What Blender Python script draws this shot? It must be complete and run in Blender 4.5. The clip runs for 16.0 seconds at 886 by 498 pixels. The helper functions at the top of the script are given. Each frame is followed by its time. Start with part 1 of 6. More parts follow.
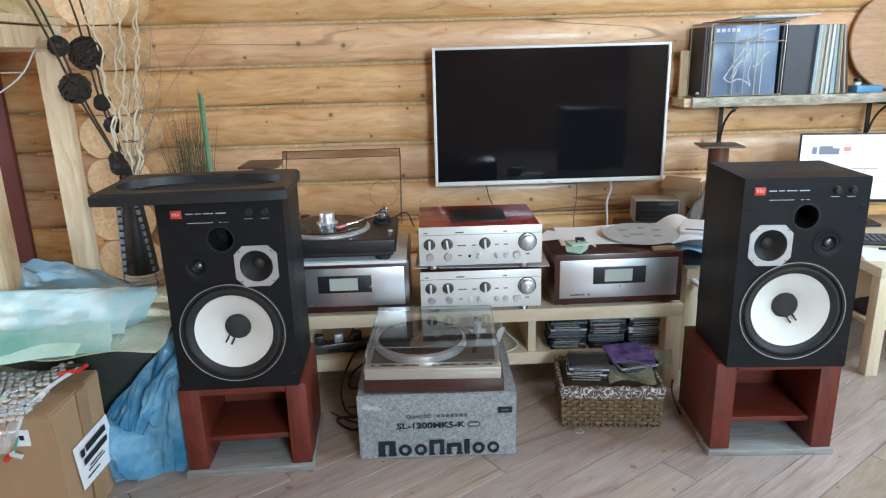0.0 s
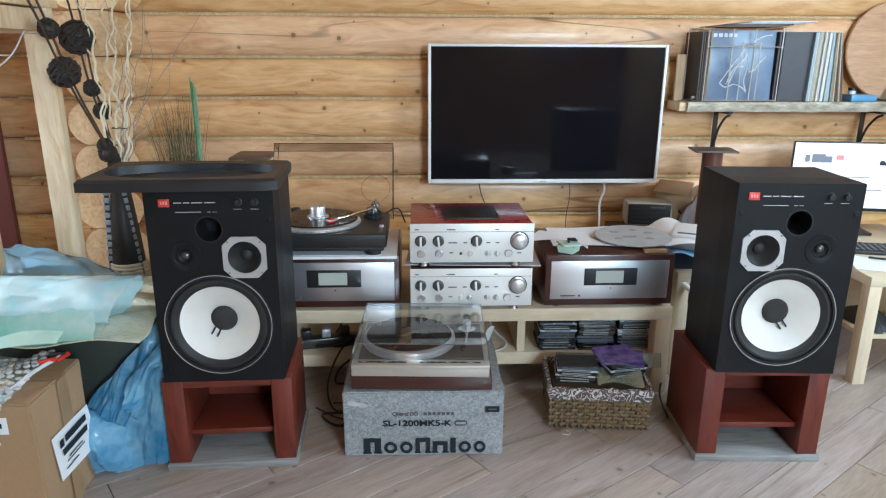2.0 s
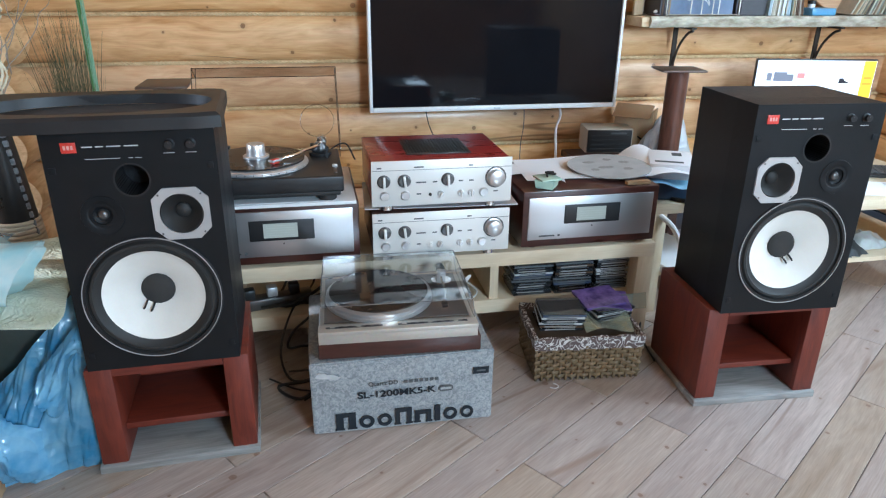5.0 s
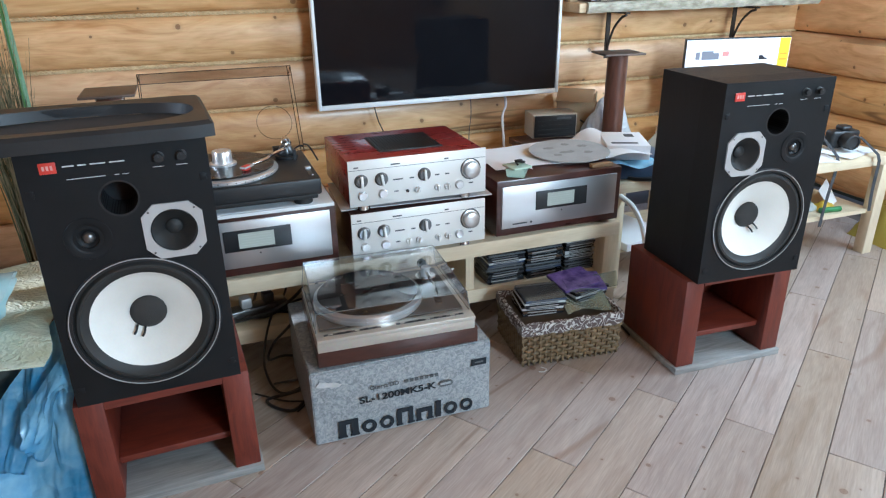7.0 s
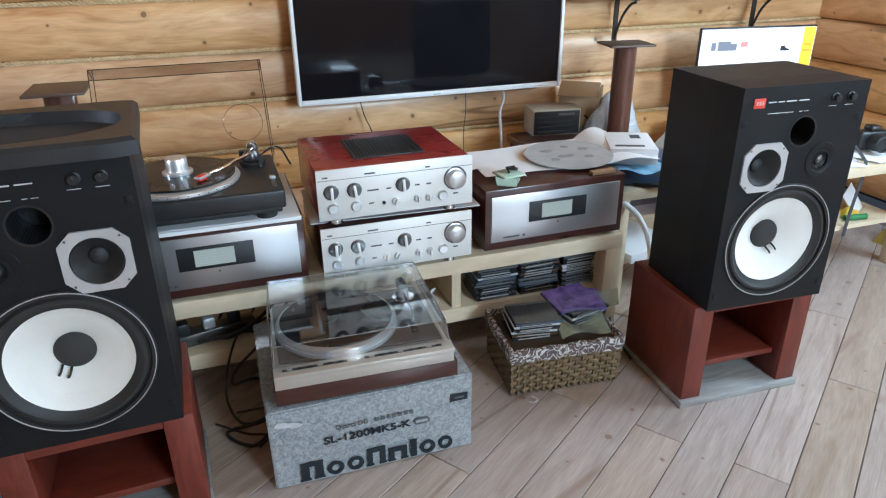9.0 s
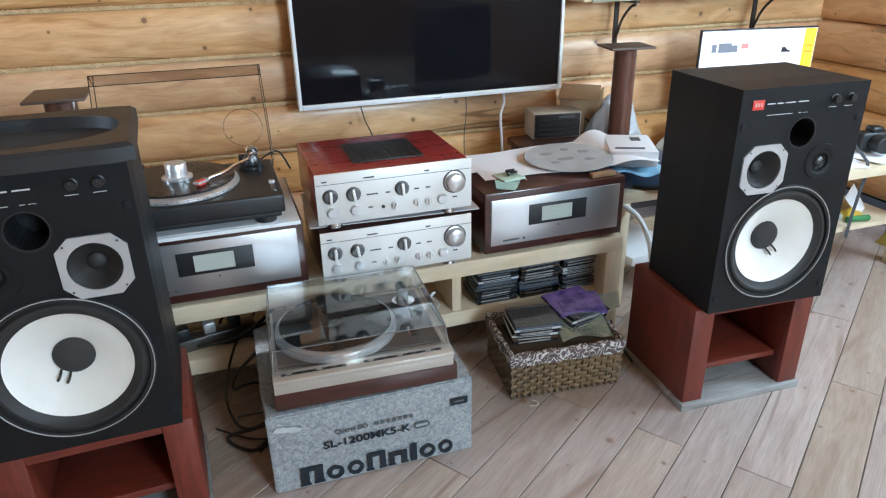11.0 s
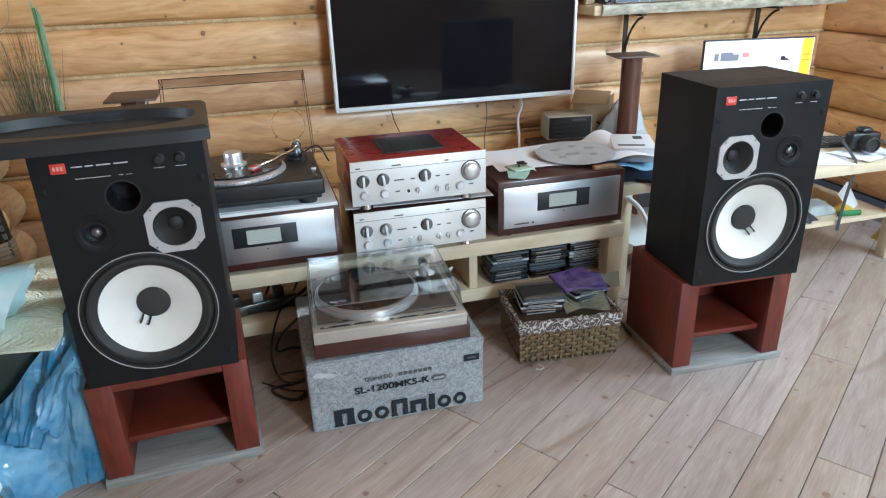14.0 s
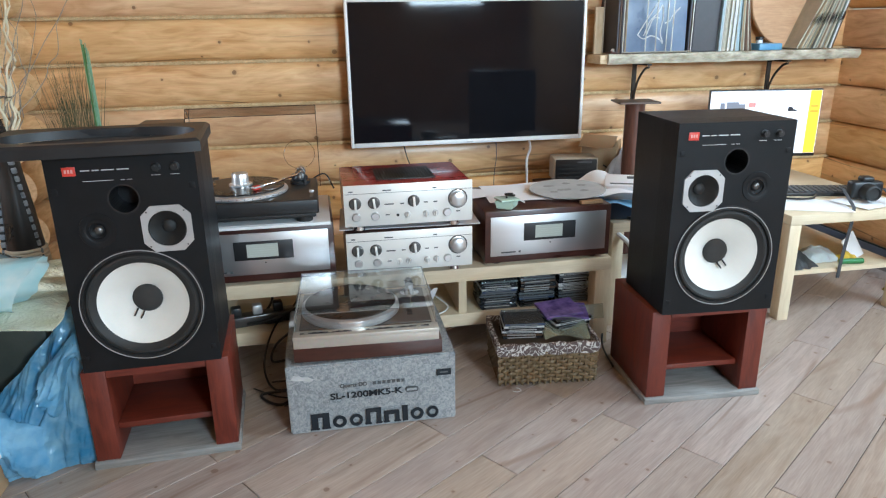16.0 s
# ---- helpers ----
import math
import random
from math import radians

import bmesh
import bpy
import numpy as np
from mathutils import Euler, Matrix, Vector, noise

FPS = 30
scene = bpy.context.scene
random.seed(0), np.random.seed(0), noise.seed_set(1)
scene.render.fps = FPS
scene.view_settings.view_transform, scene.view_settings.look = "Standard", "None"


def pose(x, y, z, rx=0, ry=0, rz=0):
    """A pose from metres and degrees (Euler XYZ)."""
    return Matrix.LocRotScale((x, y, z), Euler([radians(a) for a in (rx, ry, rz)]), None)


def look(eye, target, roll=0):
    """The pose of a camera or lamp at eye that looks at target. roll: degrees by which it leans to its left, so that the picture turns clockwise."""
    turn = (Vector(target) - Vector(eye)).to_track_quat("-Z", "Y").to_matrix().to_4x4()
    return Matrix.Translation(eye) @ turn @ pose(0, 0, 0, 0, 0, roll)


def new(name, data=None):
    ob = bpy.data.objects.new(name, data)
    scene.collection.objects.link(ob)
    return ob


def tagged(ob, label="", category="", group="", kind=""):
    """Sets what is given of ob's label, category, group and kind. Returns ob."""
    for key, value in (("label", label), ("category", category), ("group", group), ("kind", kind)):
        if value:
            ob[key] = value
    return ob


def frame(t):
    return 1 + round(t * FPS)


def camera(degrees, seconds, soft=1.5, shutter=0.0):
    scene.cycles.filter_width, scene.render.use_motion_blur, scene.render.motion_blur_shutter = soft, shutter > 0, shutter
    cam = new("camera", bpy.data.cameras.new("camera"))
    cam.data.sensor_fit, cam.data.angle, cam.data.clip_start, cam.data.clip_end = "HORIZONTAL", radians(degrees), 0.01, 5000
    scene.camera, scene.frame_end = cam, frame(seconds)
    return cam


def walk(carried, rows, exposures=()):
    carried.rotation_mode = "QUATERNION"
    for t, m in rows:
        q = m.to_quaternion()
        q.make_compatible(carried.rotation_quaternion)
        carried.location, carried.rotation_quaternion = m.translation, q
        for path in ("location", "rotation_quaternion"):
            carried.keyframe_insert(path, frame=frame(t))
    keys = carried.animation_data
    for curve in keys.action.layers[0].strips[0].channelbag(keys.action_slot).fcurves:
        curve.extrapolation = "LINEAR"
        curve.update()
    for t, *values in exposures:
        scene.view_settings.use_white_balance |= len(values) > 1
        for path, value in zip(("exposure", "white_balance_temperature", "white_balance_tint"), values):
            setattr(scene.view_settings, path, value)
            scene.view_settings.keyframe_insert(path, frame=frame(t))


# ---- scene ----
cam = camera(66.3, 16.0, soft=1.2)
PATH = [
    (0, (0.097, 0.177, 1.296), (0.147, 2.097, 0.739), -1.5),
    (0.5, (0.095, 0.18, 1.296), (0.149, 2.103, 0.75), -1.4),
    (1, (0.096, 0.182, 1.296), (0.161, 2.107, 0.754), -1.3),
    (1.5, (0.097, 0.189, 1.295), (0.174, 2.114, 0.757), -1.0),
    (2, (0.094, 0.195, 1.283), (0.173, 2.113, 0.723), 0.3),
    (2.5, (0.084, 0.219, 1.255), (0.26, 2.112, 0.634), 0.2),
    (3, (0.062, 0.258, 1.235), (0.297, 2.128, 0.567), 1.7),
    (3.5, (0.031, 0.349, 1.223), (0.298, 2.189, 0.487), 2.6),
    (4, (-0.009, 0.423, 1.231), (0.297, 2.248, 0.473), 2.5),
    (4.2, (-0.004, 0.46, 1.23), (0.289, 2.287, 0.471), 2.1),
    (6.3, (-0.332, 0.567, 1.227), (0.267, 2.319, 0.471), -1.5),
    (6.5, (-0.337, 0.579, 1.228), (0.285, 2.322, 0.47), -1.2),
    (7, (-0.319, 0.605, 1.235), (0.3, 2.34, 0.455), -0.8),
    (7.5, (-0.297, 0.646, 1.25), (0.309, 2.381, 0.461), -1.2),
    (8, (-0.247, 0.696, 1.256), (0.315, 2.426, 0.425), -2.1),
    (8.5, (-0.193, 0.759, 1.257), (0.373, 2.487, 0.424), -1.0),
    (9, (-0.154, 0.799, 1.25), (0.423, 2.523, 0.418), -0.7),
    (11.5, (-0.141, 0.794, 1.249), (0.425, 2.528, 0.427), -1.2),
    (12, (-0.18, 0.731, 1.246), (0.409, 2.455, 0.422), -0.8),
    (12.5, (-0.245, 0.653, 1.25), (0.365, 2.375, 0.437), -1.4),
    (13, (-0.287, 0.594, 1.258), (0.31, 2.319, 0.442), -1.7),
    (13.5, (-0.26, 0.545, 1.253), (0.313, 2.29, 0.462), -2.3),
    (14, (-0.195, 0.496, 1.259), (0.292, 2.272, 0.479), -1.7),
    (14.5, (-0.104, 0.435, 1.251), (0.287, 2.24, 0.483), -0.5),
    (15, (-0.017, 0.368, 1.236), (0.303, 2.188, 0.471), -0.2),
    (15.5, (0.017, 0.316, 1.229), (0.338, 2.152, 0.504), -0.4),
    (16, (0.0, 0.282, 1.199), (0.341, 2.151, 0.575), -0.9),
]
TONE = [(0, 0.0, 5550, 10), (1.5, 0.0, 5550, 10), (3, -0.05, 5250, 10), (4.2, 0.1, 5250, 10), (7, 0.15, 5300, 10), (9, 0.12, 5350, 10), (12.5, 0.15, 5450, 10), (14.5, 0.12, 5500, 10), (16, 0.1, 5600, 10)]
walk(cam, [(t, look(eye, target, roll)) for t, eye, target, roll in PATH], TONE)

# ---- world, sun and window light ----
world = bpy.data.worlds.new("world")
scene.world = world
world.use_nodes = True
wn = world.node_tree.nodes
sky = wn.new("ShaderNodeTexSky")
sky.sky_type, sky.sun_disc = "NISHITA", False
sky.sun_elevation, sky.sun_rotation = radians(26.5), radians(270)
world.node_tree.links.new(sky.outputs[0], wn["Background"].inputs[0])
wn["Background"].inputs[1].default_value = 0.12
sun = new("sun", bpy.data.lights.new("sun", "SUN"))
sun.data.energy, sun.data.angle, sun.data.color = 5.0, radians(0.6), (1.0, 0.95, 0.87)
sun.matrix_world = look((-20, -2, 10), (0, 0, 0))


def window_light(name, at, target, w, h, power, col):
    lamp = new(name, bpy.data.lights.new(name, "AREA"))
    lamp.data.shape, lamp.data.size, lamp.data.size_y = "RECTANGLE", w, h
    lamp.data.energy, lamp.data.color = power, col
    lamp.matrix_world = look(at, target)


window_light("window_light_right", (2.66, 1.74, 1.66), (0.5, 2.5, 0.5), 0.9, 1.05, 50, (0.74, 0.90, 0.935))
window_light("window_light_back", (1.70, -2.28, 1.87), (0.2, 3, 0.7), 0.9, 0.82, 158, (0.74, 0.90, 0.935))
window_light("window_light_left", (-3.02, 2.0, 1.58), (-1.0, 2.1, 0.6), 0.42, 0.40, 40, (0.84, 0.93, 1.0))


# ---- mesh helpers ----
def box(sx, sy, sz, at=(0, 0, 0), bevel=0.0, seg=2, bm=None, turn=None):
    """A box whose base centre lies at 'at'."""
    out = bm or bmesh.new()
    m = Matrix.Translation((at[0], at[1], at[2] + sz / 2)) @ (turn or Matrix()) @ Matrix.Diagonal((sx, sy, sz, 1))
    got = bmesh.ops.create_cube(out, size=1, matrix=m)["verts"]
    if bevel:
        edges = list({e for v in got for e in v.link_edges})
        bmesh.ops.bevel(out, geom=edges, offset=bevel, segments=seg, affect="EDGES", profile=0.5)
    return out


AX = {"z": Matrix(), "y": Matrix.Rotation(radians(90), 4, "X"), "x": Matrix.Rotation(radians(90), 4, "Y")}


def lathe(profile, seg=32, axis="z", at=(0, 0, 0), bm=None, closed=False):
    """Turns (radius, height) pairs about an axis; for axis y a height points towards -y."""
    out = bm or bmesh.new()
    m = Matrix.Translation(at) @ AX[axis]
    rings = []
    for r, h in profile:
        if r < 1e-6:
            rings.append([out.verts.new(m @ Vector((0, 0, h)))])
        else:
            rings.append([out.verts.new(m @ Vector((r * math.cos(2 * math.pi * i / seg), r * math.sin(2 * math.pi * i / seg), h))) for i in range(seg)])
    pairs = list(zip(rings, rings[1:])) + ([(rings[-1], rings[0])] if closed else [])
    for a, b in pairs:
        for i in range(seg):
            j = (i + 1) % seg
            if len(a) == 1 and len(b) == 1:
                continue
            if len(a) == 1:
                out.faces.new((a[0], b[j], b[i]))
            elif len(b) == 1:
                out.faces.new((a[i], a[j], b[0]))
            else:
                out.faces.new((a[i], a[j], b[j], b[i]))
    return out


def rod(r, h, seg=24, axis="z", at=(0, 0, 0), bm=None, edge=0.0):
    e = edge or min(r, h) * 0.08
    return lathe([(0, 0), (r - e, 0), (r, e), (r, h - e), (r - e, h), (0, h)], seg, axis, at, bm)


def tube(points, r, seg=6, bm=None, taper=1.0):
    out = bm or bmesh.new()
    pts = [Vector(p) for p in points]
    rings, up = [], Vector((0.12, 0.31, 0.94)).normalized()
    for i, p in enumerate(pts):
        d = (pts[min(i + 1, len(pts) - 1)] - pts[max(i - 1, 0)]).normalized()
        a = d.cross(up)
        if a.length < 1e-3:
            a = d.cross(Vector((1, 0, 0)))
        a.normalize()
        b = d.cross(a)
        k = r * (1 + (taper - 1) * i / max(1, len(pts) - 1))
        rings.append([out.verts.new(p + k * (math.cos(2 * math.pi * j / seg) * a + math.sin(2 * math.pi * j / seg) * b)) for j in range(seg)])
    for a, b in zip(rings, rings[1:]):
        for j in range(seg):
            out.faces.new((a[j], a[(j + 1) % seg], b[(j + 1) % seg], b[j]))
    out.faces.new(rings[0][::-1])
    out.faces.new(rings[-1])
    return out


def curve_points(ctrl, n=8):
    """A smooth line through control points."""
    c = [Vector(p) for p in ctrl]
    c = [2 * c[0] - c[1]] + c + [2 * c[-1] - c[-2]]
    out = []
    for i in range(1, len(c) - 2):
        for k in range(n):
            t = k / n
            out.append(0.5 * ((2 * c[i]) + (c[i + 1] - c[i - 1]) * t + (2 * c[i - 1] - 5 * c[i] + 4 * c[i + 1] - c[i + 2]) * t * t
                              + (3 * c[i] - c[i - 1] - 3 * c[i + 1] + c[i + 2]) * t ** 3))
    out.append(c[-2])
    return out


def sheet(nx, ny, fn, thick=0.0):
    """A grid surface: fn(u, v) gives each place."""
    out = bmesh.new()
    g = [[out.verts.new(fn(i / nx, j / ny)) for i in range(nx + 1)] for j in range(ny + 1)]
    faces = [out.faces.new((g[j][i], g[j][i + 1], g[j + 1][i + 1], g[j + 1][i])) for j in range(ny) for i in range(nx)]
    if thick:
        out.normal_update()
        bmesh.ops.solidify(out, geom=faces, thickness=thick)
    return out


def mesh_of(name, bm, material, smooth=None):
    me = bpy.data.meshes.new(name)
    bmesh.ops.recalc_face_normals(bm, faces=bm.faces)
    bm.to_mesh(me)
    bm.free()
    if material:
        me.materials.append(material)
    if smooth is not None:
        me.shade_smooth()
        me.set_sharp_from_angle(angle=radians(smooth))
    return me


def part(name, bm, material, parent, label="", smooth=40):
    ob = new(name, mesh_of(name, bm, material, smooth))
    ob.parent = parent
    return tagged(ob, label)


def solid(name, bm, material, label, category, m=None, kind="", group="", smooth=40):
    """A thing that is one mesh."""
    ob = new(name, mesh_of(name, bm, material, smooth))
    if m:
        ob.matrix_world = m
    return tagged(ob, label, category, group, kind)


def thing(name, label, category, m, group="", kind=""):
    ob = new(name)
    ob.empty_display_size = 0.05
    ob.matrix_world = m
    return tagged(ob, label, category, group, kind)


def plate(outer, holes, depth, at, name):
    """An upright plate in the xz plane with holes; outer: a list of corners; holes: (x, z, radius). Front at y = at, back at + depth."""
    cu = bpy.data.curves.new(name, "CURVE")
    cu.dimensions, cu.fill_mode, cu.extrude = "2D", "BOTH", depth / 2
    loops = [outer] + [[(x + r * math.cos(a * math.pi / 24), z + r * math.sin(a * math.pi / 24)) for a in range(48)] for x, z, r in holes]
    for loop in loops:
        sp = cu.splines.new("POLY")
        sp.points.add(len(loop) - 1)
        for p, (x, z) in zip(sp.points, loop):
            p.co = (x, z, 0, 1)
        sp.use_cyclic_u = True
    return curve_mesh(cu, Matrix.Translation((0, at + depth / 2, 0)) @ AX["y"])


def curve_mesh(cu, m):
    ob = new("tmp", cu)
    me = bpy.data.meshes.new_from_object(ob.evaluated_get(bpy.context.evaluated_depsgraph_get()))
    bm = bmesh.new()
    bm.from_mesh(me)
    bmesh.ops.transform(bm, matrix=m, verts=bm.verts)
    bmesh.ops.remove_doubles(bm, verts=bm.verts, dist=1e-5)
    bpy.data.objects.remove(ob)
    bpy.data.curves.remove(cu)
    bpy.data.meshes.remove(me)
    return bm


def words(text, height, m, depth=0.0008, wide=1.0):
    cu = bpy.data.curves.new("text", "FONT")
    cu.body, cu.size, cu.extrude = text, height * 1.38, depth / 2
    cu.offset = height * 0.035
    cu.align_x, cu.align_y = "CENTER", "CENTER"
    return curve_mesh(cu, m @ Matrix.Diagonal((wide, 1, 1, 1)))


# ---- materials ----
def base(name):
    m = bpy.data.materials.new(name)
    m.use_nodes = True
    return m, m.node_tree, m.node_tree.nodes["Principled BSDF"]


def node(nt, kind, **values):
    n = nt.nodes.new(kind)
    for k, v in values.items():
        n.inputs[k.replace("_", " ")].default_value = v
    return n


def coords(nt, stretch=(1, 1, 1), vary=True):
    """Object coordinates, stretched, moved at random for each object."""
    tc = nt.nodes.new("ShaderNodeTexCoord")
    mp = nt.nodes.new("ShaderNodeMapping")
    mp.inputs["Scale"].default_value = stretch
    nt.links.new(tc.outputs["Object"], mp.inputs["Vector"])
    if vary:
        info = nt.nodes.new("ShaderNodeObjectInfo")
        mul = nt.nodes.new("ShaderNodeVectorMath")
        mul.operation = "SCALE"
        mul.inputs[0].default_value = (37.1, 23.7, 51.3)
        nt.links.new(info.outputs["Random"], mul.inputs["Scale"])
        nt.links.new(mul.outputs[0], mp.inputs["Location"])
    return mp.outputs[0]


def ramp(nt, fac, stops):
    r = nt.nodes.new("ShaderNodeValToRGB")
    while len(r.color_ramp.elements) < len(stops):
        r.color_ramp.elements.new(0.5)
    for e, (p, c) in zip(r.color_ramp.elements, stops):
        e.position, e.color = p, (*c, 1) if len(c) == 3 else c
    nt.links.new(fac, r.inputs[0])
    return r.outputs[0]


def blend(nt, kind, fac, a, b):
    n = nt.nodes.new("ShaderNodeMix")
    n.data_type, n.blend_type = "RGBA", kind
    for slot, v in ((0, fac), (6, a), (7, b)):
        if isinstance(v, bpy.types.NodeSocket):
            nt.links.new(v, n.inputs[slot])
        else:
            n.inputs[slot].default_value = v if slot == 0 else (*v, 1)
    return n.outputs[2]


def bumpy(nt, bsdf, height, strength, dist):
    b = node(nt, "ShaderNodeBump", Strength=strength, Distance=dist)
    nt.links.new(height, b.inputs["Height"])
    nt.links.new(b.outputs[0], bsdf.inputs["Normal"])


def surf(name, a, b, scale=6.0, rough=0.5, metal=0.0, bump=0.1, fine=120.0, stretch=(1, 1, 1), coat=0.0, spread=0.08, dist=0.002, alpha=1.0, spec=0.5):
    """Two tones in large patches, grain in relief and in gloss."""
    m, nt, bs = base(name)
    v = coords(nt, stretch)
    big = node(nt, "ShaderNodeTexNoise", Scale=scale, Detail=5.0, Roughness=0.6)
    small = node(nt, "ShaderNodeTexNoise", Scale=fine, Detail=3.0)
    nt.links.new(v, big.inputs["Vector"])
    nt.links.new(v, small.inputs["Vector"])
    c = ramp(nt, big.outputs[0], [(0.3, a), (0.7, b)])
    c = blend(nt, "OVERLAY", 0.12, c, small.outputs[1]) if metal < 0.5 else c
    nt.links.new(c, bs.inputs["Base Color"])
    mr = node(nt, "ShaderNodeMapRange", To_Min=max(0.02, rough - spread), To_Max=min(1, rough + spread))
    nt.links.new(big.outputs[0], mr.inputs[0])
    nt.links.new(mr.outputs[0], bs.inputs["Roughness"])
    bs.inputs["Metallic"].default_value = metal
    bs.inputs["Coat Weight"].default_value = coat
    bs.inputs["Alpha"].default_value = alpha
    bs.inputs["Specular IOR Level"].default_value = spec
    if bump:
        bumpy(nt, bs, small.outputs[0], bump, dist)
    return m


def wood(name, dark, light, knot=(0.12, 0.05, 0.02), axis="x", size=1.0, rough=0.5, coat=0.0, knots=0.0, tone=0.25, grain=1.0, spec=0.5, cross="z", cracks=0.0, hue=0.0, wave=0.22):
    """Wood with long grain, growth bands and knots along one axis."""
    m, nt, bs = base(name)
    long = {"x": (0.06, 1, 1), "y": (1, 0.06, 1), "z": (1, 1, 0.06)}[axis]
    v = coords(nt, tuple(s / size for s in long))
    v2 = coords(nt, tuple(s / size for s in {"x": (0.3, 1, 1), "y": (1, 0.3, 1), "z": (1, 1, 0.3)}[axis]))
    warp = node(nt, "ShaderNodeTexNoise", Scale=4.0, Detail=2.0)
    nt.links.new(v2, warp.inputs["Vector"])
    moved = blend(nt, "LINEAR_LIGHT", wave, (0, 0, 0), warp.outputs[1])
    add = nt.nodes.new("ShaderNodeVectorMath")
    add.operation = "ADD"
    nt.links.new(v, add.inputs[0])
    nt.links.new(moved, add.inputs[1])
    bands = node(nt, "ShaderNodeTexNoise", Scale=14.0, Detail=4.0, Roughness=0.55)
    fibre = node(nt, "ShaderNodeTexNoise", Scale=110.0, Detail=3.0)
    patch = node(nt, "ShaderNodeTexNoise", Scale=2.2, Detail=3.0)
    nt.links.new(add.outputs[0], bands.inputs["Vector"])
    nt.links.new(v, fibre.inputs["Vector"])
    nt.links.new(v2, patch.inputs["Vector"])
    c = ramp(nt, bands.outputs[0], [(0.25, dark), (0.5, tuple(0.4 * x + 0.6 * y for x, y in zip(dark, light))), (0.72, light)])
    c = blend(nt, "OVERLAY", 0.25 * grain, c, fibre.outputs[0])
    c = blend(nt, "SOFT_LIGHT", tone * 2, c, patch.outputs[0])
    info = nt.nodes.new("ShaderNodeObjectInfo")
    hv = node(nt, "ShaderNodeHueSaturation")
    mr = node(nt, "ShaderNodeMapRange", To_Min=1 - tone, To_Max=1 + tone * 0.6)
    nt.links.new(info.outputs["Random"], mr.inputs[0])
    nt.links.new(mr.outputs[0], hv.inputs["Value"])
    if hue:
        part_ = node(nt, "ShaderNodeMath")
        part_.operation = "MULTIPLY"
        part_.inputs[1].default_value = 7.31
        nt.links.new(info.outputs["Random"], part_.inputs[0])
        left_ = node(nt, "ShaderNodeMath")
        left_.operation = "FRACT"
        nt.links.new(part_.outputs[0], left_.inputs[0])
        hr, sr = node(nt, "ShaderNodeMapRange", To_Min=0.5 - hue, To_Max=0.5 + hue), node(nt, "ShaderNodeMapRange", To_Min=0.82, To_Max=1.15)
        nt.links.new(left_.outputs[0], hr.inputs[0])
        nt.links.new(left_.outputs[0], sr.inputs[0])
        nt.links.new(hr.outputs[0], hv.inputs["Hue"])
        nt.links.new(sr.outputs[0], hv.inputs["Saturation"])
    nt.links.new(c, hv.inputs["Color"])
    c = hv.outputs[0]
    if knots:
        vk = coords(nt, (1, 1, 1))
        sp, cb = nt.nodes.new("ShaderNodeSeparateXYZ"), nt.nodes.new("ShaderNodeCombineXYZ")
        nt.links.new(vk, sp.inputs[0])
        nt.links.new(sp.outputs["XYZ".index(axis.upper())], cb.inputs[0])
        nt.links.new(sp.outputs["XYZ".index(cross.upper())], cb.inputs[1])
        vo = node(nt, "ShaderNodeTexVoronoi", Scale=knots, Randomness=0.9)
        vo.voronoi_dimensions = "2D"
        wv = blend(nt, "LINEAR_LIGHT", 0.012, cb.outputs[0], warp.outputs[1])
        nt.links.new(wv, vo.inputs["Vector"])
        pick = nt.nodes.new("ShaderNodeSeparateColor")
        nt.links.new(vo.outputs["Color"], pick.inputs[0])
        size_ = node(nt, "ShaderNodeMapRange", To_Min=4.0, To_Max=1.1)
        nt.links.new(pick.outputs[0], size_.inputs[0])
        dist_ = nt.nodes.new("ShaderNodeMath")
        dist_.operation = "MULTIPLY"
        nt.links.new(vo.outputs["Distance"], dist_.inputs[0])
        nt.links.new(size_.outputs[0], dist_.inputs[1])
        k = ramp(nt, dist_.outputs[0], [(0.0, (0.9, 0.9, 0.9)), (0.035, (0.75, 0.75, 0.75)), (0.055, (0.85, 0.85, 0.85)), (0.07, (0.14, 0.14, 0.14)), (0.16, (0, 0, 0))])
        c = blend(nt, "MIX", k, c, knot)
    if cracks:
        cn = node(nt, "ShaderNodeTexNoise", Scale=2.6, Detail=1.5, Roughness=0.4)
        nt.links.new(coords(nt, {"x": (0.16, 1, 2.2), "y": (1, 0.16, 2.2), "z": (1, 1, 0.16)}[axis]), cn.inputs["Vector"])
        line = ramp(nt, cn.outputs[0], [(0.492, (0, 0, 0)), (0.4975, (1, 1, 1)), (0.5025, (1, 1, 1)), (0.508, (0, 0, 0))])
        where = ramp(nt, patch.outputs[0], [(0.50, (0, 0, 0)), (0.60, (cracks, cracks, cracks))])
        c = blend(nt, "MIX", blend(nt, "MULTIPLY", 1.0, line, where), c, knot)
    nt.links.new(c, bs.inputs["Base Color"])
    rr = node(nt, "ShaderNodeMapRange", To_Min=rough - 0.08, To_Max=rough + 0.1)
    nt.links.new(bands.outputs[0], rr.inputs[0])
    nt.links.new(rr.outputs[0], bs.inputs["Roughness"])
    bs.inputs["Coat Weight"].default_value = coat
    bs.inputs["Coat Roughness"].default_value = 0.15
    bs.inputs["Specular IOR Level"].default_value = spec
    bumpy(nt, bs, fibre.outputs[0], 0.15, 0.001)
    return m


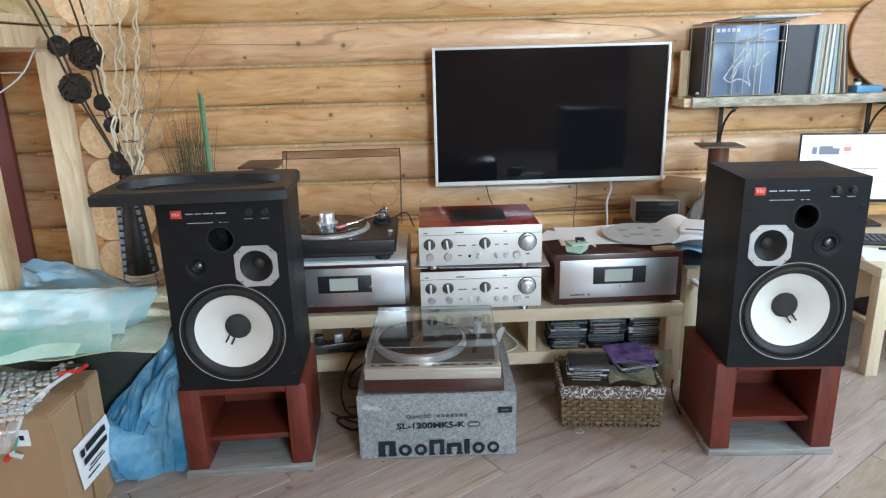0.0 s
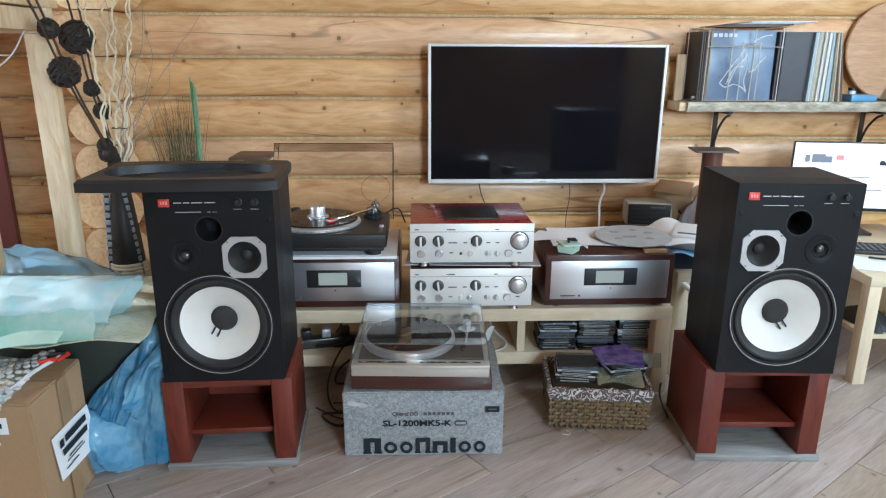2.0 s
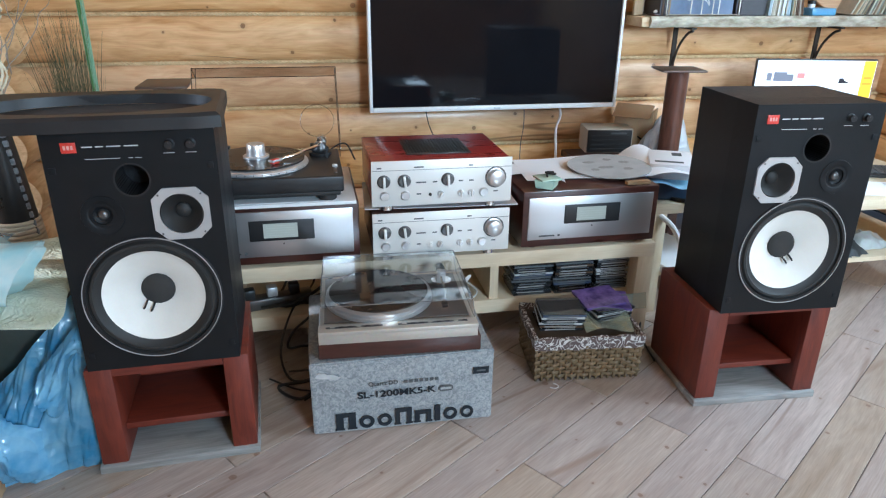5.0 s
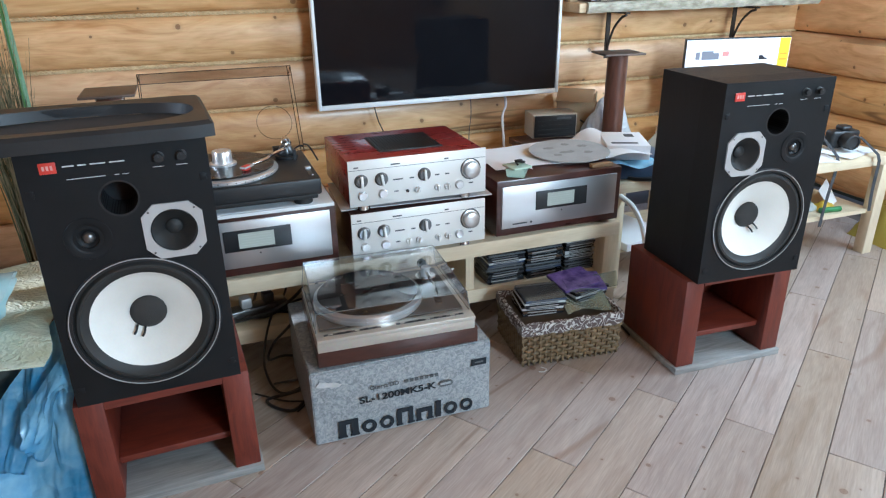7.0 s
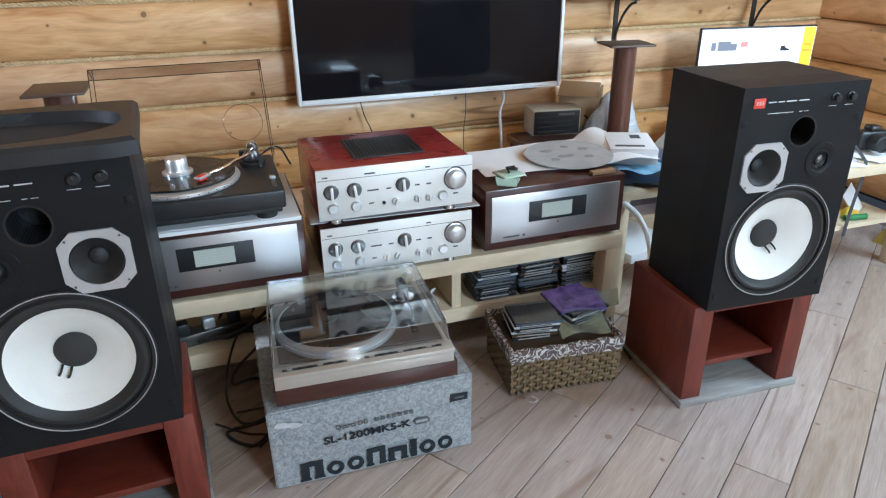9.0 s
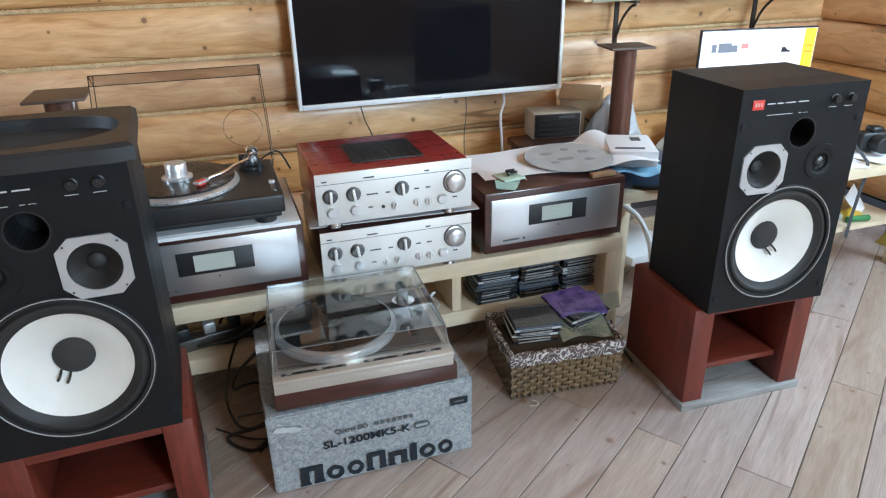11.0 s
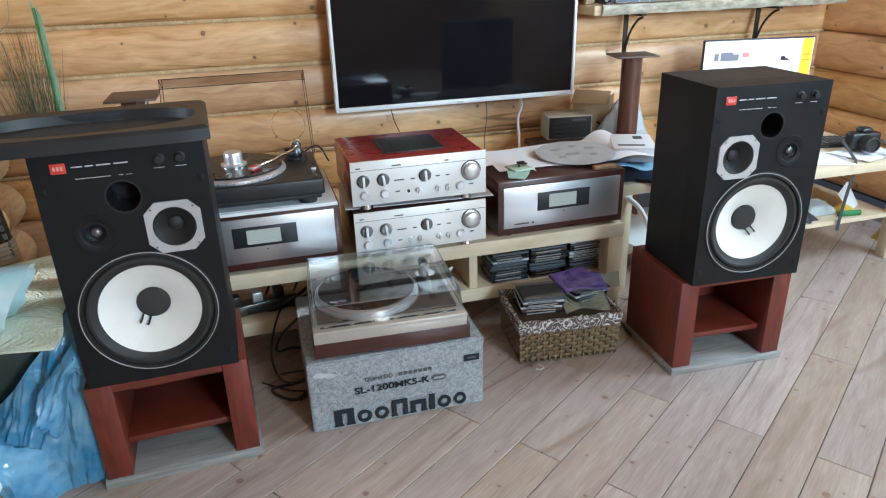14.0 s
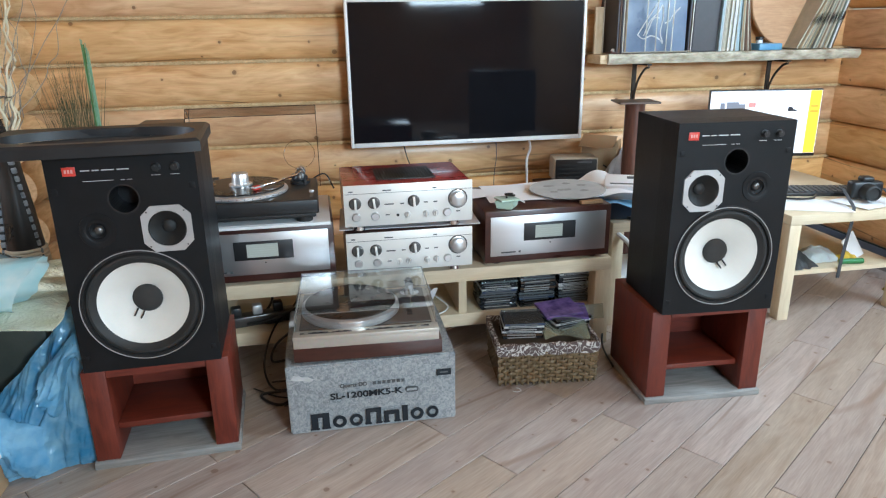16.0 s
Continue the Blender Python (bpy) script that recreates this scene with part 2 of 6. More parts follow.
def clear(name, tint, rough=0.02, gloss=1.0, ior=1.49, body=0.0, body_col=(0.5, 0.5, 0.5), bump=0.0, scale=20.0):
    """A thin clear pane or film: it lets light through with a tint and mirrors by Fresnel."""
    m, nt, bs = base(name)
    nt.nodes.remove(bs)
    out = nt.nodes["Material Output"]
    tr, gl = nt.nodes.new("ShaderNodeBsdfTransparent"), nt.nodes.new("ShaderNodeBsdfGlossy")
    tr.inputs[0].default_value = (*tint, 1)
    gl.inputs["Roughness"].default_value = rough
    gl.inputs[0].default_value = (gloss, gloss, gloss, 1)
    fr, mx = node(nt, "ShaderNodeFresnel", IOR=ior), nt.nodes.new("ShaderNodeMixShader")
    first = tr.outputs[0]
    if body:
        df, m0 = nt.nodes.new("ShaderNodeBsdfDiffuse"), nt.nodes.new("ShaderNodeMixShader")
        df.inputs[0].default_value = (*body_col, 1)
        m0.inputs[0].default_value = body
        nt.links.new(first, m0.inputs[1])
        nt.links.new(df.outputs[0], m0.inputs[2])
        first = m0.outputs[0]
    if bump:
        n = node(nt, "ShaderNodeTexNoise", Scale=scale, Detail=3.0)
        nt.links.new(coords(nt), n.inputs["Vector"])
        b = node(nt, "ShaderNodeBump", Strength=bump, Distance=0.01)
        nt.links.new(n.outputs[0], b.inputs["Height"])
        nt.links.new(b.outputs[0], gl.inputs["Normal"])
        if body:
            nt.links.new(b.outputs[0], df.inputs["Normal"])
    nt.links.new(fr.outputs[0], mx.inputs[0])
    nt.links.new(first, mx.inputs[1])
    nt.links.new(gl.outputs[0], mx.inputs[2])
    nt.links.new(mx.outputs[0], out.inputs[0])
    return m


def crinkled(name, a, b, scale=5.0, rough=0.14, facet=34.0, depth=0.012, thru=0.35):
    """Thin crinkled plastic: facets in relief, gloss, and light that passes through it."""
    m, nt, bs = base(name)
    v = coords(nt, (1, 1, 1), False)
    big = node(nt, "ShaderNodeTexNoise", Scale=scale, Detail=4.0, Roughness=0.6)
    warp = node(nt, "ShaderNodeTexNoise", Scale=facet * 0.3, Detail=2.0)
    nt.links.new(v, big.inputs["Vector"])
    nt.links.new(v, warp.inputs["Vector"])
    cells = node(nt, "ShaderNodeTexVoronoi", Scale=facet, Randomness=1.0)
    nt.links.new(blend(nt, "LINEAR_LIGHT", 0.06, v, warp.outputs[1]), cells.inputs["Vector"])
    c = ramp(nt, big.outputs[0], [(0.32, a), (0.68, b)])
    nt.links.new(c, bs.inputs["Base Color"])
    bs.inputs["Roughness"].default_value = rough
    bs.inputs["Coat Weight"].default_value = 0.6
    bs.inputs["Coat Roughness"].default_value = 0.06
    bumpy(nt, bs, cells.outputs["Distance"], 0.7, depth)
    tl, mx = nt.nodes.new("ShaderNodeBsdfTranslucent"), nt.nodes.new("ShaderNodeMixShader")
    nt.links.new(c, tl.inputs[0])
    mx.inputs[0].default_value = thru
    nt.links.new(bs.outputs[0], mx.inputs[1])
    nt.links.new(tl.outputs[0], mx.inputs[2])
    nt.links.new(mx.outputs[0], nt.nodes["Material Output"].inputs[0])
    return m


def glow(name, col, strength):
    m, nt, bs = base(name)
    bs.inputs["Base Color"].default_value = (*[c * 0.3 for c in col], 1)
    bs.inputs["Emission Color"].default_value = (*col, 1)
    bs.inputs["Emission Strength"].default_value = strength
    bs.inputs["Roughness"].default_value = 0.3
    return m


M_LOG = wood("log_wood", (0.58, 0.275, 0.088), (0.88, 0.55, 0.26), axis="x", size=0.6, rough=0.42, coat=0.15, knots=4.6, tone=0.15, cracks=0.75, hue=0.005, knot=(0.17, 0.075, 0.028))
M_LOG_END = wood("log_end_grain", (0.60, 0.35, 0.15), (0.86, 0.61, 0.33), axis="y", size=0.35, rough=0.6, knots=0.0, tone=0.12)
M_ROPE = surf("jute_rope", (0.58, 0.40, 0.20), (0.80, 0.62, 0.36), 40, 0.9, bump=0.5, fine=300)
M_TIMBER = wood("pine_timber", (0.62, 0.42, 0.22), (0.85, 0.68, 0.45), axis="z", size=0.5, rough=0.6, knots=5.0, tone=0.1, cross="x")
M_TIMBER_X = wood("pine_timber_beam", (0.62, 0.42, 0.22), (0.85, 0.68, 0.45), axis="x", size=0.5, rough=0.6, knots=5.0, tone=0.1)
M_BIRCH = wood("birch_veneer", (0.62, 0.50, 0.33), (0.74, 0.62, 0.44), axis="x", size=0.5, rough=0.45, tone=0.05, grain=0.6)
M_BIRCH_Z = wood("birch_veneer_upright", (0.62, 0.50, 0.33), (0.74, 0.62, 0.44), axis="z", size=0.5, rough=0.45, tone=0.05, grain=0.6)
M_MAHOG = wood("mahogany_stain", (0.085, 0.0125, 0.0065), (0.175, 0.030, 0.014), axis="z", size=0.4, rough=0.5, coat=0.1, tone=0.12)
M_MAHOG_X = wood("mahogany_stain_flat", (0.085, 0.0125, 0.0065), (0.175, 0.030, 0.014), axis="x", size=0.4, rough=0.5, coat=0.1, tone=0.1)
M_ROSE = wood("rosewood_lacquer", (0.20, 0.014, 0.012), (0.31, 0.025, 0.020), axis="x", size=0.3, rough=0.28, coat=0.5, tone=0.04, grain=0.5)
M_DARKWOOD = wood("walnut_lacquer", (0.035, 0.012, 0.009), (0.075, 0.024, 0.017), axis="x", size=0.3, rough=0.3, coat=0.4, tone=0.1)
M_BLACKASH = wood("black_ash_veneer", (0.006, 0.0065, 0.008), (0.014, 0.0145, 0.017), axis="z", size=0.25, rough=0.45, tone=0.1, grain=1.5, spec=0.25)
M_BAFFLE = surf("black_baffle_paint", (0.006, 0.0065, 0.0075), (0.010, 0.0105, 0.012), 9, 0.5, bump=0.25, fine=500, spec=0.25)
M_BLACK = surf("black_plastic", (0.012, 0.012, 0.013), (0.02, 0.02, 0.021), 12, 0.4, bump=0.08, fine=300)
M_RUBBER = surf("black_rubber", (0.014, 0.014, 0.014), (0.024, 0.023, 0.022), 15, 0.6, bump=0.15)
M_FOAMBLK = surf("black_foam", (0.016, 0.016, 0.017), (0.032, 0.032, 0.034), 10, 0.85, bump=0.5, fine=260)
M_CONE = surf("white_coated_cone", (0.76, 0.745, 0.69), (0.84, 0.825, 0.775), 8, 0.65, bump=0.15, fine=200)
M_CAP = surf("dust_cap_felt", (0.030, 0.029, 0.028), (0.045, 0.043, 0.042), 20, 0.9, bump=0.4, fine=300)
M_ALU = surf("brushed_aluminium", (0.62, 0.63, 0.64), (0.72, 0.72, 0.72), 6, 0.34, metal=0.9, bump=0.06, stretch=(0.04, 1, 1), fine=400)
M_CHAMP = surf("champagne_aluminium", (0.82, 0.815, 0.775), (0.87, 0.865, 0.83), 5, 0.34, metal=0.2, bump=0.05, stretch=(0.04, 1, 1), fine=400)
M_CHROME = surf("polished_metal", (0.75, 0.75, 0.75), (0.82, 0.82, 0.82), 8, 0.14, metal=1.0, bump=0.0, spread=0.05)
M_SATIN = surf("satin_turned_metal", (0.74, 0.74, 0.75), (0.82, 0.82, 0.82), 8, 0.30, metal=0.75, bump=0.0, spread=0.05)
M_FRAMEGREY = surf("cast_aluminium_frame", (0.50, 0.50, 0.50), (0.60, 0.60, 0.60), 10, 0.4, metal=0.5, bump=0.1)
M_RED = surf("red_badge", (0.62, 0.05, 0.03), (0.72, 0.07, 0.05), 10, 0.4, bump=0.0)
M_INKW = surf("white_print", (0.60, 0.60, 0.60), (0.70, 0.70, 0.70), 10, 0.6, bump=0.0)
M_BADGEMARK = surf("pale_red_print", (0.70, 0.34, 0.30), (0.78, 0.42, 0.38), 10, 0.5, bump=0.0)
M_INKB = surf("dark_print", (0.018, 0.022, 0.028), (0.028, 0.032, 0.038), 10, 0.7, bump=0.0, spec=0.15)
M_INKG = surf("grey_print", (0.09, 0.095, 0.10), (0.12, 0.125, 0.13), 10, 0.7, bump=0.0, spec=0.2)
M_WHITE = surf("white_plastic", (0.78, 0.78, 0.78), (0.84, 0.84, 0.83), 6, 0.35, bump=0.03)
M_PAPER = surf("white_paper", (0.84, 0.85, 0.87), (0.90, 0.90, 0.91), 5, 0.75, bump=0.1, fine=60)
M_CARD = surf("brown_cardboard", (0.36, 0.23, 0.12), (0.43, 0.28, 0.155), 4, 0.75, bump=0.12, fine=90)
M_TAPE = surf("packing_tape", (0.33, 0.21, 0.11), (0.38, 0.25, 0.13), 6, 0.3, bump=0.05)
M_SCREEN = surf("tv_glass", (0.006, 0.006, 0.008), (0.010, 0.010, 0.012), 2, 0.05, bump=0.0, spread=0.02, spec=0.25)
M_GREYBASE = wood("grey_plinth_board", (0.20, 0.195, 0.185), (0.36, 0.355, 0.34), axis="x", size=0.5, rough=0.6, tone=0.1)
M_CLEAR = clear("clear_acrylic", (0.88, 0.87, 0.86), 0.02, 1.0, 1.85)
M_CLEARW = clear("clear_acrylic_hood", (0.90, 0.87, 0.83), 0.03, 1.0, 1.45)
M_EDGE = clear("acrylic_edge", (0.30, 0.25, 0.22), 0.1, 1.0, 1.5, 0.35, (0.16, 0.11, 0.08))
M_SILVERBASE = surf("satin_silver_base", (0.50, 0.46, 0.40), (0.56, 0.52, 0.46), 6, 0.4, metal=0.4, bump=0.05)
M_VINYL = surf("vinyl_record", (0.010, 0.010, 0.011), (0.016, 0.016, 0.017), 6, 0.28, bump=0.05, fine=300)
M_IRON = surf("dark_iron", (0.03, 0.026, 0.022), (0.06, 0.045, 0.035), 20, 0.6, metal=0.5, bump=0.3)
M_FRAMEDARK = surf("dark_satin_metal", (0.10, 0.10, 0.10), (0.16, 0.16, 0.16), 8, 0.3, metal=0.8, bump=0.0)

# ---- the room ----
X0, X1, Y0, Y1, TOP = -3.1, 2.74, -2.4, 3.55, 2.52
PITCH, SEAM = 0.193, 0.867 - 5 * 0.193
rng = random.Random(7)


def log_bar(length, axis, r=0.125, wob=0.004):
    """A log along an axis, flattened where it meets the next ones; its room face bulges to the local -y (or -x) side."""
    out = bmesh.new()
    n, rings = max(8, int(length / 0.25)), []
    half = PITCH / 2 - 0.004
    prof = []
    for i in range(9):
        a = -1 + 2 * i / 8
        prof.append((-0.034 * math.sqrt(max(0.0, 1 - (a * 0.97) ** 2)), a * half))
    prof += [(0.11, half), (0.11, -half)]
    ph = rng.uniform(0, 9)
    for k in range(n + 1):
        s = -length / 2 + length * k / n
        w = wob * math.sin(s * 2.1 + ph) + wob * 0.5 * math.sin(s * 5.3 + 2 * ph)
        rings.append([out.verts.new((s, y + w, z) if axis == "x" else (-(y + w), s, z)) for y, z in prof])
    m = len(prof)
    for a, b in zip(rings, rings[1:]):
        for j in range(m):
            out.faces.new((a[j], a[(j + 1) % m], b[(j + 1) % m], b[j]))
    out.faces.new(rings[0])
    out.faces.new(rings[-1][::-1])
    return out


def rope(length, axis):
    """A two-strand twisted cord."""
    out = bmesh.new()
    n = int(length / 0.008)
    for s in range(2):
        pts = []
        for k in range(n + 1):
            a = k * 0.008 / 0.034 * 2 * math.pi + s * math.pi
            p, q, t = 0.0050 * math.cos(a), 0.0050 * math.sin(a), -length / 2 + length * k / n
            pts.append((t, p, q) if axis == "x" else (p, t, q))
        tube(pts, 0.0047, 5, out)
    return out


def log_wall(name, label, axis, at, length, low=0.0, high=TOP, roped=(0.3, 1.7), turn=0, rope_span=None):
    wall = thing(name, label, "wall", pose(*at, 0, 0, turn), kind="structure")
    k = 0
    while SEAM + k * PITCH < high:
        z = SEAM + (k + 0.5) * PITCH
        k += 1
        if z < low or z > high:
            continue
        ob = part("log", log_bar(length, "x"), M_LOG, wall, smooth=60)
        ob.location = (0, 0.05, z)
        zs = z - PITCH / 2
        if roped[0] < zs < roped[1]:
            span = rope_span or (length, 0)
            ob = part("rope", rope(span[0], "x"), M_ROPE, wall, "twisted jute rope in the seam", smooth=60)
            ob.location = (span[1], 0.034, zs)
    return wall


# the back wall behind the screen, the side wall by the desk, and the plain closing walls
log_wall("wall_north", "honey-coloured round log wall with jute rope seams", "x", (0.0, Y1, 0), 6.4, rope_span=(4.6, 0.5))
log_wall("wall_east", "honey-coloured round log wall beside the desk", "x", (X1, 3.0, 0), 1.40, roped=(0.0, 0.0), turn=-90)


def wall_with_window(name, w, h, wx, wz, ww, wh, m, label, bar=0.05):
    """A wall slab with a window opening: local x along it, thickness towards +y."""
    wall = thing(name, label, "wall", m, kind="structure")
    for bx, bz, sx, sz in ((-w / 2 + (w / 2 + wx - ww / 2) / 2, 0, w / 2 + wx - ww / 2, h), (w / 2 - (w / 2 - wx - ww / 2) / 2, 0, w / 2 - wx - ww / 2, h),
                           (wx, 0, ww, wz), (wx, wz + wh, ww, h - wz - wh)):
        part("wall_panel", box(sx, 0.16, sz, (bx, 0.08, bz)), M_PLASTER, wall)
    part("window_frame", box(ww, 0.06, bar, (wx, 0.08, wz)), M_WHITE, wall)
    for bx, bz, sx, sz in ((wx, wz + wh - bar, ww, bar), (wx - ww / 2 + bar / 2, wz + bar, bar, wh - 2 * bar), (wx + ww / 2 - bar / 2, wz + bar, bar, wh - 2 * bar), (wx, wz + bar, bar, wh - 2 * bar)):
        part("window_bar", box(sx, 0.06, sz, (bx, 0.08, bz)), M_WHITE, wall)


M_PLASTER = wood("plank_lining", (0.42, 0.22, 0.085), (0.60, 0.37, 0.18), axis="x", size=0.6, rough=0.5, knots=2.0, tone=0.1)
wall_with_window("wall_south", 5.9, TOP, -1.88, 1.4, 1.0, 0.94, pose(-0.18, Y0, 0, 0, 0, 180), "plain wooden wall with a wide window")
wall_with_window("wall_west", 6.2, TOP, 1.40, 1.34, 0.46, 0.48, pose(X0, 0.6, 0, 0, 0, 90), "plain wooden wall with a window", 0.02)
wall_with_window("wall_east_near", 4.8, TOP, -1.83, 1.1, 1.0, 1.12, pose(X1, -0.09, 0, 0, 0, -90), "plain wooden wall with a window")
solid("ceiling", box(6.3, 6.4, 0.12, (-0.18, 0.6, TOP + 0.01)), M_PLASTER, "plain wooden ceiling above the room", "ceiling", kind="structure")

# the end of a cross wall: a column of sawn log ends
stub = thing("wall_stub", "column of pale sawn log ends against the wall", "wall", pose(-1.31, 3.33, 0), kind="structure")
for k in range(13):
    z = SEAM + (k + 0.5) * PITCH
    if z < 0.05:
        continue
    out = bmesh.new()
    w = 0.150 + rng.uniform(-0.008, 0.012)
    prof = []
    for i in range(28):
        a = 2 * math.pi * i / 28
        prof.append((w * math.copysign(abs(math.cos(a)) ** 0.85, math.cos(a)), max(-0.094, min(0.094, 0.108 * math.sin(a)))))
    sh = rng.uniform(-0.01, 0.01)
    f, b = [out.verts.new((x + sh, 0, zz)) for x, zz in prof], [out.verts.new((x * 1.02 + sh, 0.22, zz)) for x, zz in prof]
    out.faces.new(f)
    out.faces.new(b[::-1])
    for i in range(28):
        out.faces.new((f[i], f[(i + 1) % 28], b[(i + 1) % 28], b[i]))
    ob = part("log", out, M_LOG_END, stub, "pale sawn log end", smooth=50)
    ob.location = (0, rng.uniform(-0.012, 0.012), z)


# ---- the screen on the wall ----
def television():
    tv = thing("television", "white-framed flat television hanging on the log wall", "television", pose(0.716, 3.446, 0.665))
    w, h, d = 1.124, 0.652, 0.045
    for name, sx, sz, x, z in (("frame_side", 0.014, h, -w / 2 + 0.007, 0), ("frame_side", 0.014, h, w / 2 - 0.007, 0), ("frame_top", w - 0.028, 0.013, 0, h - 0.013), ("frame_bottom", w - 0.028, 0.02, 0, 0)):
        part(name, box(sx, d, sz, (x, d / 2, z), 0.003), M_WHITE, tv, "white plastic frame")
    part("screen", box(w - 0.028, d - 0.012, h - 0.033, (0, d / 2 + 0.004, 0.02)), M_SCREEN, tv, "glossy black glass")
    part("badge", box(0.03, 0.003, 0.006, (0, -0.0015, 0.006), 0.001), M_FRAMEGREY, tv)
    part("back_cover", box(w * 0.7, 0.04, h * 0.6, (0, d + 0.02, 0.1), 0.01), M_BLACK, tv)
    part("wall_mount", box(0.3, 0.05, 0.2, (0, d + 0.062, 0.2)), M_IRON, tv)


television()


# ---- the low bench ----
def bench():
    x0, x1, y0, y1, top = -0.425, 1.066, 2.562, 3.11, 0.356
    b = thing("tv_bench", "low pale birch-veneer media bench with a lower shelf", "bench", pose(0, 0, 0))
    part("top", box(x1 - x0, y1 - y0, 0.05, ((x0 + x1) / 2, (y0 + y1) / 2, top - 0.05), 0.0015), M_BIRCH, b)
    for x in (x0 + 0.03, x1 - 0.03):
        part("side_panel", box(0.06, y1 - y0, top - 0.05, (x, (y0 + y1) / 2, 0), 0.0015), M_BIRCH_Z, b)
    part("shelf", box(x1 - x0 - 0.12, y1 - y0 - 0.06, 0.05, ((x0 + x1) / 2, (y0 + y1) / 2 + 0.02, 0.105), 0.0015), M_BIRCH, b)
    part("divider", box(0.03, y1 - y0 - 0.08, top - 0.205, (0.5, (y0 + y1) / 2 + 0.02, 0.155)), M_BIRCH_Z, b)


bench()


# ---- loudspeakers and their stands ----
def loudspeaker(m, side, label):
    """side: +1 with the midrange on the local left, -1 mirrored."""
    s = thing("loudspeaker", label, "loudspeaker", m, group="pair of loudspeakers")
    W, H, D, T = 0.362, 0.597, 0.298, 0.10
    mid, twt, wof = (-0.0895 * side, 0.396), (0.0805 * side, 0.401), (-0.002, 0.1855)
    port, shift = (0.006 * side, 0.481), (0.0 if side > 0 else 0.011)
    out = plate([(-W / 2, 0), (W / 2, 0), (W / 2, H), (-W / 2, H)], [(*wof, 0.150), (*mid, 0.050), (*port, 0.036), (*twt, 0.022)], T, 0, "baffle")
    part("baffle", out, M_BAFFLE, s, smooth=30)
    part("cabinet", box(W, D - T, H, (0, T + (D - T) / 2, 0)), M_BLACKASH, s)
    part("port", lathe([(0.040, 0.0012), (0.036, 0.0012), (0.036, -0.095)], 40, "y", (port[0], 0, port[1])), M_BLACK, s)
    w = part("woofer", lathe([(0.1495, -0.004), (0.1495, 0.004), (0.1595, 0.004), (0.161, 0.0)], 64, "y", (wof[0], 0, wof[1])), M_BLACK, s, "black cast frame")
    part("trim_ring", lathe([(0.1558, 0.0035), (0.1558, 0.0060), (0.1575, 0.0060), (0.1575, 0.0035)], 64, "y", (wof[0], 0, wof[1])), M_FRAMEGREY, w, "thin silver ring")
    part("surround", lathe([(0.150, 0.001), (0.147, -0.004), (0.141, 0.003), (0.135, 0.003), (0.130, -0.004), (0.118, -0.010)], 64, "y", (wof[0], 0, wof[1])), M_RUBBER, w, "black corrugated surround")
    part("cone", lathe([(0.118, -0.0095), (0.116, -0.0120), (0.100, -0.0200), (0.080, -0.0310), (0.060, -0.0430), (0.036, -0.0580)], 64, "y", (wof[0], 0, wof[1])), M_CONE, w, "white coated paper cone")
    part("dust_cap", lathe([(0.0405, -0.055), (0.038, -0.049), (0.028, -0.043), (0.015, -0.040), (0, -0.039)], 40, "y", (wof[0] + 0.003, 0, wof[1])), M_CAP, w)
    for dx in (-0.012, 0.006):
        ang = radians(-28) * -side
        turn_ = lambda x, y, z: (wof[0] + x * math.cos(ang) - z * math.sin(ang), y, wof[1] + x * math.sin(ang) + z * math.cos(ang))
        part("lead_wire", tube(curve_points([turn_((dx + 0.004) * side, 0.050, -0.037), turn_((dx + 0.003) * side, 0.037, -0.045), turn_((dx + 0.004) * side, 0.035, -0.055)], 5), 0.0026, 6), M_BLACK, w)
    c = 0.026
    q = 0.0625
    octo = [(-q + c, -q), (q - c, -q), (q, -q + c), (q, q - c), (q - c, q), (-q + c, q), (-q, q - c), (-q, -q + c)]
    fr = plate([(x + mid[0], z + mid[1]) for x, z in octo], [(*mid, 0.0485)], 0.005, -0.005, "midframe")
    md = part("midrange", fr, M_FRAMEGREY, s, "grey octagonal metal frame", smooth=30)
    part("cone", lathe([(0.050, -0.001), (0.046, 0.003), (0.043, -0.002), (0.018, -0.026), (0.017, -0.022), (0.010, -0.017), (0, -0.016)], 48, "y", (mid[0], 0, mid[1])), M_RUBBER, md, "black paper cone")
    for i in range(4):
        a = radians(45 + 90 * i)
        part("screw", rod(0.0024, 0.0012, 10, "y", (mid[0] + 0.066 * math.cos(a), -0.0048, mid[1] + 0.066 * math.sin(a))), M_FRAMEDARK, md)
    tw = part("tweeter", lathe([(0.047, 0.0), (0.046, 0.002), (0.034, 0.002), (0.030, 0.0005), (0.022, -0.005), (0.012, -0.010)], 40, "y", (twt[0], 0, twt[1])), M_BAFFLE, s, "black round flange")
    part("dome", lathe([(0.0135, -0.011), (0.0125, -0.005), (0.008, -0.001), (0, 0.001)], 24, "y", (twt[0], 0, twt[1])), M_FRAMEDARK, tw, "dull metal dome")
    lg = part("badge", box(0.031, 0.003, 0.023, (-0.135 + shift, -0.0015, 0.5475), 0.0008), M_RED, s, "red square badge with pale marks")
    for x in (-0.0075, 0.0, 0.0075):
        part("badge_mark", box(0.0045, 0.001, 0.009, (-0.135 + shift + x, -0.0034, 0.555)), M_BADGEMARK, lg)
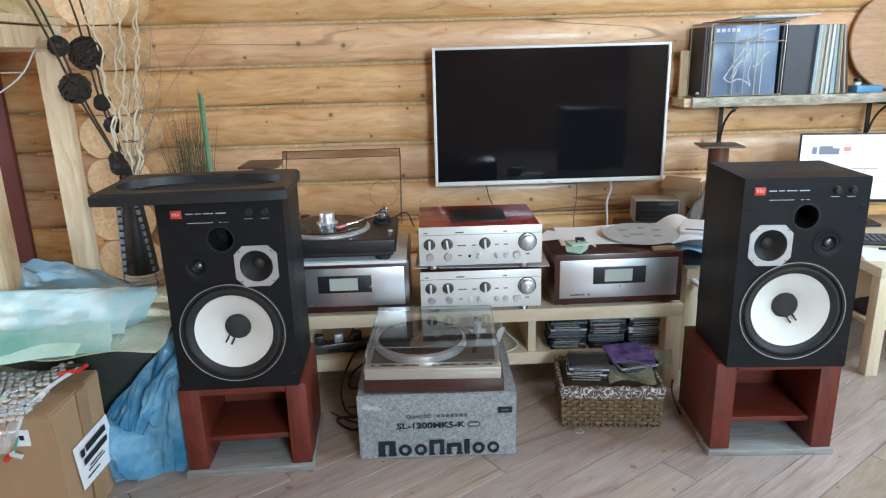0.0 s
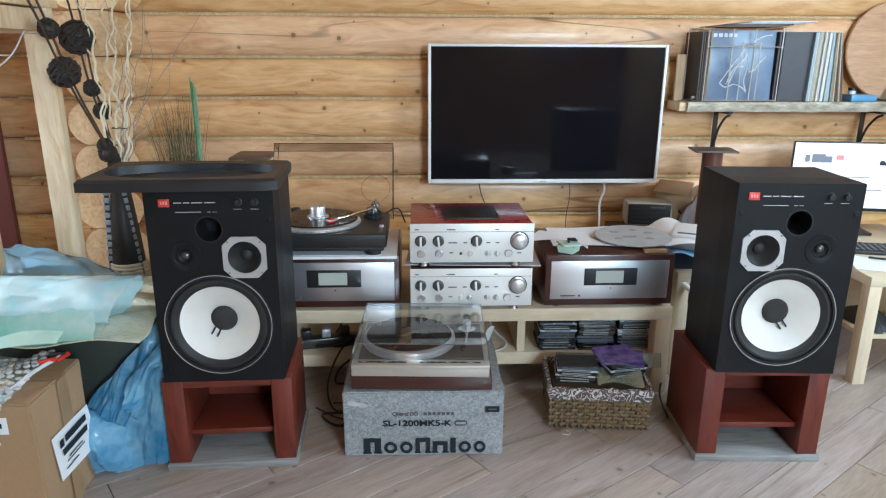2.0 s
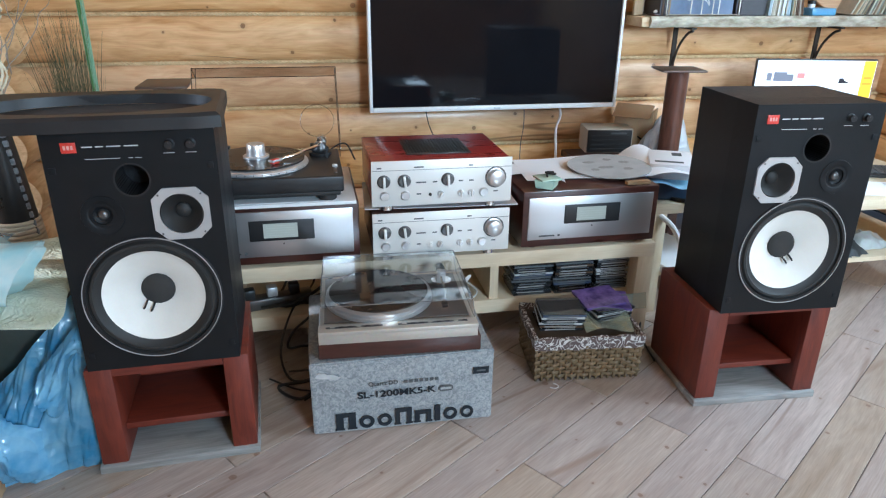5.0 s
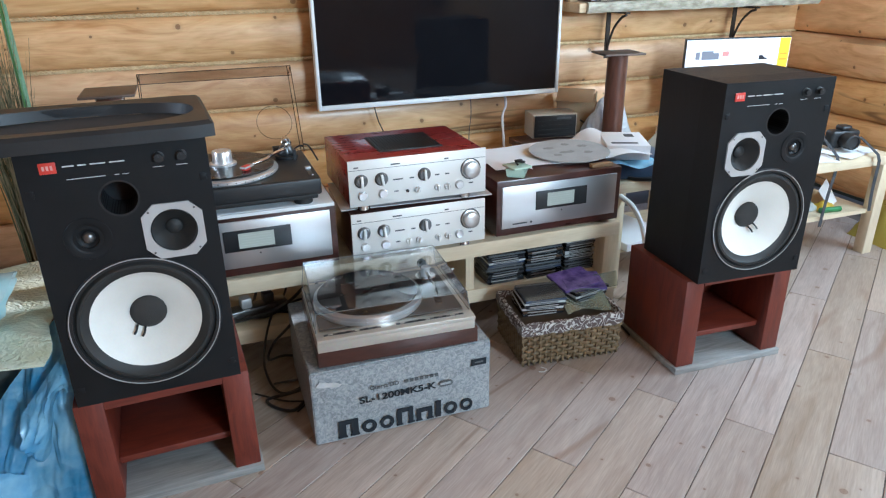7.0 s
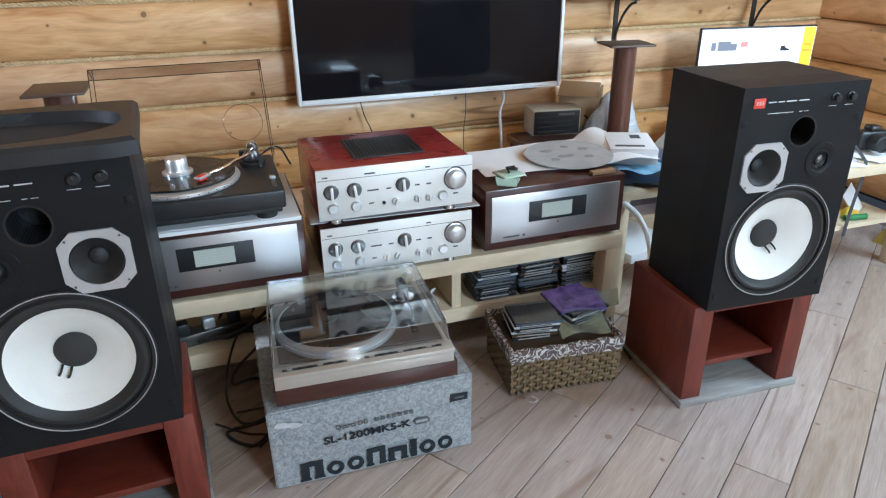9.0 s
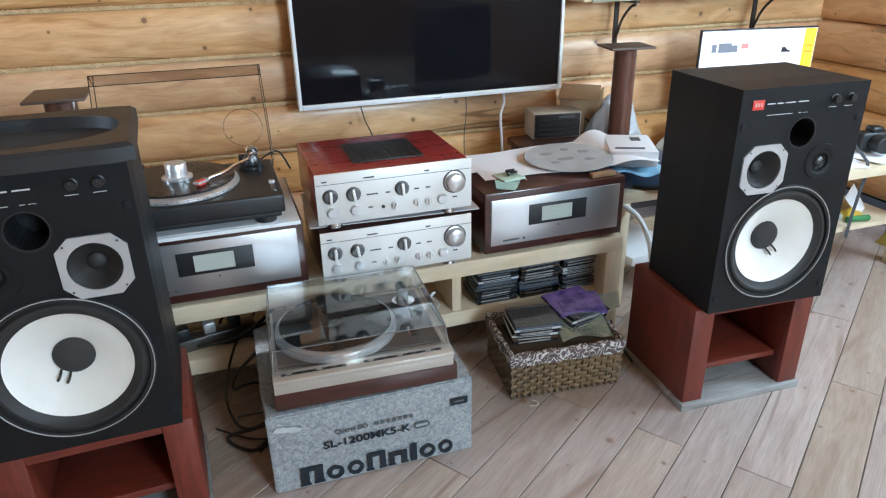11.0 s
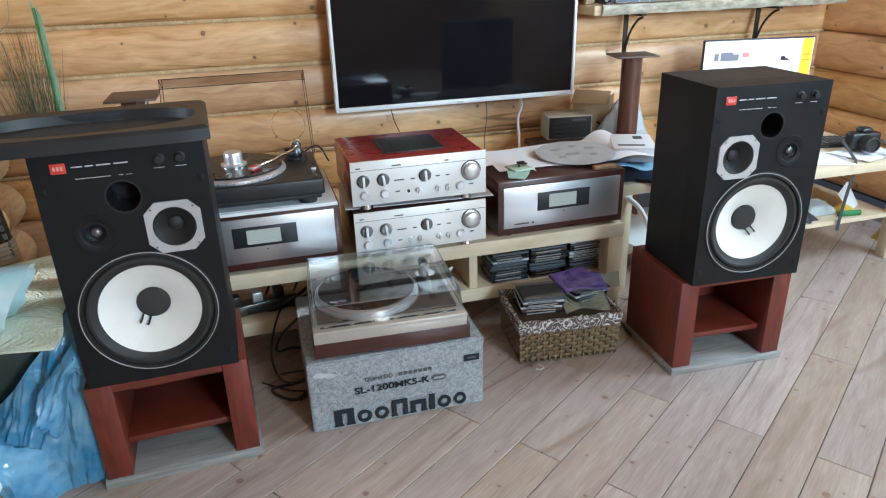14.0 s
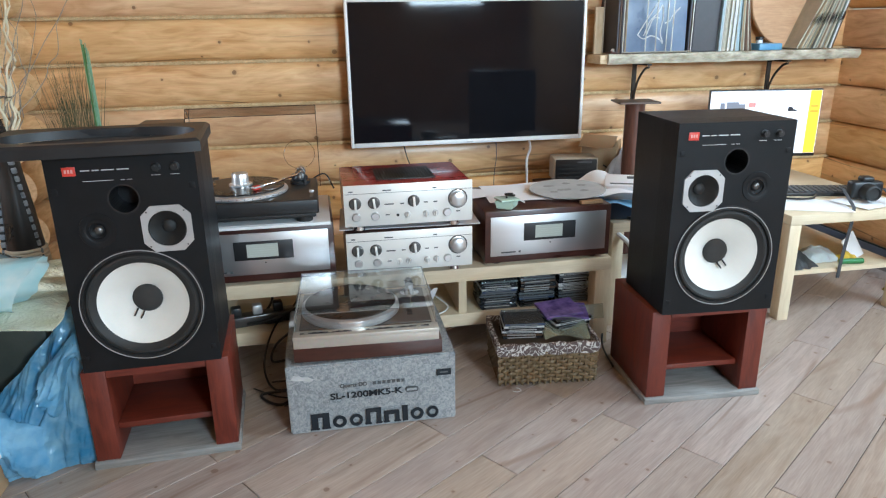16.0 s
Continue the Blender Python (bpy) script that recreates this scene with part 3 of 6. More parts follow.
    for x, z, ww, hh in ((-0.098, 0.560, 0.024, 0.0042), (-0.073, 0.560, 0.018, 0.0042), (-0.044, 0.560, 0.032, 0.0042), (-0.008, 0.560, 0.032, 0.0042),
                         (-0.070, 0.5335, 0.080, 0.0022), (-0.012, 0.5335, 0.010, 0.0022), (0.004, 0.5335, 0.014, 0.0016), (0.086, 0.541, 0.026, 0.0018), (0.133, 0.541, 0.026, 0.0018)):
        part("lettering_bar", box(ww * 0.9, 0.0008, hh * 0.62, (x + (shift if x < 0.05 else -0.006), -0.0006, z - 0.002)), M_INKW, s)
    for x in (0.083, 0.128):
        k = part("level_knob", lathe([(0.0115, 0), (0.0115, 0.003), (0.0095, 0.004), (0.009, 0.014), (0, 0.014)], 24, "y", (x, 0, 0.560)), M_BLACK, s)
        part("pointer", box(0.0013, 0.0012, 0.005, (x, -0.0142, 0.562)), M_INKG, k)
    for x, z in ((-0.165, 0.50), (0.165, 0.50), (-0.165, 0.035), (0.165, 0.035)):
        part("grille_socket", box(0.014, 0.002, 0.016, (x, -0.0010, z), 0.0006), M_BAFFLE, s)
    return s


def speaker_stand(m, label, H):
    s = thing("speaker_stand", label, "speaker stand", m, group="pair of speaker stands")
    W, D = 0.405, 0.335
    part("base_board", box(W, D, 0.022, (0, D / 2, 0), 0.002), M_GREYBASE, s, "grey board plinth")
    for x in (-W / 2 + 0.038, W / 2 - 0.038):
        part("side_panel", box(0.064, D - 0.02, H - 0.022, (x, D / 2, 0.022), 0.003), M_MAHOG, s)
    part("shelf", box(W - 0.141, D - 0.100, 0.018, (0, D / 2 - 0.005, 0.100), 0.0015), M_MAHOG_X, s)
    part("back_panel", box(W - 0.141, 0.022, H - 0.124, (0, D - 0.04, 0.100)), M_MAHOG_X, s)
    part("top_board", box(W - 0.141, D - 0.02, 0.022, (0, D / 2, H - 0.0225)), M_MAHOG_X, s)
    for x in (-W / 2 + 0.02, W / 2 - 0.02):
        part("foot", rod(0.008, 0.004, 12, "z", (x, 0.02, -0.0)), M_RUBBER, s)


L_YAW, R_YAW, L_H, R_H = 1.7, -3.5, 0.307, 0.327
speaker_stand(pose(1.2015, 2.087, 0, 0, 0, -2.4), "mahogany-stained stand on a grey plinth board", R_H)
speaker_stand(pose(-0.492, 2.103, 0, 0, 0, 2.8), "mahogany-stained stand with scuffed corners on a grey board", L_H)
loudspeaker(pose(1.204, 2.070, R_H, 0, 0, R_YAW), 1, "black studio loudspeaker with a white woofer, its grille removed")
loudspeaker(pose(-0.495, 2.107, L_H, 0, 0, L_YAW), -1, "black studio loudspeaker with a white woofer, a grille lying on it")


# ---- the two integrated amplifiers, one on the other ----
def amplifier(m, label, wooden):
    a = thing("amplifier", label, "amplifier", m, group="stack of amplifiers")
    W, H, D = 0.446, 0.144, 0.37
    part("case", box(W - 0.004, D - 0.006, H - 0.006, (0, D / 2 + 0.006, 0.0), 0.003), M_ROSE if wooden else M_DARKWOOD, a, "glossy reddish wooden sleeve")
    f = part("front_panel", box(W, 0.006, H, (0, 0.003, 0), 0.001), M_CHAMP, a, "champagne brushed aluminium front")
    part("groove", box(W - 0.004, 0.001, 0.0012, (0, -0.0003, H - 0.030)), M_INKG, f)
    if wooden:
        v = part("vent", box(0.21, 0.20, 0.004, (0.005, 0.19, H - 0.006), 0.001), M_BLACK, a, "black metal vent grille")
        for i in range(20):
            part("vent_slat", box(0.003, 0.19, 0.003, (-0.095 + i * 0.0105, 0.19, H - 0.0025)), M_BLACK, v)

    def knob(u, vv, r, d, mat_, point, ang=0):
        x, z = -W / 2 + u * W, H * (1 - vv)
        k = part("knob", lathe([(r * 1.12, 0), (r * 1.12, 0.002), (r, 0.003), (r * 0.96, d - 0.001), (r * 0.9, d), (0, d)], 32, "y", (x, 0, z)), mat_, a)
        if point:
            t = Matrix.Rotation(radians(ang), 4, "Y")
            part("grip", box(r * 0.42, 0.008, r * 1.9, (x, -d - 0.004, z - r * 0.95), 0.001, turn=t), M_CHAMP, k)
    for u, ang in ((0.085, 0), (0.228, -8), (0.535, -4)):
        knob(u, 0.44, 0.0185, 0.012, M_FRAMEDARK, True, ang)
    # a thin dark disc, added as the recess shade round the volume knob
    part("knob_ring", rod(0.0345, 0.0012, 32, "y", (-W / 2 + 0.882 * W, 0.0002, H * 0.56)), M_FRAMEDARK, f, "dark ring standing for the shade round the volume knob")
    knob(0.882, 0.44, 0.0265, 0.024, M_ALU, False)
    for u, r in ((0.09, 0.0135), (0.235, 0.0135), (0.797, 0.0135), (0.63, 0.0095), (0.705, 0.0095), (0.485, 0.0095)):
        knob(u, 0.765, r, 0.010, M_ALU, r < 0.01, 25 if u < 0.5 else 0)
    knob(0.41, 0.765, 0.0045 if wooden else 0.0095, 0.006, M_BLACK if wooden else M_CHAMP, not wooden, 0)
    for u, vv, w_ in ((0.055, 0.16, 0.014), (0.33, 0.16, 0.03), (0.70, 0.16, 0.014), (0.345, 0.5, 0.032), (0.445, 0.5, 0.014), (0.63, 0.5, 0.014), (0.705, 0.5, 0.014), (0.33, 0.76, 0.014), (0.885, 0.77, 0.014)):
        part("lettering_bar", box(w_, 0.0008, 0.004, (-W / 2 + u * W, -0.0005, H * (1 - vv))), M_INKG, f)
    for x in (-W / 2 + 0.05, W / 2 - 0.06):
        for y in (0.04, D - 0.05):
            ft = part("foot", rod(0.022, 0.022, 24, "z", (x, y, -0.022)), M_CHROME, a, "silver ringed foot")


amplifier(pose(0.295, 2.536, 0.380, 0, 0, 0), "silver-fronted amplifier standing on the bench", False)
amplifier(pose(0.295, 2.534, 0.549, 0, 0, 0), "silver-fronted amplifier in a red wooden sleeve", True)
solid("board", box(0.50, 0.30, 0.003, (0, 0, 0)), M_INKW, "thin pale card sheet between the amplifiers", "card sheet", pose(0.31, 2.72, 0.5245, 0, 0, -3))


# ---- the two power amplifiers ----
def power_amplifier(m, label):
    a = thing("power_amplifier", label, "amplifier", m, group="pair of power amplifiers")
    W, H, D = 0.484, 0.196, 0.40
    part("case", box(W, D, H, (0, D / 2 + 0.004, 0), 0.004), M_DARKWOOD, a, "dark red-brown lacquered wooden case")
    f = part("front_panel", box(0.444, 0.006, 0.148, (0, 0.003, 0.026), 0.001), M_ALU, a, "brushed aluminium front")
    m_ = part("meter", box(0.198, 0.004, 0.066, (0.002, -0.0015, 0.080), 0.001), M_BLACK, a, "black meter window")
    part("display", box(0.104, 0.001, 0.047, (-0.002, -0.004, 0.0895), 0.0), M_LCD, m_, "pale grey-green display")
    for i in range(5):
        part("display_mark", box(0.085, 0.0004, 0.0012, (-0.002, -0.0048, 0.097 + i * 0.008)), M_LCD2, m_)
    part("indicator", rod(0.0025, 0.002, 12, "y", (0.005, 0.0, 0.068)), M_INKG, f)
    part("maker_mark", box(0.055, 0.0006, 0.005, (-0.155, -0.0004, 0.037)), M_INKG, f)
    part("maker_mark", box(0.008, 0.0006, 0.007, (-0.112, -0.0004, 0.036)), M_INKG, f)
    for x in (-0.19, 0.19):
        for y in (0.05, 0.35):
            part("foot", rod(0.02, 0.012, 20, "z", (x, y, -0.012)), M_RUBBER, a)


M_LCD = glow("display_glass", (0.52, 0.56, 0.48), 0.42)
M_LCD2 = surf("display_scale", (0.42, 0.45, 0.40), (0.46, 0.5, 0.44), 8, 0.4, bump=0)
power_amplifier(pose(0.814, 2.562, 0.368, 0, 0, 0.6), "wooden-cased power amplifier with an aluminium front")
power_amplifier(pose(-0.209, 2.562, 0.368, 0, 0, 0), "wooden-cased power amplifier carrying a turntable")

# ---- the grille lying on one loudspeaker ----
def grille():
    g = thing("speaker_grille", "black foam-lined grille frame lying flat on the loudspeaker", "grille", pose(-0.574, 2.232, 0.9065, 0, 0, 3.3))
    W, D, H = 0.545, 0.345, 0.034
    a, b = W / 2, D / 2
    n = 64

    def oval(t):
        c, s_ = math.cos(t), math.sin(t)
        return (0.245 * math.copysign(abs(c) ** 0.85, c), 0.128 * math.copysign(abs(s_) ** 0.8, s_))

    def rim(t, k=1.0):
        c, s_ = math.cos(t), math.sin(t)
        q = max(abs(c) / a, abs(s_) / b)
        return (c / q * k, s_ / q * k)
    out = bmesh.new()
    rows = []
    for f, z in (("r", 0.0), ("r", H - 0.008), ("i", H), ("o", H - 0.002), ("o2", 0.008)):
        ring = []
        for i in range(n):
            t = 2 * math.pi * (i + 0.5) / n
            x, y = rim(t) if f == "r" else rim(t, 0.965) if f == "i" else oval(t)
            if f == "o2":
                x, y = x * 0.985, y * 0.97
            ring.append(out.verts.new((x, y, z)))
        rows.append(ring)
    for p, q in zip(rows, rows[1:]):
        for i in range(n):
            out.faces.new((p[i], p[(i + 1) % n], q[(i + 1) % n], q[i]))
    part("frame", out, M_GRILLE, g, smooth=35)
    out = bmesh.new()
    out.faces.new([out.verts.new((oval(2 * math.pi * (i + 0.5) / n)[0], oval(2 * math.pi * (i + 0.5) / n)[1], 0.007)) for i in range(n)])
    part("cloth", out, M_CLOTHBLK, g, "dark grille cloth seen from behind")
    for x, y in ((0.0, 0.135), (0.02, -0.128)):
        part("bridge", box(0.16, 0.022, 0.02, (x, y, 0.010), 0.003), M_FOAMBLK, g)
    part("sticker", box(0.035, 0.012, 0.0006, (0.07, 0.139, 0.0304)), M_INKG, g)


M_GRILLE = surf("grille_frame_paint", (0.012, 0.012, 0.013), (0.022, 0.022, 0.023), 9, 0.48, bump=0.15, fine=180)
M_CLOTHBLK = surf("grille_cloth", (0.018, 0.018, 0.019), (0.03, 0.03, 0.031), 10, 0.9, bump=0.5, fine=500)
grille()


# ---- the black turntable with its raised hood ----
def platter(parent, x, y, z, r, mat_top, dots, h=0.018):
    p = part("platter", lathe([(0, 0), (r - 0.004, 0), (r, 0.004), (r, h * 0.45), (r - 0.002, h * 0.5), (r - 0.002, h - 0.006), (r - 0.012, h), (0, h)], 64, "z", (x, y, z)), M_SATIN, parent, "silver platter rim")
    part("mat", lathe([(0, h), (r - 0.012, h), (r - 0.014, h + 0.003), (0, h + 0.003)], 64, "z", (x, y, z)), mat_top, p)
    if dots:
        for i in range(40):
            t = 2 * math.pi * i / 40
            part("strobe_dot", box(0.0028, 0.0012, 0.0024, (x + (r + 0.0003) * math.cos(t), y + (r + 0.0005) * math.sin(t), z + 0.006), turn=Matrix.Rotation(t + math.pi / 2, 4, "Z")), M_INKG, p)
    return p


def black_turntable():
    t = thing("turntable", "black turntable with a silver record weight and raised clear hood", "turntable", pose(-0.238, 2.690, 0.596, 0, 0, 0))
    W, D = 0.453, 0.345
    part("plinth", box(W, D, 0.050, (0, 0, 0.014), 0.006, 3), M_BLACK, t)
    part("skirt", box(W - 0.02, D - 0.02, 0.016, (0, 0, 0.0), 0.004), M_RUBBER, t)
    for x in (-W / 2 + 0.05, W / 2 - 0.05):
        for y in (-D / 2 + 0.05, D / 2 - 0.05):
            part("foot", rod(0.028, 0.020, 24, "z", (x, y, -0.020)), M_RUBBER, t)
    px, py = -0.035, -0.005
    platter(t, px, py, 0.064, 0.160, M_VINYL, True)
    part("record", lathe([(0, 0.086), (0.148, 0.086), (0.149, 0.0875), (0.05, 0.0878), (0.05, 0.0874), (0, 0.0874)], 64, "z", (px, py, 0)), M_VINYL, t)
    w = part("record_weight", lathe([(0, 0.088), (0.040, 0.088), (0.040, 0.094), (0.030, 0.096), (0.028, 0.108), (0.028, 0.128), (0.026, 0.131), (0, 0.131)], 40, "z", (px, py, 0)), M_SATIN, t, "satin silver record weight")
    part("strobe_lamp", rod(0.011, 0.016, 20, "z", (-0.19, -0.145, 0.064)), M_BLACK, t)
    part("start_button", box(0.035, 0.022, 0.004, (-0.20, -0.15, 0.064), 0.001), M_FRAMEGREY, t)
    ax, ay = 0.165, 0.095
    b = part("arm_base", rod(0.036, 0.010, 32, "z", (ax, ay, 0.064)), M_BLACK, t)
    part("gimbal", lathe([(0, 0.074), (0.022, 0.074), (0.022, 0.094), (0.014, 0.106), (0, 0.108)], 24, "z", (ax, ay, 0)), M_FRAMEDARK, b)
    part("bearing_ring", lathe([(0.028, 0.076), (0.030, 0.082), (0.028, 0.088), (0.025, 0.082)], 28, "z", (ax, ay, 0), closed=True), M_BLACK, b)
    arm = part("tonearm", tube(curve_points([(ax + 0.004, ay + 0.01, 0.104), (ax - 0.01, ay - 0.04, 0.103), (ax - 0.05, ay - 0.085, 0.101), (ax - 0.075, ay - 0.125, 0.099), (ax - 0.12, ay - 0.165, 0.097)], 8), 0.0048, 10), M_CHROME, t, "chromed curved tonearm")
    part("counterweight", rod(0.017, 0.030, 24, "y", (ax + 0.006, ay + 0.055, 0.104)), M_CHROME, arm)
    part("arm_rest", box(0.008, 0.012, 0.035, (ax + 0.02, ay - 0.05, 0.066)), M_BLACK, t)
    h = part("headshell", box(0.020, 0.044, 0.006, (ax - 0.137, ay - 0.186, 0.095), 0.001, turn=Matrix.Rotation(radians(-40), 4, "Z")), M_FRAMEGREY, t)
    part("cartridge", box(0.016, 0.026, 0.014, (ax - 0.140, ay - 0.190, 0.089), 0.002, turn=Matrix.Rotation(radians(-40), 4, "Z")), M_REDPL, h, "red phono cartridge")
    part("pitch_slider", box(0.012, 0.10, 0.003, (0.205, -0.09, 0.064), 0.001), M_FRAMEDARK, t)
    part("slider_cap", box(0.016, 0.012, 0.008, (0.205, -0.075, 0.066), 0.001), M_FRAMEGREY, t)
    # the raised hood: an open clear box leaning back on its hinges
    lean = Matrix.Translation((0, 0.20, 0.052)) @ Matrix.Rotation(radians(-30), 4, "X")
    x0, x1, y0, y1, z1 = -0.2525, 0.2375, 0.0, 0.085, 0.305
    out = open_box(x1 - x0, y1 - y0, z1, (x0 + x1) / 2, (y0 + y1) / 2, 0.0)
    bmesh.ops.transform(out, matrix=lean, verts=out.verts)
    hood = part("hood", out, M_CLEARW, t, "clear raised hood", smooth=20)
    hood.visible_shadow = False
    for pts in ([(x0, y0, 0), (x0, y0, z1), (x1, y0, z1), (x1, y0, 0)], [(x0, y1, 0), (x0, y1, z1), (x1, y1, z1), (x1, y1, 0)], [(x0, y0, z1), (x0, y1, z1)], [(x1, y0, z1), (x1, y1, z1)]):
        for p, q in zip(pts, pts[1:]):
            part("hood_edge", tube([lean @ Vector(p), lean @ Vector(q)], 0.0015, 6), M_EDGE, hood)
    out = lathe([(0.0592, 0), (0.060, 0.0005), (0.0608, 0)], 48, "y", (0.163, 0.081, 0.135), closed=True)
    bmesh.ops.transform(out, matrix=lean, verts=out.verts)
    part("hood_ring", out, M_EDGE, hood, "moulded ring in the hood")
    for x in (-0.15, 0.15):
        part("hinge", box(0.035, 0.03, 0.05, (x, D / 2 + 0.012, 0.030), 0.003), M_BLACK, t)
    return t


def open_box(w, d, h, x, y, z):
    """A clear hood on edge: a back sheet and four short sides, open towards -y."""
    out = bmesh.new()
    x0, x1, y0, y1, z1 = x - w / 2, x + w / 2, y - d / 2, y + d / 2, z + h
    v = [out.verts.new(p) for p in ((x0, y1, z), (x1, y1, z), (x1, y1, z1), (x0, y1, z1), (x0, y0, z), (x1, y0, z), (x1, y0, z1), (x0, y0, z1))]
    for f in ((0, 1, 2, 3), (0, 1, 5, 4), (1, 2, 6, 5), (2, 3, 7, 6), (3, 0, 4, 7)):
        out.faces.new([v[i] for i in f])
    return out


M_REDPL = surf("red_plastic", (0.55, 0.03, 0.02), (0.65, 0.05, 0.03), 10, 0.35, bump=0)
black_turntable()
solid("shelf_board", box(0.50, 0.40, 0.010, (0, 0, 0), 0.001), M_WHITE, "white board under the black turntable", "board", pose(-0.226, 2.728, 0.5655))
solid("magazine", sheet(10, 6, lambda u, v: (-0.23 + 0.40 * u, -0.16 + 0.3 * v, 0.0015 + 0.010 * max(0, 0.25 - u) * (1 - v)), 0.001), M_PAPER, "white papers lying under the turntable", "papers", pose(-0.22, 2.70, 0.5755, 0, 0, -1))


# ---- the carton with the silver turntable ----
def marbled():
    m, nt, bs = base("grey_marbled_carton")
    v = coords(nt, (1, 1, 1), False)
    n1, n2 = node(nt, "ShaderNodeTexNoise", Scale=78.0, Detail=3.0, Roughness=0.6, Distortion=1.4), node(nt, "ShaderNodeTexNoise", Scale=160.0, Detail=2.0)
    n3 = node(nt, "ShaderNodeTexNoise", Scale=5.0, Detail=3.0)
    for n in (n1, n2, n3):
        nt.links.new(v, n.inputs["Vector"])
    c = ramp(nt, n1.outputs[0], [(0.36, (0.20, 0.22, 0.235)), (0.46, (0.27, 0.29, 0.305)), (0.56, (0.34, 0.36, 0.37)), (0.7, (0.42, 0.435, 0.44))])
    c = blend(nt, "OVERLAY", 0.15, c, n2.outputs[0])
    c = blend(nt, "SOFT_LIGHT", 0.4, c, n3.outputs[0])
    nt.links.new(c, bs.inputs["Base Color"])
    bs.inputs["Roughness"].default_value = 0.5
    bumpy(nt, bs, n3.outputs[0], 0.25, 0.01)
    return m


M_MARBLE = marbled()
M_TORN = surf("torn_carton_paper", (0.42, 0.43, 0.43), (0.55, 0.56, 0.56), 30, 0.8, bump=0.3)
carton = thing("carton", "worn grey marbled turntable carton standing on the floor", "carton", pose(0.1155, 2.158, 0, 0, 0, -0.5))
BW, BD, BH = 0.522, 0.44, 0.232


def carton_body():
    out = box(BW, BD, BH, (0, BD / 2, 0))
    bmesh.ops.subdivide_edges(out, edges=out.edges, cuts=5, use_grid_fill=True)
    for v in out.verts:
        k = noise.noise(v.co * 5.0) * 0.003
        v.co += Vector((k, k * 0.6, 0 if v.co.z < 0.01 else k))
    edges = [e for e in out.edges if len(e.link_faces) == 2 and e.calc_face_angle() > 1.0]
    bmesh.ops.bevel(out, geom=edges, offset=0.004, segments=2, affect="EDGES")
    return out


part("body", carton_body(), M_MARBLE, carton, smooth=50)
FRONT = Matrix.Translation((0, -0.0060, 0)) @ Matrix.Rotation(radians(90), 4, "X")
part("model_lettering", words("SL-1200MK5-K", 0.021, Matrix.Translation((-0.022, 0, 0.1215)) @ FRONT, wide=1.24), M_INKB, carton, "dark model lettering")
part("model_lettering", words("Quartz DD", 0.013, Matrix.Translation((-0.060, 0, 0.156)) @ FRONT, wide=1.0), M_INKG, carton, "small grey lettering")
for i in range(7):
    part("lettering_bar", box(0.010, 0.001, 0.010, (0.004 + i * 0.0148, -0.0055, 0.151)), M_INKG, carton)
part("lettering_ring", plate([(0.120 + 0.021 * math.copysign(abs(math.cos(t * math.pi / 16)) ** 0.4, math.cos(t * math.pi / 16)), 0.1215 + 0.010 * math.sin(t * math.pi / 16)) for t in range(32)], [], 0.001, -0.0060, "ring"), M_INKG, carton)
part("lettering_bar", box(0.032, 0.001, 0.007, (0.120, -0.0064, 0.118)), M_MARBLE, carton)
part("badge", box(0.046, 0.0014, 0.021, (0.222, -0.0056, 0.160)), M_INKB, carton, "dark badge")
part("badge_bar", box(0.026, 0.0008, 0.005, (0.222, -0.0066, 0.168)), M_INKG, carton)
# the maker's mark as plain shapes of its size and colour: slotted blocks, rings and uprights
def mark_ring(x, w, h, hole):
    o_ = [(x + w / 2 + w * 0.5 * math.cos(math.pi * i / 16), 0.012 + h / 2 + h / 2 * math.sin(math.pi * i / 16)) for i in range(32)]
    part("mark_ring", plate(o_, [(x + w / 2, 0.012 + h / 2, hole)], 0.0014, -0.0062, "ring"), M_INKB, carton)


def mark_block(x, w, h, slot, cap):
    """Two uprights under a cap, with a narrow slot between them and small feet."""
    u = (w - slot) / 2
    part("mark_block", plate([(x, 0.012), (x + u, 0.012), (x + u, 0.012 + h - cap), (x + u + slot, 0.012 + h - cap), (x + u + slot, 0.012), (x + w, 0.012), (x + w, 0.012 + h), (x, 0.012 + h)], [], 0.0014, -0.0062, "block"), M_INKB, carton)
    for fx in (x + u / 2, x + w - u / 2):
        part("mark_foot", box(u + 0.006, 0.0013, 0.006, (fx, -0.00545, 0.0119)), M_INKB, carton)


x = -0.196
for kind_, w_, h_ in (("tall", 0.056, 0.056), ("ring", 0.043, 0.042), ("ring", 0.041, 0.042), ("block", 0.048, 0.056), ("block", 0.048, 0.042), ("bar", 0.017, 0.055), ("ring", 0.041, 0.042), ("ring", 0.038, 0.042)):
    if kind_ == "ring":
        mark_ring(x, w_, h_, 0.0105)
    elif kind_ == "bar":
        part("mark_bar", box(w_, 0.0014, h_, (x + w_ / 2, -0.0055, 0.012)), M_INKB, carton)
    else:
        mark_block(x, w_, h_, 0.020 if kind_ == "block" else 0.014, 0.014)
    x += w_ + 0.0095
part("torn_patch", sheet(8, 4, lambda u, v: (-0.248 + 0.062 * u + 0.012 * v, -0.0060, 0.192 + (0.016 + 0.012 * noise.noise(Vector((u * 6, v, 1)))) * v * (1 - 0.5 * u) - 0.010 * u), 0.0004), M_TORN, carton, "torn paper patch")


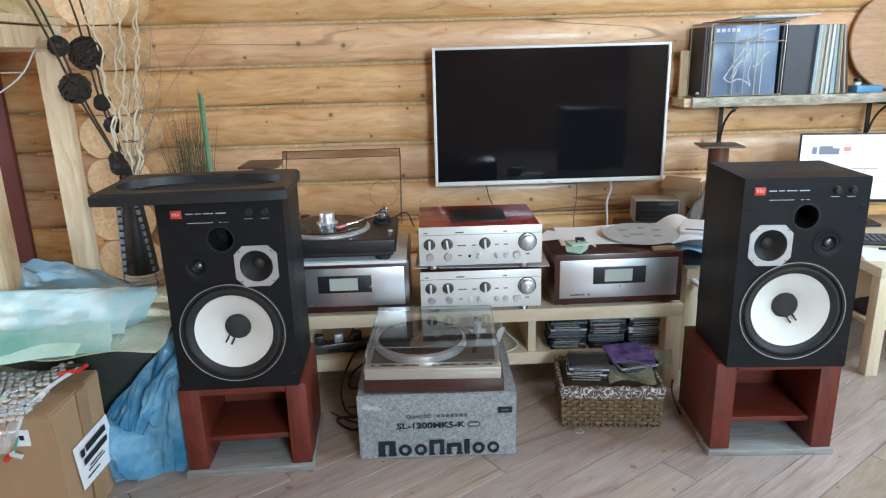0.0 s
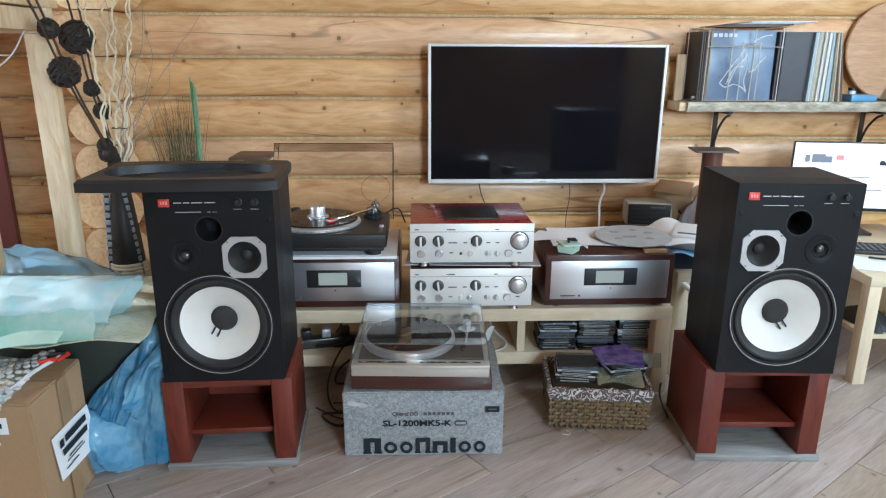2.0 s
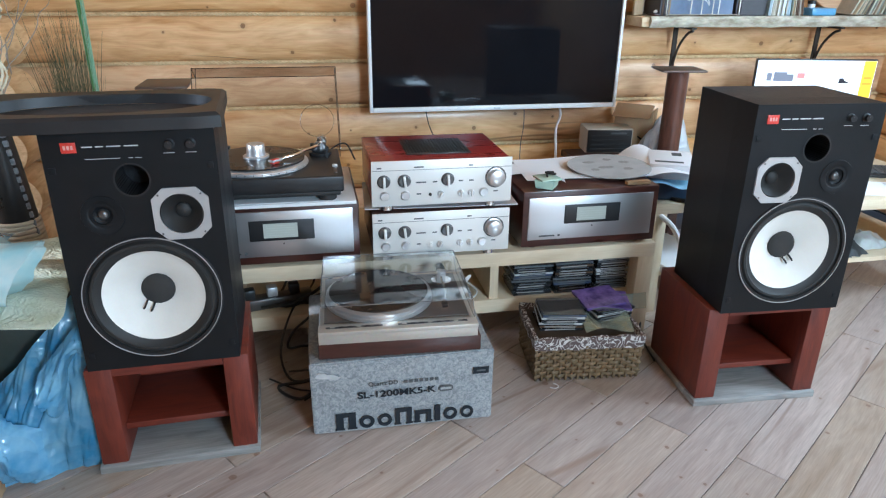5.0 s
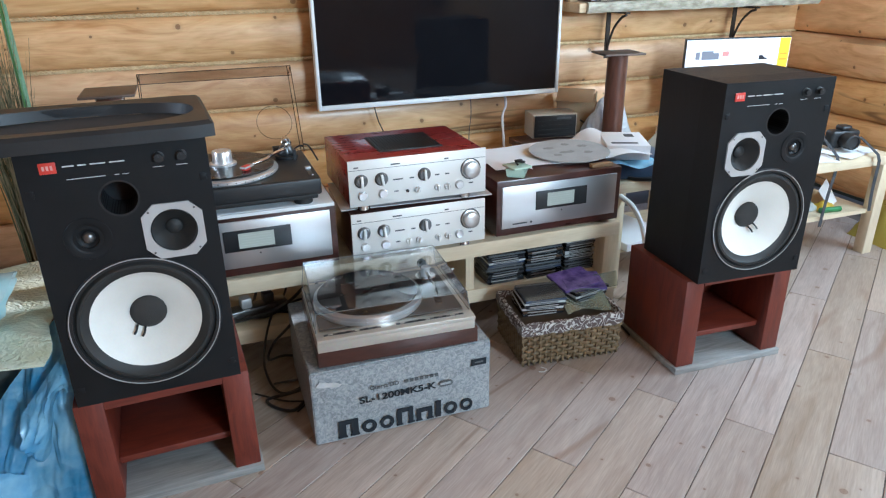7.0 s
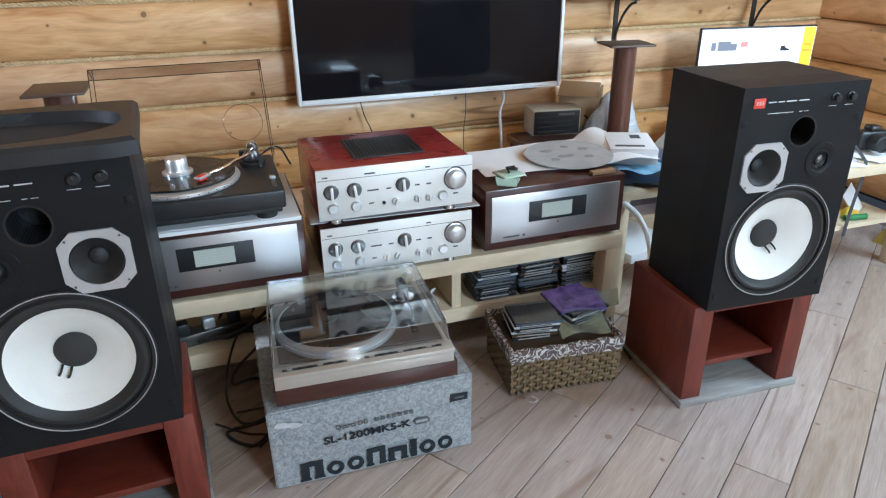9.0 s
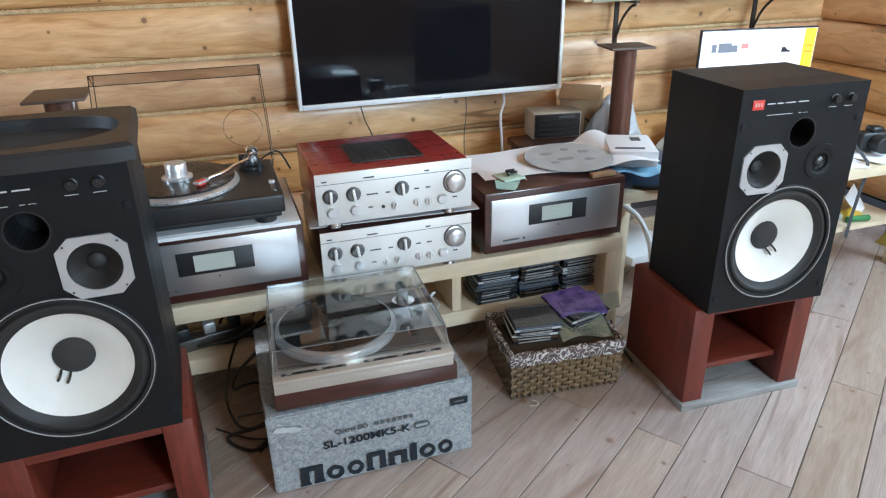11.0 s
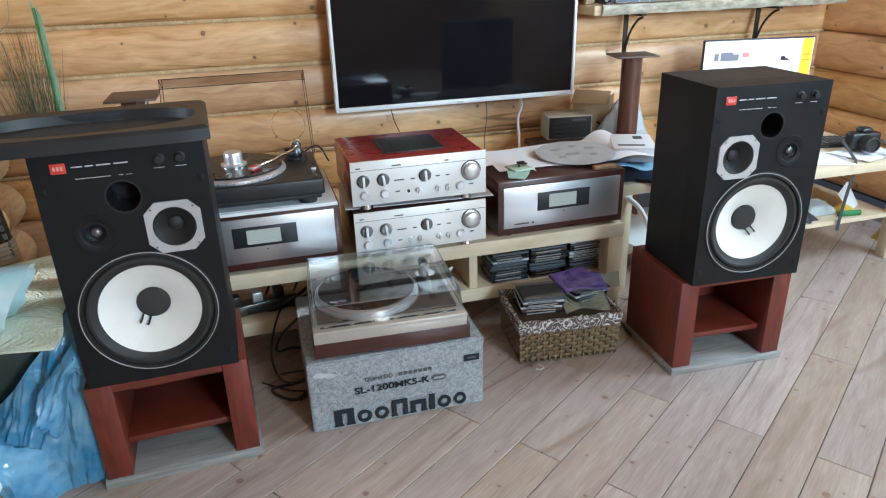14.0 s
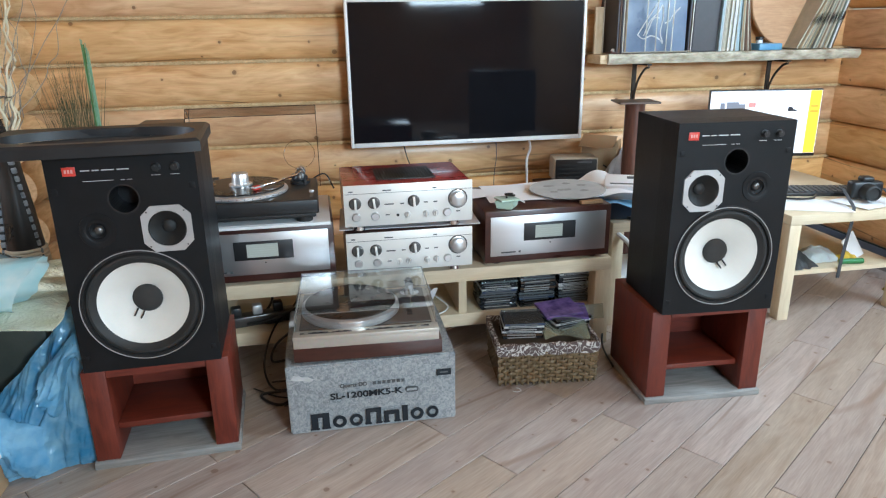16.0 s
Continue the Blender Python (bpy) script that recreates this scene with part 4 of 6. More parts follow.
def silver_turntable():
    t = thing("turntable", "silver turntable with a closed smoky clear hood on the carton", "turntable", pose(0.105, 2.166, 0.2345, 0, 0, -2.6))
    W, D = 0.440, 0.365
    part("plinth", box(W + 0.012, D, 0.046, (0.004, D / 2 - 0.004, 0.004), 0.003), M_DARKWOOD, t, "dark wooden plinth")
    part("deck", box(W, D - 0.01, 0.030, (0, D / 2 - 0.010, 0.050), 0.002), M_SILVERBASE, t, "satin silver deck")
    f = part("front_strip", box(W, 0.045, 0.012, (0, 0.010, 0.080), 0.002), M_SILVERBASE, t)
    for x, w_ in ((-0.122, 0.155), (0.095, 0.195)):
        part("slot", box(w_, 0.009, 0.001, (x, 0.012, 0.0918)), M_FRAMEDARK, f)
        for i in range(int(w_ / 0.024)):
            part("button", box(0.013, 0.006, 0.0016, (x - w_ / 2 + 0.018 + i * 0.024, 0.012, 0.0927), 0.0004, 1), M_SILVERBASE if i % 3 == 0 else M_BLACK, f)
    part("deck_top", box(W - 0.03, D - 0.075, 0.006, (0, D / 2 + 0.022, 0.080), 0.001), M_DECKDARK, t, "dark grey deck surface")
    platter(t, -0.045, 0.185, 0.087, 0.158, M_VINYL, False, 0.030)
    b = part("arm_base", rod(0.032, 0.016, 28, "z", (0.155, 0.27, 0.086)), M_CHROME, t)
    part("arm_post", rod(0.014, 0.030, 20, "z", (0.155, 0.27, 0.102)), M_FRAMEGREY, b)
    arm = part("tonearm", tube(curve_points([(0.155, 0.275, 0.122), (0.150, 0.22, 0.120), (0.152, 0.16, 0.118), (0.143, 0.10, 0.114)], 6), 0.004, 8), M_CHROME, t)
    part("counterweight", rod(0.014, 0.028, 20, "y", (0.156, 0.322, 0.123)), M_FRAMEDARK, arm)
    part("headshell", box(0.018, 0.036, 0.010, (0.138, 0.085, 0.106), 0.002), M_BLACK, arm)
    # the closed hood, its front side sloping
    out = bmesh.new()
    a, y0, y1 = W / 2 - 0.003, 0.028, D - 0.006
    low = [out.verts.new(p) for p in ((-a, y0, 0.088), (a, y0, 0.088), (a, y1, 0.088), (-a, y1, 0.088))]
    top = [out.verts.new(p) for p in ((-a + 0.004, y0 + 0.014, 0.142), (a - 0.004, y0 + 0.014, 0.142), (a - 0.010, y1, 0.160), (-a + 0.010, y1, 0.160))]
    for i in range(4):
        out.faces.new((low[i], low[(i + 1) % 4], top[(i + 1) % 4], top[i]))
    out.faces.new(top)
    edges = [[tuple(v.co) for v in e.verts] for e in out.edges]
    hood = part("hood", out, M_CLEAR, t, "clear closed hood", smooth=20)
    hood.visible_shadow = False
    for p, q in edges:
        part("hood_edge", tube([p, q], 0.0011, 5), M_EDGE2, hood)


M_DECKDARK = surf("dark_grey_deck", (0.10, 0.095, 0.09), (0.13, 0.125, 0.12), 8, 0.35, metal=0.3, bump=0.05)
M_EDGE2 = clear("hood_edge_bright", (0.6, 0.6, 0.6), 0.1, 1.0, 1.6, 0.35, (0.55, 0.55, 0.55))
silver_turntable()
solid("booklet", sheet(4, 8, lambda u, v: (0.03 * u, 0.02 * u + 0.10 * v, 0.10 * (1 - v) + 0.006 * math.sin(3 * u)), 0.001), M_PAPER, "white booklet leaning behind the turntable", "booklet", pose(0.345, 2.42, 0.236, 0, 0, 5))


# ---- disc cases ----
def case_mat(name, col, rough=0.25):
    return surf(name, tuple(c * 0.8 for c in col), col, 30, rough, bump=0.05)


M_SPINE = surf("spine_print", (0.22, 0.21, 0.2), (0.42, 0.40, 0.38), 40, 0.6, bump=0)
CASES = [case_mat("case_dark", (0.02, 0.02, 0.024)), case_mat("case_grey", (0.10, 0.105, 0.115)), case_mat("case_white", (0.6, 0.6, 0.6)), case_mat("case_brown", (0.10, 0.06, 0.035)), case_mat("case_blue", (0.05, 0.07, 0.13)),
         surf("case_purple", (0.035, 0.02, 0.11), (0.20, 0.13, 0.36), 26, 0.22, bump=0.05), case_mat("case_black", (0.012, 0.012, 0.013))]
M_JEWEL = clear("jewel_case_lid", (0.85, 0.87, 0.9), 0.05, 1.0, 1.5, 0.12, (0.4, 0.42, 0.46))


def disc_case(m, k, group):
    c = thing("disc_case", ("dark disc case with a printed spine", "grey disc case with a printed sleeve", "white disc case with a pale spine", "brown disc case with a pale spine", "blue-grey disc case with a clear lid", "purple glossy cardboard disc sleeve", "black disc case with a pale spine")[k], "disc case", m, group=group)
    part("tray", box(0.142, 0.124, 0.0075, (0, 0, 0), 0.0006, 1), CASES[k], c)
    part("lid", box(0.1405, 0.1235, 0.0018, (0, 0, 0.0077)), CASES[5] if k == 5 else M_JEWEL, c)
    part("spine_label", box(0.10, 0.0006, 0.004, (-0.005, -0.0623, 0.002)), M_SPINE if k in (0, 3) else M_INKG, c)


for sx, n_ in ((0.645, 12), (0.800, 13), (0.955, 13)):
    for i in range(n_):
        disc_case(pose(sx + rng.uniform(-0.004, 0.004), 2.69 + rng.uniform(-0.006, 0.006), 0.1555 + i * 0.0098, 0, 0, rng.uniform(-3, 3)), rng.choice((0, 0, 1, 1, 3, 2, 4, 6, 6)), "disc cases stacked on the bench shelf")


# ---- the wicker basket ----
def basket():
    b = thing("wicker_basket", "brown woven wicker basket with a patterned lining, full of discs", "basket", pose(0.745, 2.42, 0, 0, 0, -5.5))
    W, D, H = 0.335, 0.24, 0.150
    flare = 0.03

    def edge(u, z, push):
        """A place on the rounded outline at share u and height z."""
        k = 1 + flare * z / H
        w, d = W / 2 * k + push, D / 2 * k + push
        total = 2 * (2 * w + 2 * d)
        s = (u % 1) * total
        for (ax, ay), (bx, by) in zip(((-w, -d), (w, -d), (w, d), (-w, d)), ((w, -d), (w, d), (-w, d), (-w, -d))):
            l = math.hypot(bx - ax, by - ay)
            if s <= l:
                return (ax + (bx - ax) * s / l, ay + (by - ay) * s / l)
            s -= l
        return (-w, -d)
    part("inner_wall", box(W - 0.012, D - 0.012, H - 0.01, (0, 0, 0.004), 0.004), M_BASKETIN, b)
    stakes = 58
    weave = bmesh.new()
    rows = 10
    for j in range(rows):
        z = 0.010 + j * (H - 0.012) / rows
        n = stakes * 4
        lo, hi = [], []
        hh = 0.0135
        for i in range(n):
            u = i / n
            wave = math.cos(math.pi * (i / 4 + j))
            x, y = edge(u, z, 0.0045 * wave)
            x2, y2 = edge(u, z, 0.0045 * wave + 0.0035)
            jz = 0.0012 * math.sin(i * 0.7 + j)
            lo.append([weave.verts.new((x, y, z + jz)), weave.verts.new((x2, y2, z + jz + hh * 0.3))])
            hi.append([weave.verts.new((x2, y2, z + jz + hh * 0.7)), weave.verts.new((x, y, z + jz + hh))])
        for i in range(n):
            k = (i + 1) % n
            for p, q in ((lo[i][0], lo[i][1]), (lo[i][1], hi[i][0]), (hi[i][0], hi[i][1])):
                pk = {lo[i][0]: lo[k][0], lo[i][1]: lo[k][1], hi[i][0]: hi[k][0]}[p]
                qk = {lo[i][1]: lo[k][1], hi[i][0]: hi[k][0], hi[i][1]: hi[k][1]}[q]
                weave.faces.new((p, pk, qk, q))
    part("weave", weave, M_WICKER, b, "brown woven strands", smooth=60)
    for i in range(stakes):
        (x, y), (x2, y2) = edge(i / stakes, 0, 0.001), edge(i / stakes, H, 0.001)
        part("stake", tube([(x, y, 0.002), (x2, y2, H)], 0.0045, 5), M_WICKER, b)
    lin = bmesh.new()
    n = 96
    rings = []
    for push, z in ((0.005, H - 0.034), (0.010, H - 0.012), (0.009, H + 0.008), (-0.003, H + 0.010), (-0.010, H - 0.035)):
        rings.append([lin.verts.new((*edge(i / n, H, push + 0.0015 * math.sin(i * 1.3)), z + 0.0022 * math.sin(i * 0.9 + push * 300))) for i in range(n)])
    for p, q in zip(rings, rings[1:]):
        for i in range(n):
            lin.faces.new((p[i], p[(i + 1) % n], q[(i + 1) % n], q[i]))
    part("lining", lin, M_LINING, b, "white cloth lining with a dark branching pattern", smooth=60)


def lining():
    m, nt, bs = base("patterned_lining")
    v = coords(nt, (1, 1, 1), False)
    w = node(nt, "ShaderNodeTexNoise", Scale=30.0, Detail=0.5, Distortion=2.5)
    nt.links.new(v, w.inputs["Vector"])
    c = ramp(nt, w.outputs[0], [(0.44, (0.11, 0.08, 0.075)), (0.485, (0.62, 0.60, 0.57)), (0.53, (0.62, 0.60, 0.57)), (0.58, (0.11, 0.08, 0.075))])
    nt.links.new(c, bs.inputs["Base Color"])
    bs.inputs["Roughness"].default_value = 0.9
    return m


M_LINING = lining()
M_WICKER = surf("wicker_strands", (0.105, 0.066, 0.030), (0.215, 0.145, 0.072), 22, 0.55, bump=0.4, fine=160)
M_BASKETIN = surf("basket_dark_inside", (0.05, 0.035, 0.02), (0.07, 0.045, 0.028), 20, 0.8, bump=0.2)
basket()
for i in range(6):
    disc_case(pose(0.672 + rng.uniform(-0.004, 0.004), 2.425 + rng.uniform(-0.004, 0.004), 0.150 + i * 0.0102, 0, 0, -8 + rng.uniform(-3, 3)), (0, 3, 2, 0, 2, 4)[i], "disc cases in the basket")
for i in range(5):
    disc_case(pose(0.832 + 0.004 * i, 2.445 + rng.uniform(-0.004, 0.004), 0.150 + i * 0.0102, 0, 0, 14 + rng.uniform(-4, 4)), (6, 0, 6, 2, 6)[i], "disc cases in the basket")
disc_case(pose(0.826, 2.465, 0.204, 4, -3, 4), 5, "disc cases in the basket")
disc_case(pose(0.855, 2.455, 0.1995, 2, 3, -14), 5, "disc cases in the basket")
solid("plastic_sleeve", sheet(10, 8, lambda u, v: (0.17 * u, 0.10 * v, 0.02 + 0.03 * v + 0.012 * math.sin(5 * u + 3 * v)), 0.0006), clear("cloudy_sleeve", (0.85, 0.88, 0.82), 0.15, 1.0, 1.45, 0.35, (0.45, 0.5, 0.38), 0.3, 40), "crumpled clear plastic sleeve in the basket", "plastic sleeve", pose(0.73, 2.325, 0.138, 0, 0, 0))


# ---- on the power amplifier ----
def curled(u, v):
    x, y = -0.30 + 0.62 * u, -0.15 + 0.30 * v - 0.05 * (u - 0.5) * (1 if v < 0.5 else -0.3)
    z = 0.004 * math.sin(6 * u + 2 * v) ** 2
    lift = max(0, u - 0.72) / 0.28
    return (x + 0.03 * v, y, z + 0.035 * math.sin(math.pi * min(1, lift * 1.1)) * (0.3 + 0.7 * v) + 0.002)


solid("paper_sheet", sheet(36, 14, curled, 0.0008), M_PAPER, "large white printed sheet with a curled corner", "paper", pose(0.915, 2.815, 0.5655, 0, 0, 2))
slip = thing("slipmat", "grey felt turntable slipmat with a faded print", "slipmat", pose(0.955, 2.765, 0.581, 1.5, -1.0, 0))
part("felt_disc", rod(0.149, 0.004, 64, "z", (0, 0, 0), edge=0.001), surf("grey_felt", (0.40, 0.405, 0.40), (0.50, 0.50, 0.49), 14, 0.95, bump=0.4, fine=400), slip)
M_FADED = surf("faded_print", (0.27, 0.265, 0.25), (0.35, 0.345, 0.33), 30, 0.95, bump=0.2)
for i in range(6):
    px, py, pw = (-0.06, 0.02, 0.07, -0.02, 0.05, -0.07)[i], (0.05, 0.07, 0.03, -0.02, -0.05, -0.04)[i], (0.045, 0.03, 0.04, 0.06, 0.035, 0.03)[i]
    part("print_patch", sheet(10, 6, lambda u, v: (px + pw * (u - 0.5) + 0.008 * noise.noise(Vector((u * 5, v * 3, i))), py + 0.03 * (v - 0.5) * math.sin(math.pi * (0.1 + 0.8 * u)) + 0.010 * noise.noise(Vector((u * 6, v * 2, i + 4))), 0.0045)), M_FADED, slip)
gb = thing("food_box", "small pale green translucent lidded plastic box", "plastic box", pose(0.662, 2.60, 0.5658, 0, 0, 10))
M_GREENPL = clear("green_plastic", (0.8, 0.97, 0.85), 0.2, 1.0, 1.45, 0.85, (0.68, 0.93, 0.78))
part("tub", lathe([(0, 0), (0.036, 0), (0.042, 0.004), (0.048, 0.030), (0.046, 0.030), (0.040, 0.006), (0, 0.005)], 4, "z"), M_GREENPL, gb, smooth=20)
part("lid", box(0.074, 0.074, 0.007, (0, 0, 0.030), 0.003, turn=Matrix.Rotation(radians(45), 4, "Z") @ Matrix.Rotation(radians(45), 4, "Z")), M_GREENPL, gb, "green clip lid")
solid("earphones", tube(curve_points([(-0.02, -0.012, 0.004), (0.0, 0.014, 0.006), (0.022, 0.0, 0.005), (0.004, -0.014, 0.009), (-0.012, 0.008, 0.012), (0.024, 0.012, 0.008)], 7), 0.0035, 6), M_BLACK, "small tangle of black cable on the green box", "cable", pose(0.672, 2.605, 0.6035, 0, 0, 20))

# ---- the wall shelf with the records ----
def live_edge_shelf():
    s = thing("wall_shelf", "rough live-edge wooden board shelf on iron brackets", "shelf", pose(0, 0, 0))
    x0, x1, z0, z1 = 1.362, 2.70, 1.016, 1.062
    out = bmesh.new()
    n, rings = 60, []
    for i in range(n + 1):
        u = i / n
        x = x0 + (x1 - x0) * u
        y = 3.366 + 0.008 * noise.noise(Vector((x * 7, 0, 0))) + 0.012 * noise.noise(Vector((x * 2, 5, 0)))
        k = 0.006 * noise.noise(Vector((x * 9, 3, 1)))
        rings.append([out.verts.new(p) for p in ((x, y + 0.006, z1), (x, y - 0.003 + k, z1 - 0.012), (x, y + k, z1 - 0.030), (x, y + 0.012 + k, z0 + k * 0.6), (x, Y1 + 0.01, z0), (x, Y1 + 0.01, z1))])
    for a, b in zip(rings, rings[1:]):
        for j in range(6):
            out.faces.new((a[j], a[(j + 1) % 6], b[(j + 1) % 6], b[j]))
    out.faces.new(rings[0])
    out.faces.new(rings[-1][::-1])
    part("board", out, M_BARK, s, "weathered bark-edged board", smooth=35)
    part("back_block", box(0.05, 0.16, 0.04, (1.352, 3.46, 1.018), 0.003), M_TIMBER_X, s)
    for x in (1.567, 2.306):
        b = part("bracket", box(0.022, 0.010, 0.22, (x, 3.515, 0.796), 0.002), M_IRON, s, "forged iron bracket")
        part("bracket_arm", box(0.022, 0.16, 0.008, (x, 3.44, 1.007)), M_IRON, b)
        part("bracket_curl", tube(curve_points([(x, 3.512, 0.84), (x, 3.47, 0.93), (x + 0.005, 3.42, 0.985), (x + 0.01, 3.385, 1.000)], 6), 0.006, 6), M_IRON, b)


M_BARK = surf("weathered_live_edge", (0.25, 0.20, 0.13), (0.72, 0.67, 0.54), 26, 0.8, bump=0.9, fine=70, stretch=(0.5, 1, 1.3), dist=0.006)
live_edge_shelf()


def record(m, k, label, group, w=0.31, t=0.0045):
    r = thing("record_sleeve", label, "record", m, group=group)
    part("sleeve", box(t, w, w, (0, 0, 0), 0.0005, 1), SLEEVES[k], r)
    part("disc_edge", rod(0.148, 0.0018, 24, "x", (-0.0009, -0.006, w / 2)), M_VINYL, r)
    return r


SLEEVES = [case_mat("sleeve_white", (0.66, 0.67, 0.66), 0.6), case_mat("sleeve_cream", (0.50, 0.46, 0.36), 0.6), case_mat("sleeve_pale_blue", (0.36, 0.46, 0.50), 0.6), case_mat("sleeve_dark", (0.05, 0.045, 0.05), 0.5),
           case_mat("sleeve_brown", (0.17, 0.105, 0.065), 0.6), case_mat("sleeve_green_grey", (0.26, 0.30, 0.26), 0.6), case_mat("sleeve_ochre", (0.32, 0.23, 0.12), 0.6)]
SL_NAME = ("white", "cream", "pale blue", "dark", "brown", "grey-green", "ochre")


def record_rack():
    r = thing("record_rack", "wire record rack standing on the live-edge shelf", "record rack", pose(1.60, 3.366, 1.0635, 0, 0, 1.5))
    W, H = 0.36, 0.325
    for i, x in enumerate((-0.175, -0.06, 0.045, 0.175)):
        part("front_wire", tube([(x, 0, 0.002), (x, 0, H)], 0.0028, 6), M_WIRE, r)
    for z, xa, xb in ((0.006, -0.178, 0.178), (0.245, -0.178, 0.178)):
        part("cross_wire", tube([(xa, -0.004, z), (xb, -0.004, z)], 0.0026, 6), M_WIRE, r)
    part("loop_wire", tube(curve_points([(-0.012, -0.006, 0.004), (-0.012, -0.006, 0.24), (-0.004, -0.006, 0.256), (0.062, -0.006, 0.256), (0.070, -0.006, 0.24), (0.070, -0.006, 0.004)], 5), 0.0028, 6), M_WIRE, r)
    for x in (-0.205, -0.19, -0.175, -0.16, 0.165, 0.18):
        part("top_wire", tube([(x, -0.01, H), (x, 0.15, H)], 0.0024, 6), M_WIRE, r)
        part("side_wire", tube([(x, 0.15, 0.002), (x, 0.15, H)], 0.0024, 6), M_WIRE, r)


M_WIRE = surf("nickel_wire", (0.50, 0.47, 0.40), (0.60, 0.57, 0.50), 20, 0.35, metal=0.7, bump=0)
record_rack()
cover = thing("record_sleeve", "dark blue record sleeve with a pale line drawing, in the rack", "record", pose(1.595, 3.380, 1.0665, -2, 0, 1.5), group="records on the shelf")
# the navy is lightened: a pale sky reflection is put into its colour
part("sleeve", box(0.315, 0.005, 0.315, (0, 0.003, 0), 0.0005), surf("sleeve_navy_sky_sheen", (0.10, 0.14, 0.22), (0.22, 0.28, 0.38), 5, 0.3, bump=0.05), cover)
for pts in ([(-0.09, 0.08), (-0.03, 0.17), (0.02, 0.24), (0.09, 0.285), (0.14, 0.295)], [(-0.09, 0.08), (-0.06, 0.062), (-0.02, 0.075), (0.02, 0.06), (0.04, 0.04)], [(-0.06, 0.075), (-0.03, 0.14), (0.01, 0.18), (0.03, 0.21), (0.035, 0.15), (0.025, 0.09), (0.04, 0.045)], [(0.045, 0.13), (0.07, 0.14), (0.085, 0.165), (0.12, 0.20)], [(-0.045, 0.08), (-0.015, 0.15), (0.015, 0.155)]):
    part("drawn_line", tube(curve_points([(x, -0.0002, z) for x, z in pts], 6), 0.0032, 5), M_INKW, cover)
for x, w_ in ((-0.13, 0.02), (-0.105, 0.022), (-0.08, 0.018), (-0.058, 0.018), (-0.036, 0.02)):
    part("title_bar", box(w_ * 0.85, 0.001, 0.016, (x, -0.0004, 0.285)), M_INKW, cover)
for i in range(5):
    record(pose(1.405 + i * 0.010, 3.375 + 0.155, 1.0645, 0, 0, 0), (3, 4, 3, 4, 6)[i], SL_NAME[(3, 4, 3, 4, 6)[i]] + " record sleeve standing in the wire rack", "records on the shelf", t=0.007)
for i in range(3):
    record(pose(1.765 + i * 0.012, 3.375 + 0.155, 1.0645, 0, 0, 0), (3, 6, 3)[i], SL_NAME[(3, 6, 3)[i]] + " record sleeve standing in the wire rack", "records on the shelf", t=0.007)
for i in range(4):
    ob = solid("record_sleeve", box(0.313, 0.16, 0.006, (0, 0, 0), 0.001), SLEEVES[(4, 3, 2, 0)[i]], SL_NAME[(4, 3, 2, 0)[i]] + " record sleeve lying on the rack", "record", pose(1.60 + 0.055 * i, 3.445, 1.3955 + 0.0065 * i, 0, -0.6, -3 + 2 * i), group="records on the shelf")
# a front-facing sleeve, then a long leaning row
record(pose(1.862, 3.40, 1.064, 0, 0, 86), 3, "dark record sleeve facing into the room", "records on the shelf", w=0.312)
x = 1.925
for i in range(26):
    t = rng.choice((0.004, 0.005, 0.007, 0.0085))
    lean = -1 + 9.5 * max(0, (i - 10) / 15) ** 1.2
    k = rng.choice((0, 0, 1, 2, 2, 3, 5, 1)) if i < 17 else rng.choice((1, 4, 6, 1, 5, 4))
    record(pose(x, 3.375 + 0.155 + rng.uniform(-0.006, 0.004), 1.0645, 0, -lean, 0), k, SL_NAME[k] + " record sleeve in the leaning row", "records on the shelf", t=t)
    x += t + 0.0008
x = 2.36
for i in range(24):
    t = rng.choice((0.004, 0.006, 0.008))
    k = rng.choice((1, 4, 6, 1, 5, 0, 3))
    lean = 27 - 0.5 * i
    record(pose(x, 3.39 + 0.155 + rng.uniform(-0.006, 0.004), 1.068, 0, lean, 0), k, SL_NAME[k] + " record sleeve leaning towards the corner", "records on the shelf", t=t, w=0.30)
    x += t * 1.2 + 0.0012
solid("blue_box", box(0.13, 0.10, 0.032, (0, 0, 0), 0.004), surf("blue_plastic", (0.10, 0.27, 0.45), (0.15, 0.35, 0.55), 8, 0.35, bump=0.05), "small light blue box lying on the shelf", "box", pose(2.205, 3.43, 1.0635, 0, 0, 4))
jar = thing("jar", "small dark-lidded jar standing on the blue box", "jar", pose(2.175, 3.43, 1.096))
part("glass", rod(0.016, 0.016, 20), M_WHITE, jar)
part("lid", rod(0.018, 0.014, 20, at=(0, 0, 0.0165)), M_BLACK, jar)
disc = solid("wooden_disc", rod(0.23, 0.018, 48, "y", (0, 0, 0), edge=0.004), wood("disc_wood", (0.48, 0.26, 0.13), (0.62, 0.38, 0.21), axis="x", size=0.4, rough=0.5, tone=0.05), "round reddish wooden board leaning against the wall", "board", pose(2.40, 3.535, 1.295, -6, 0, 0))
solid("wood_strip", box(0.040, 0.018, 0.215, (0, 0, 0), 0.002), M_TIMBER, "short upright pine strip by the shelf's end", "wood strip", pose(1.360, 3.50, 1.0595))
tray = solid("small_tray", box(0.10, 0.06, 0.008, (0, 0, 0), 0.003), M_DARKWOOD, "small dark tray at the shelf's end", "tray", pose(1.425, 3.41, 1.0635, 0, 0, 6))
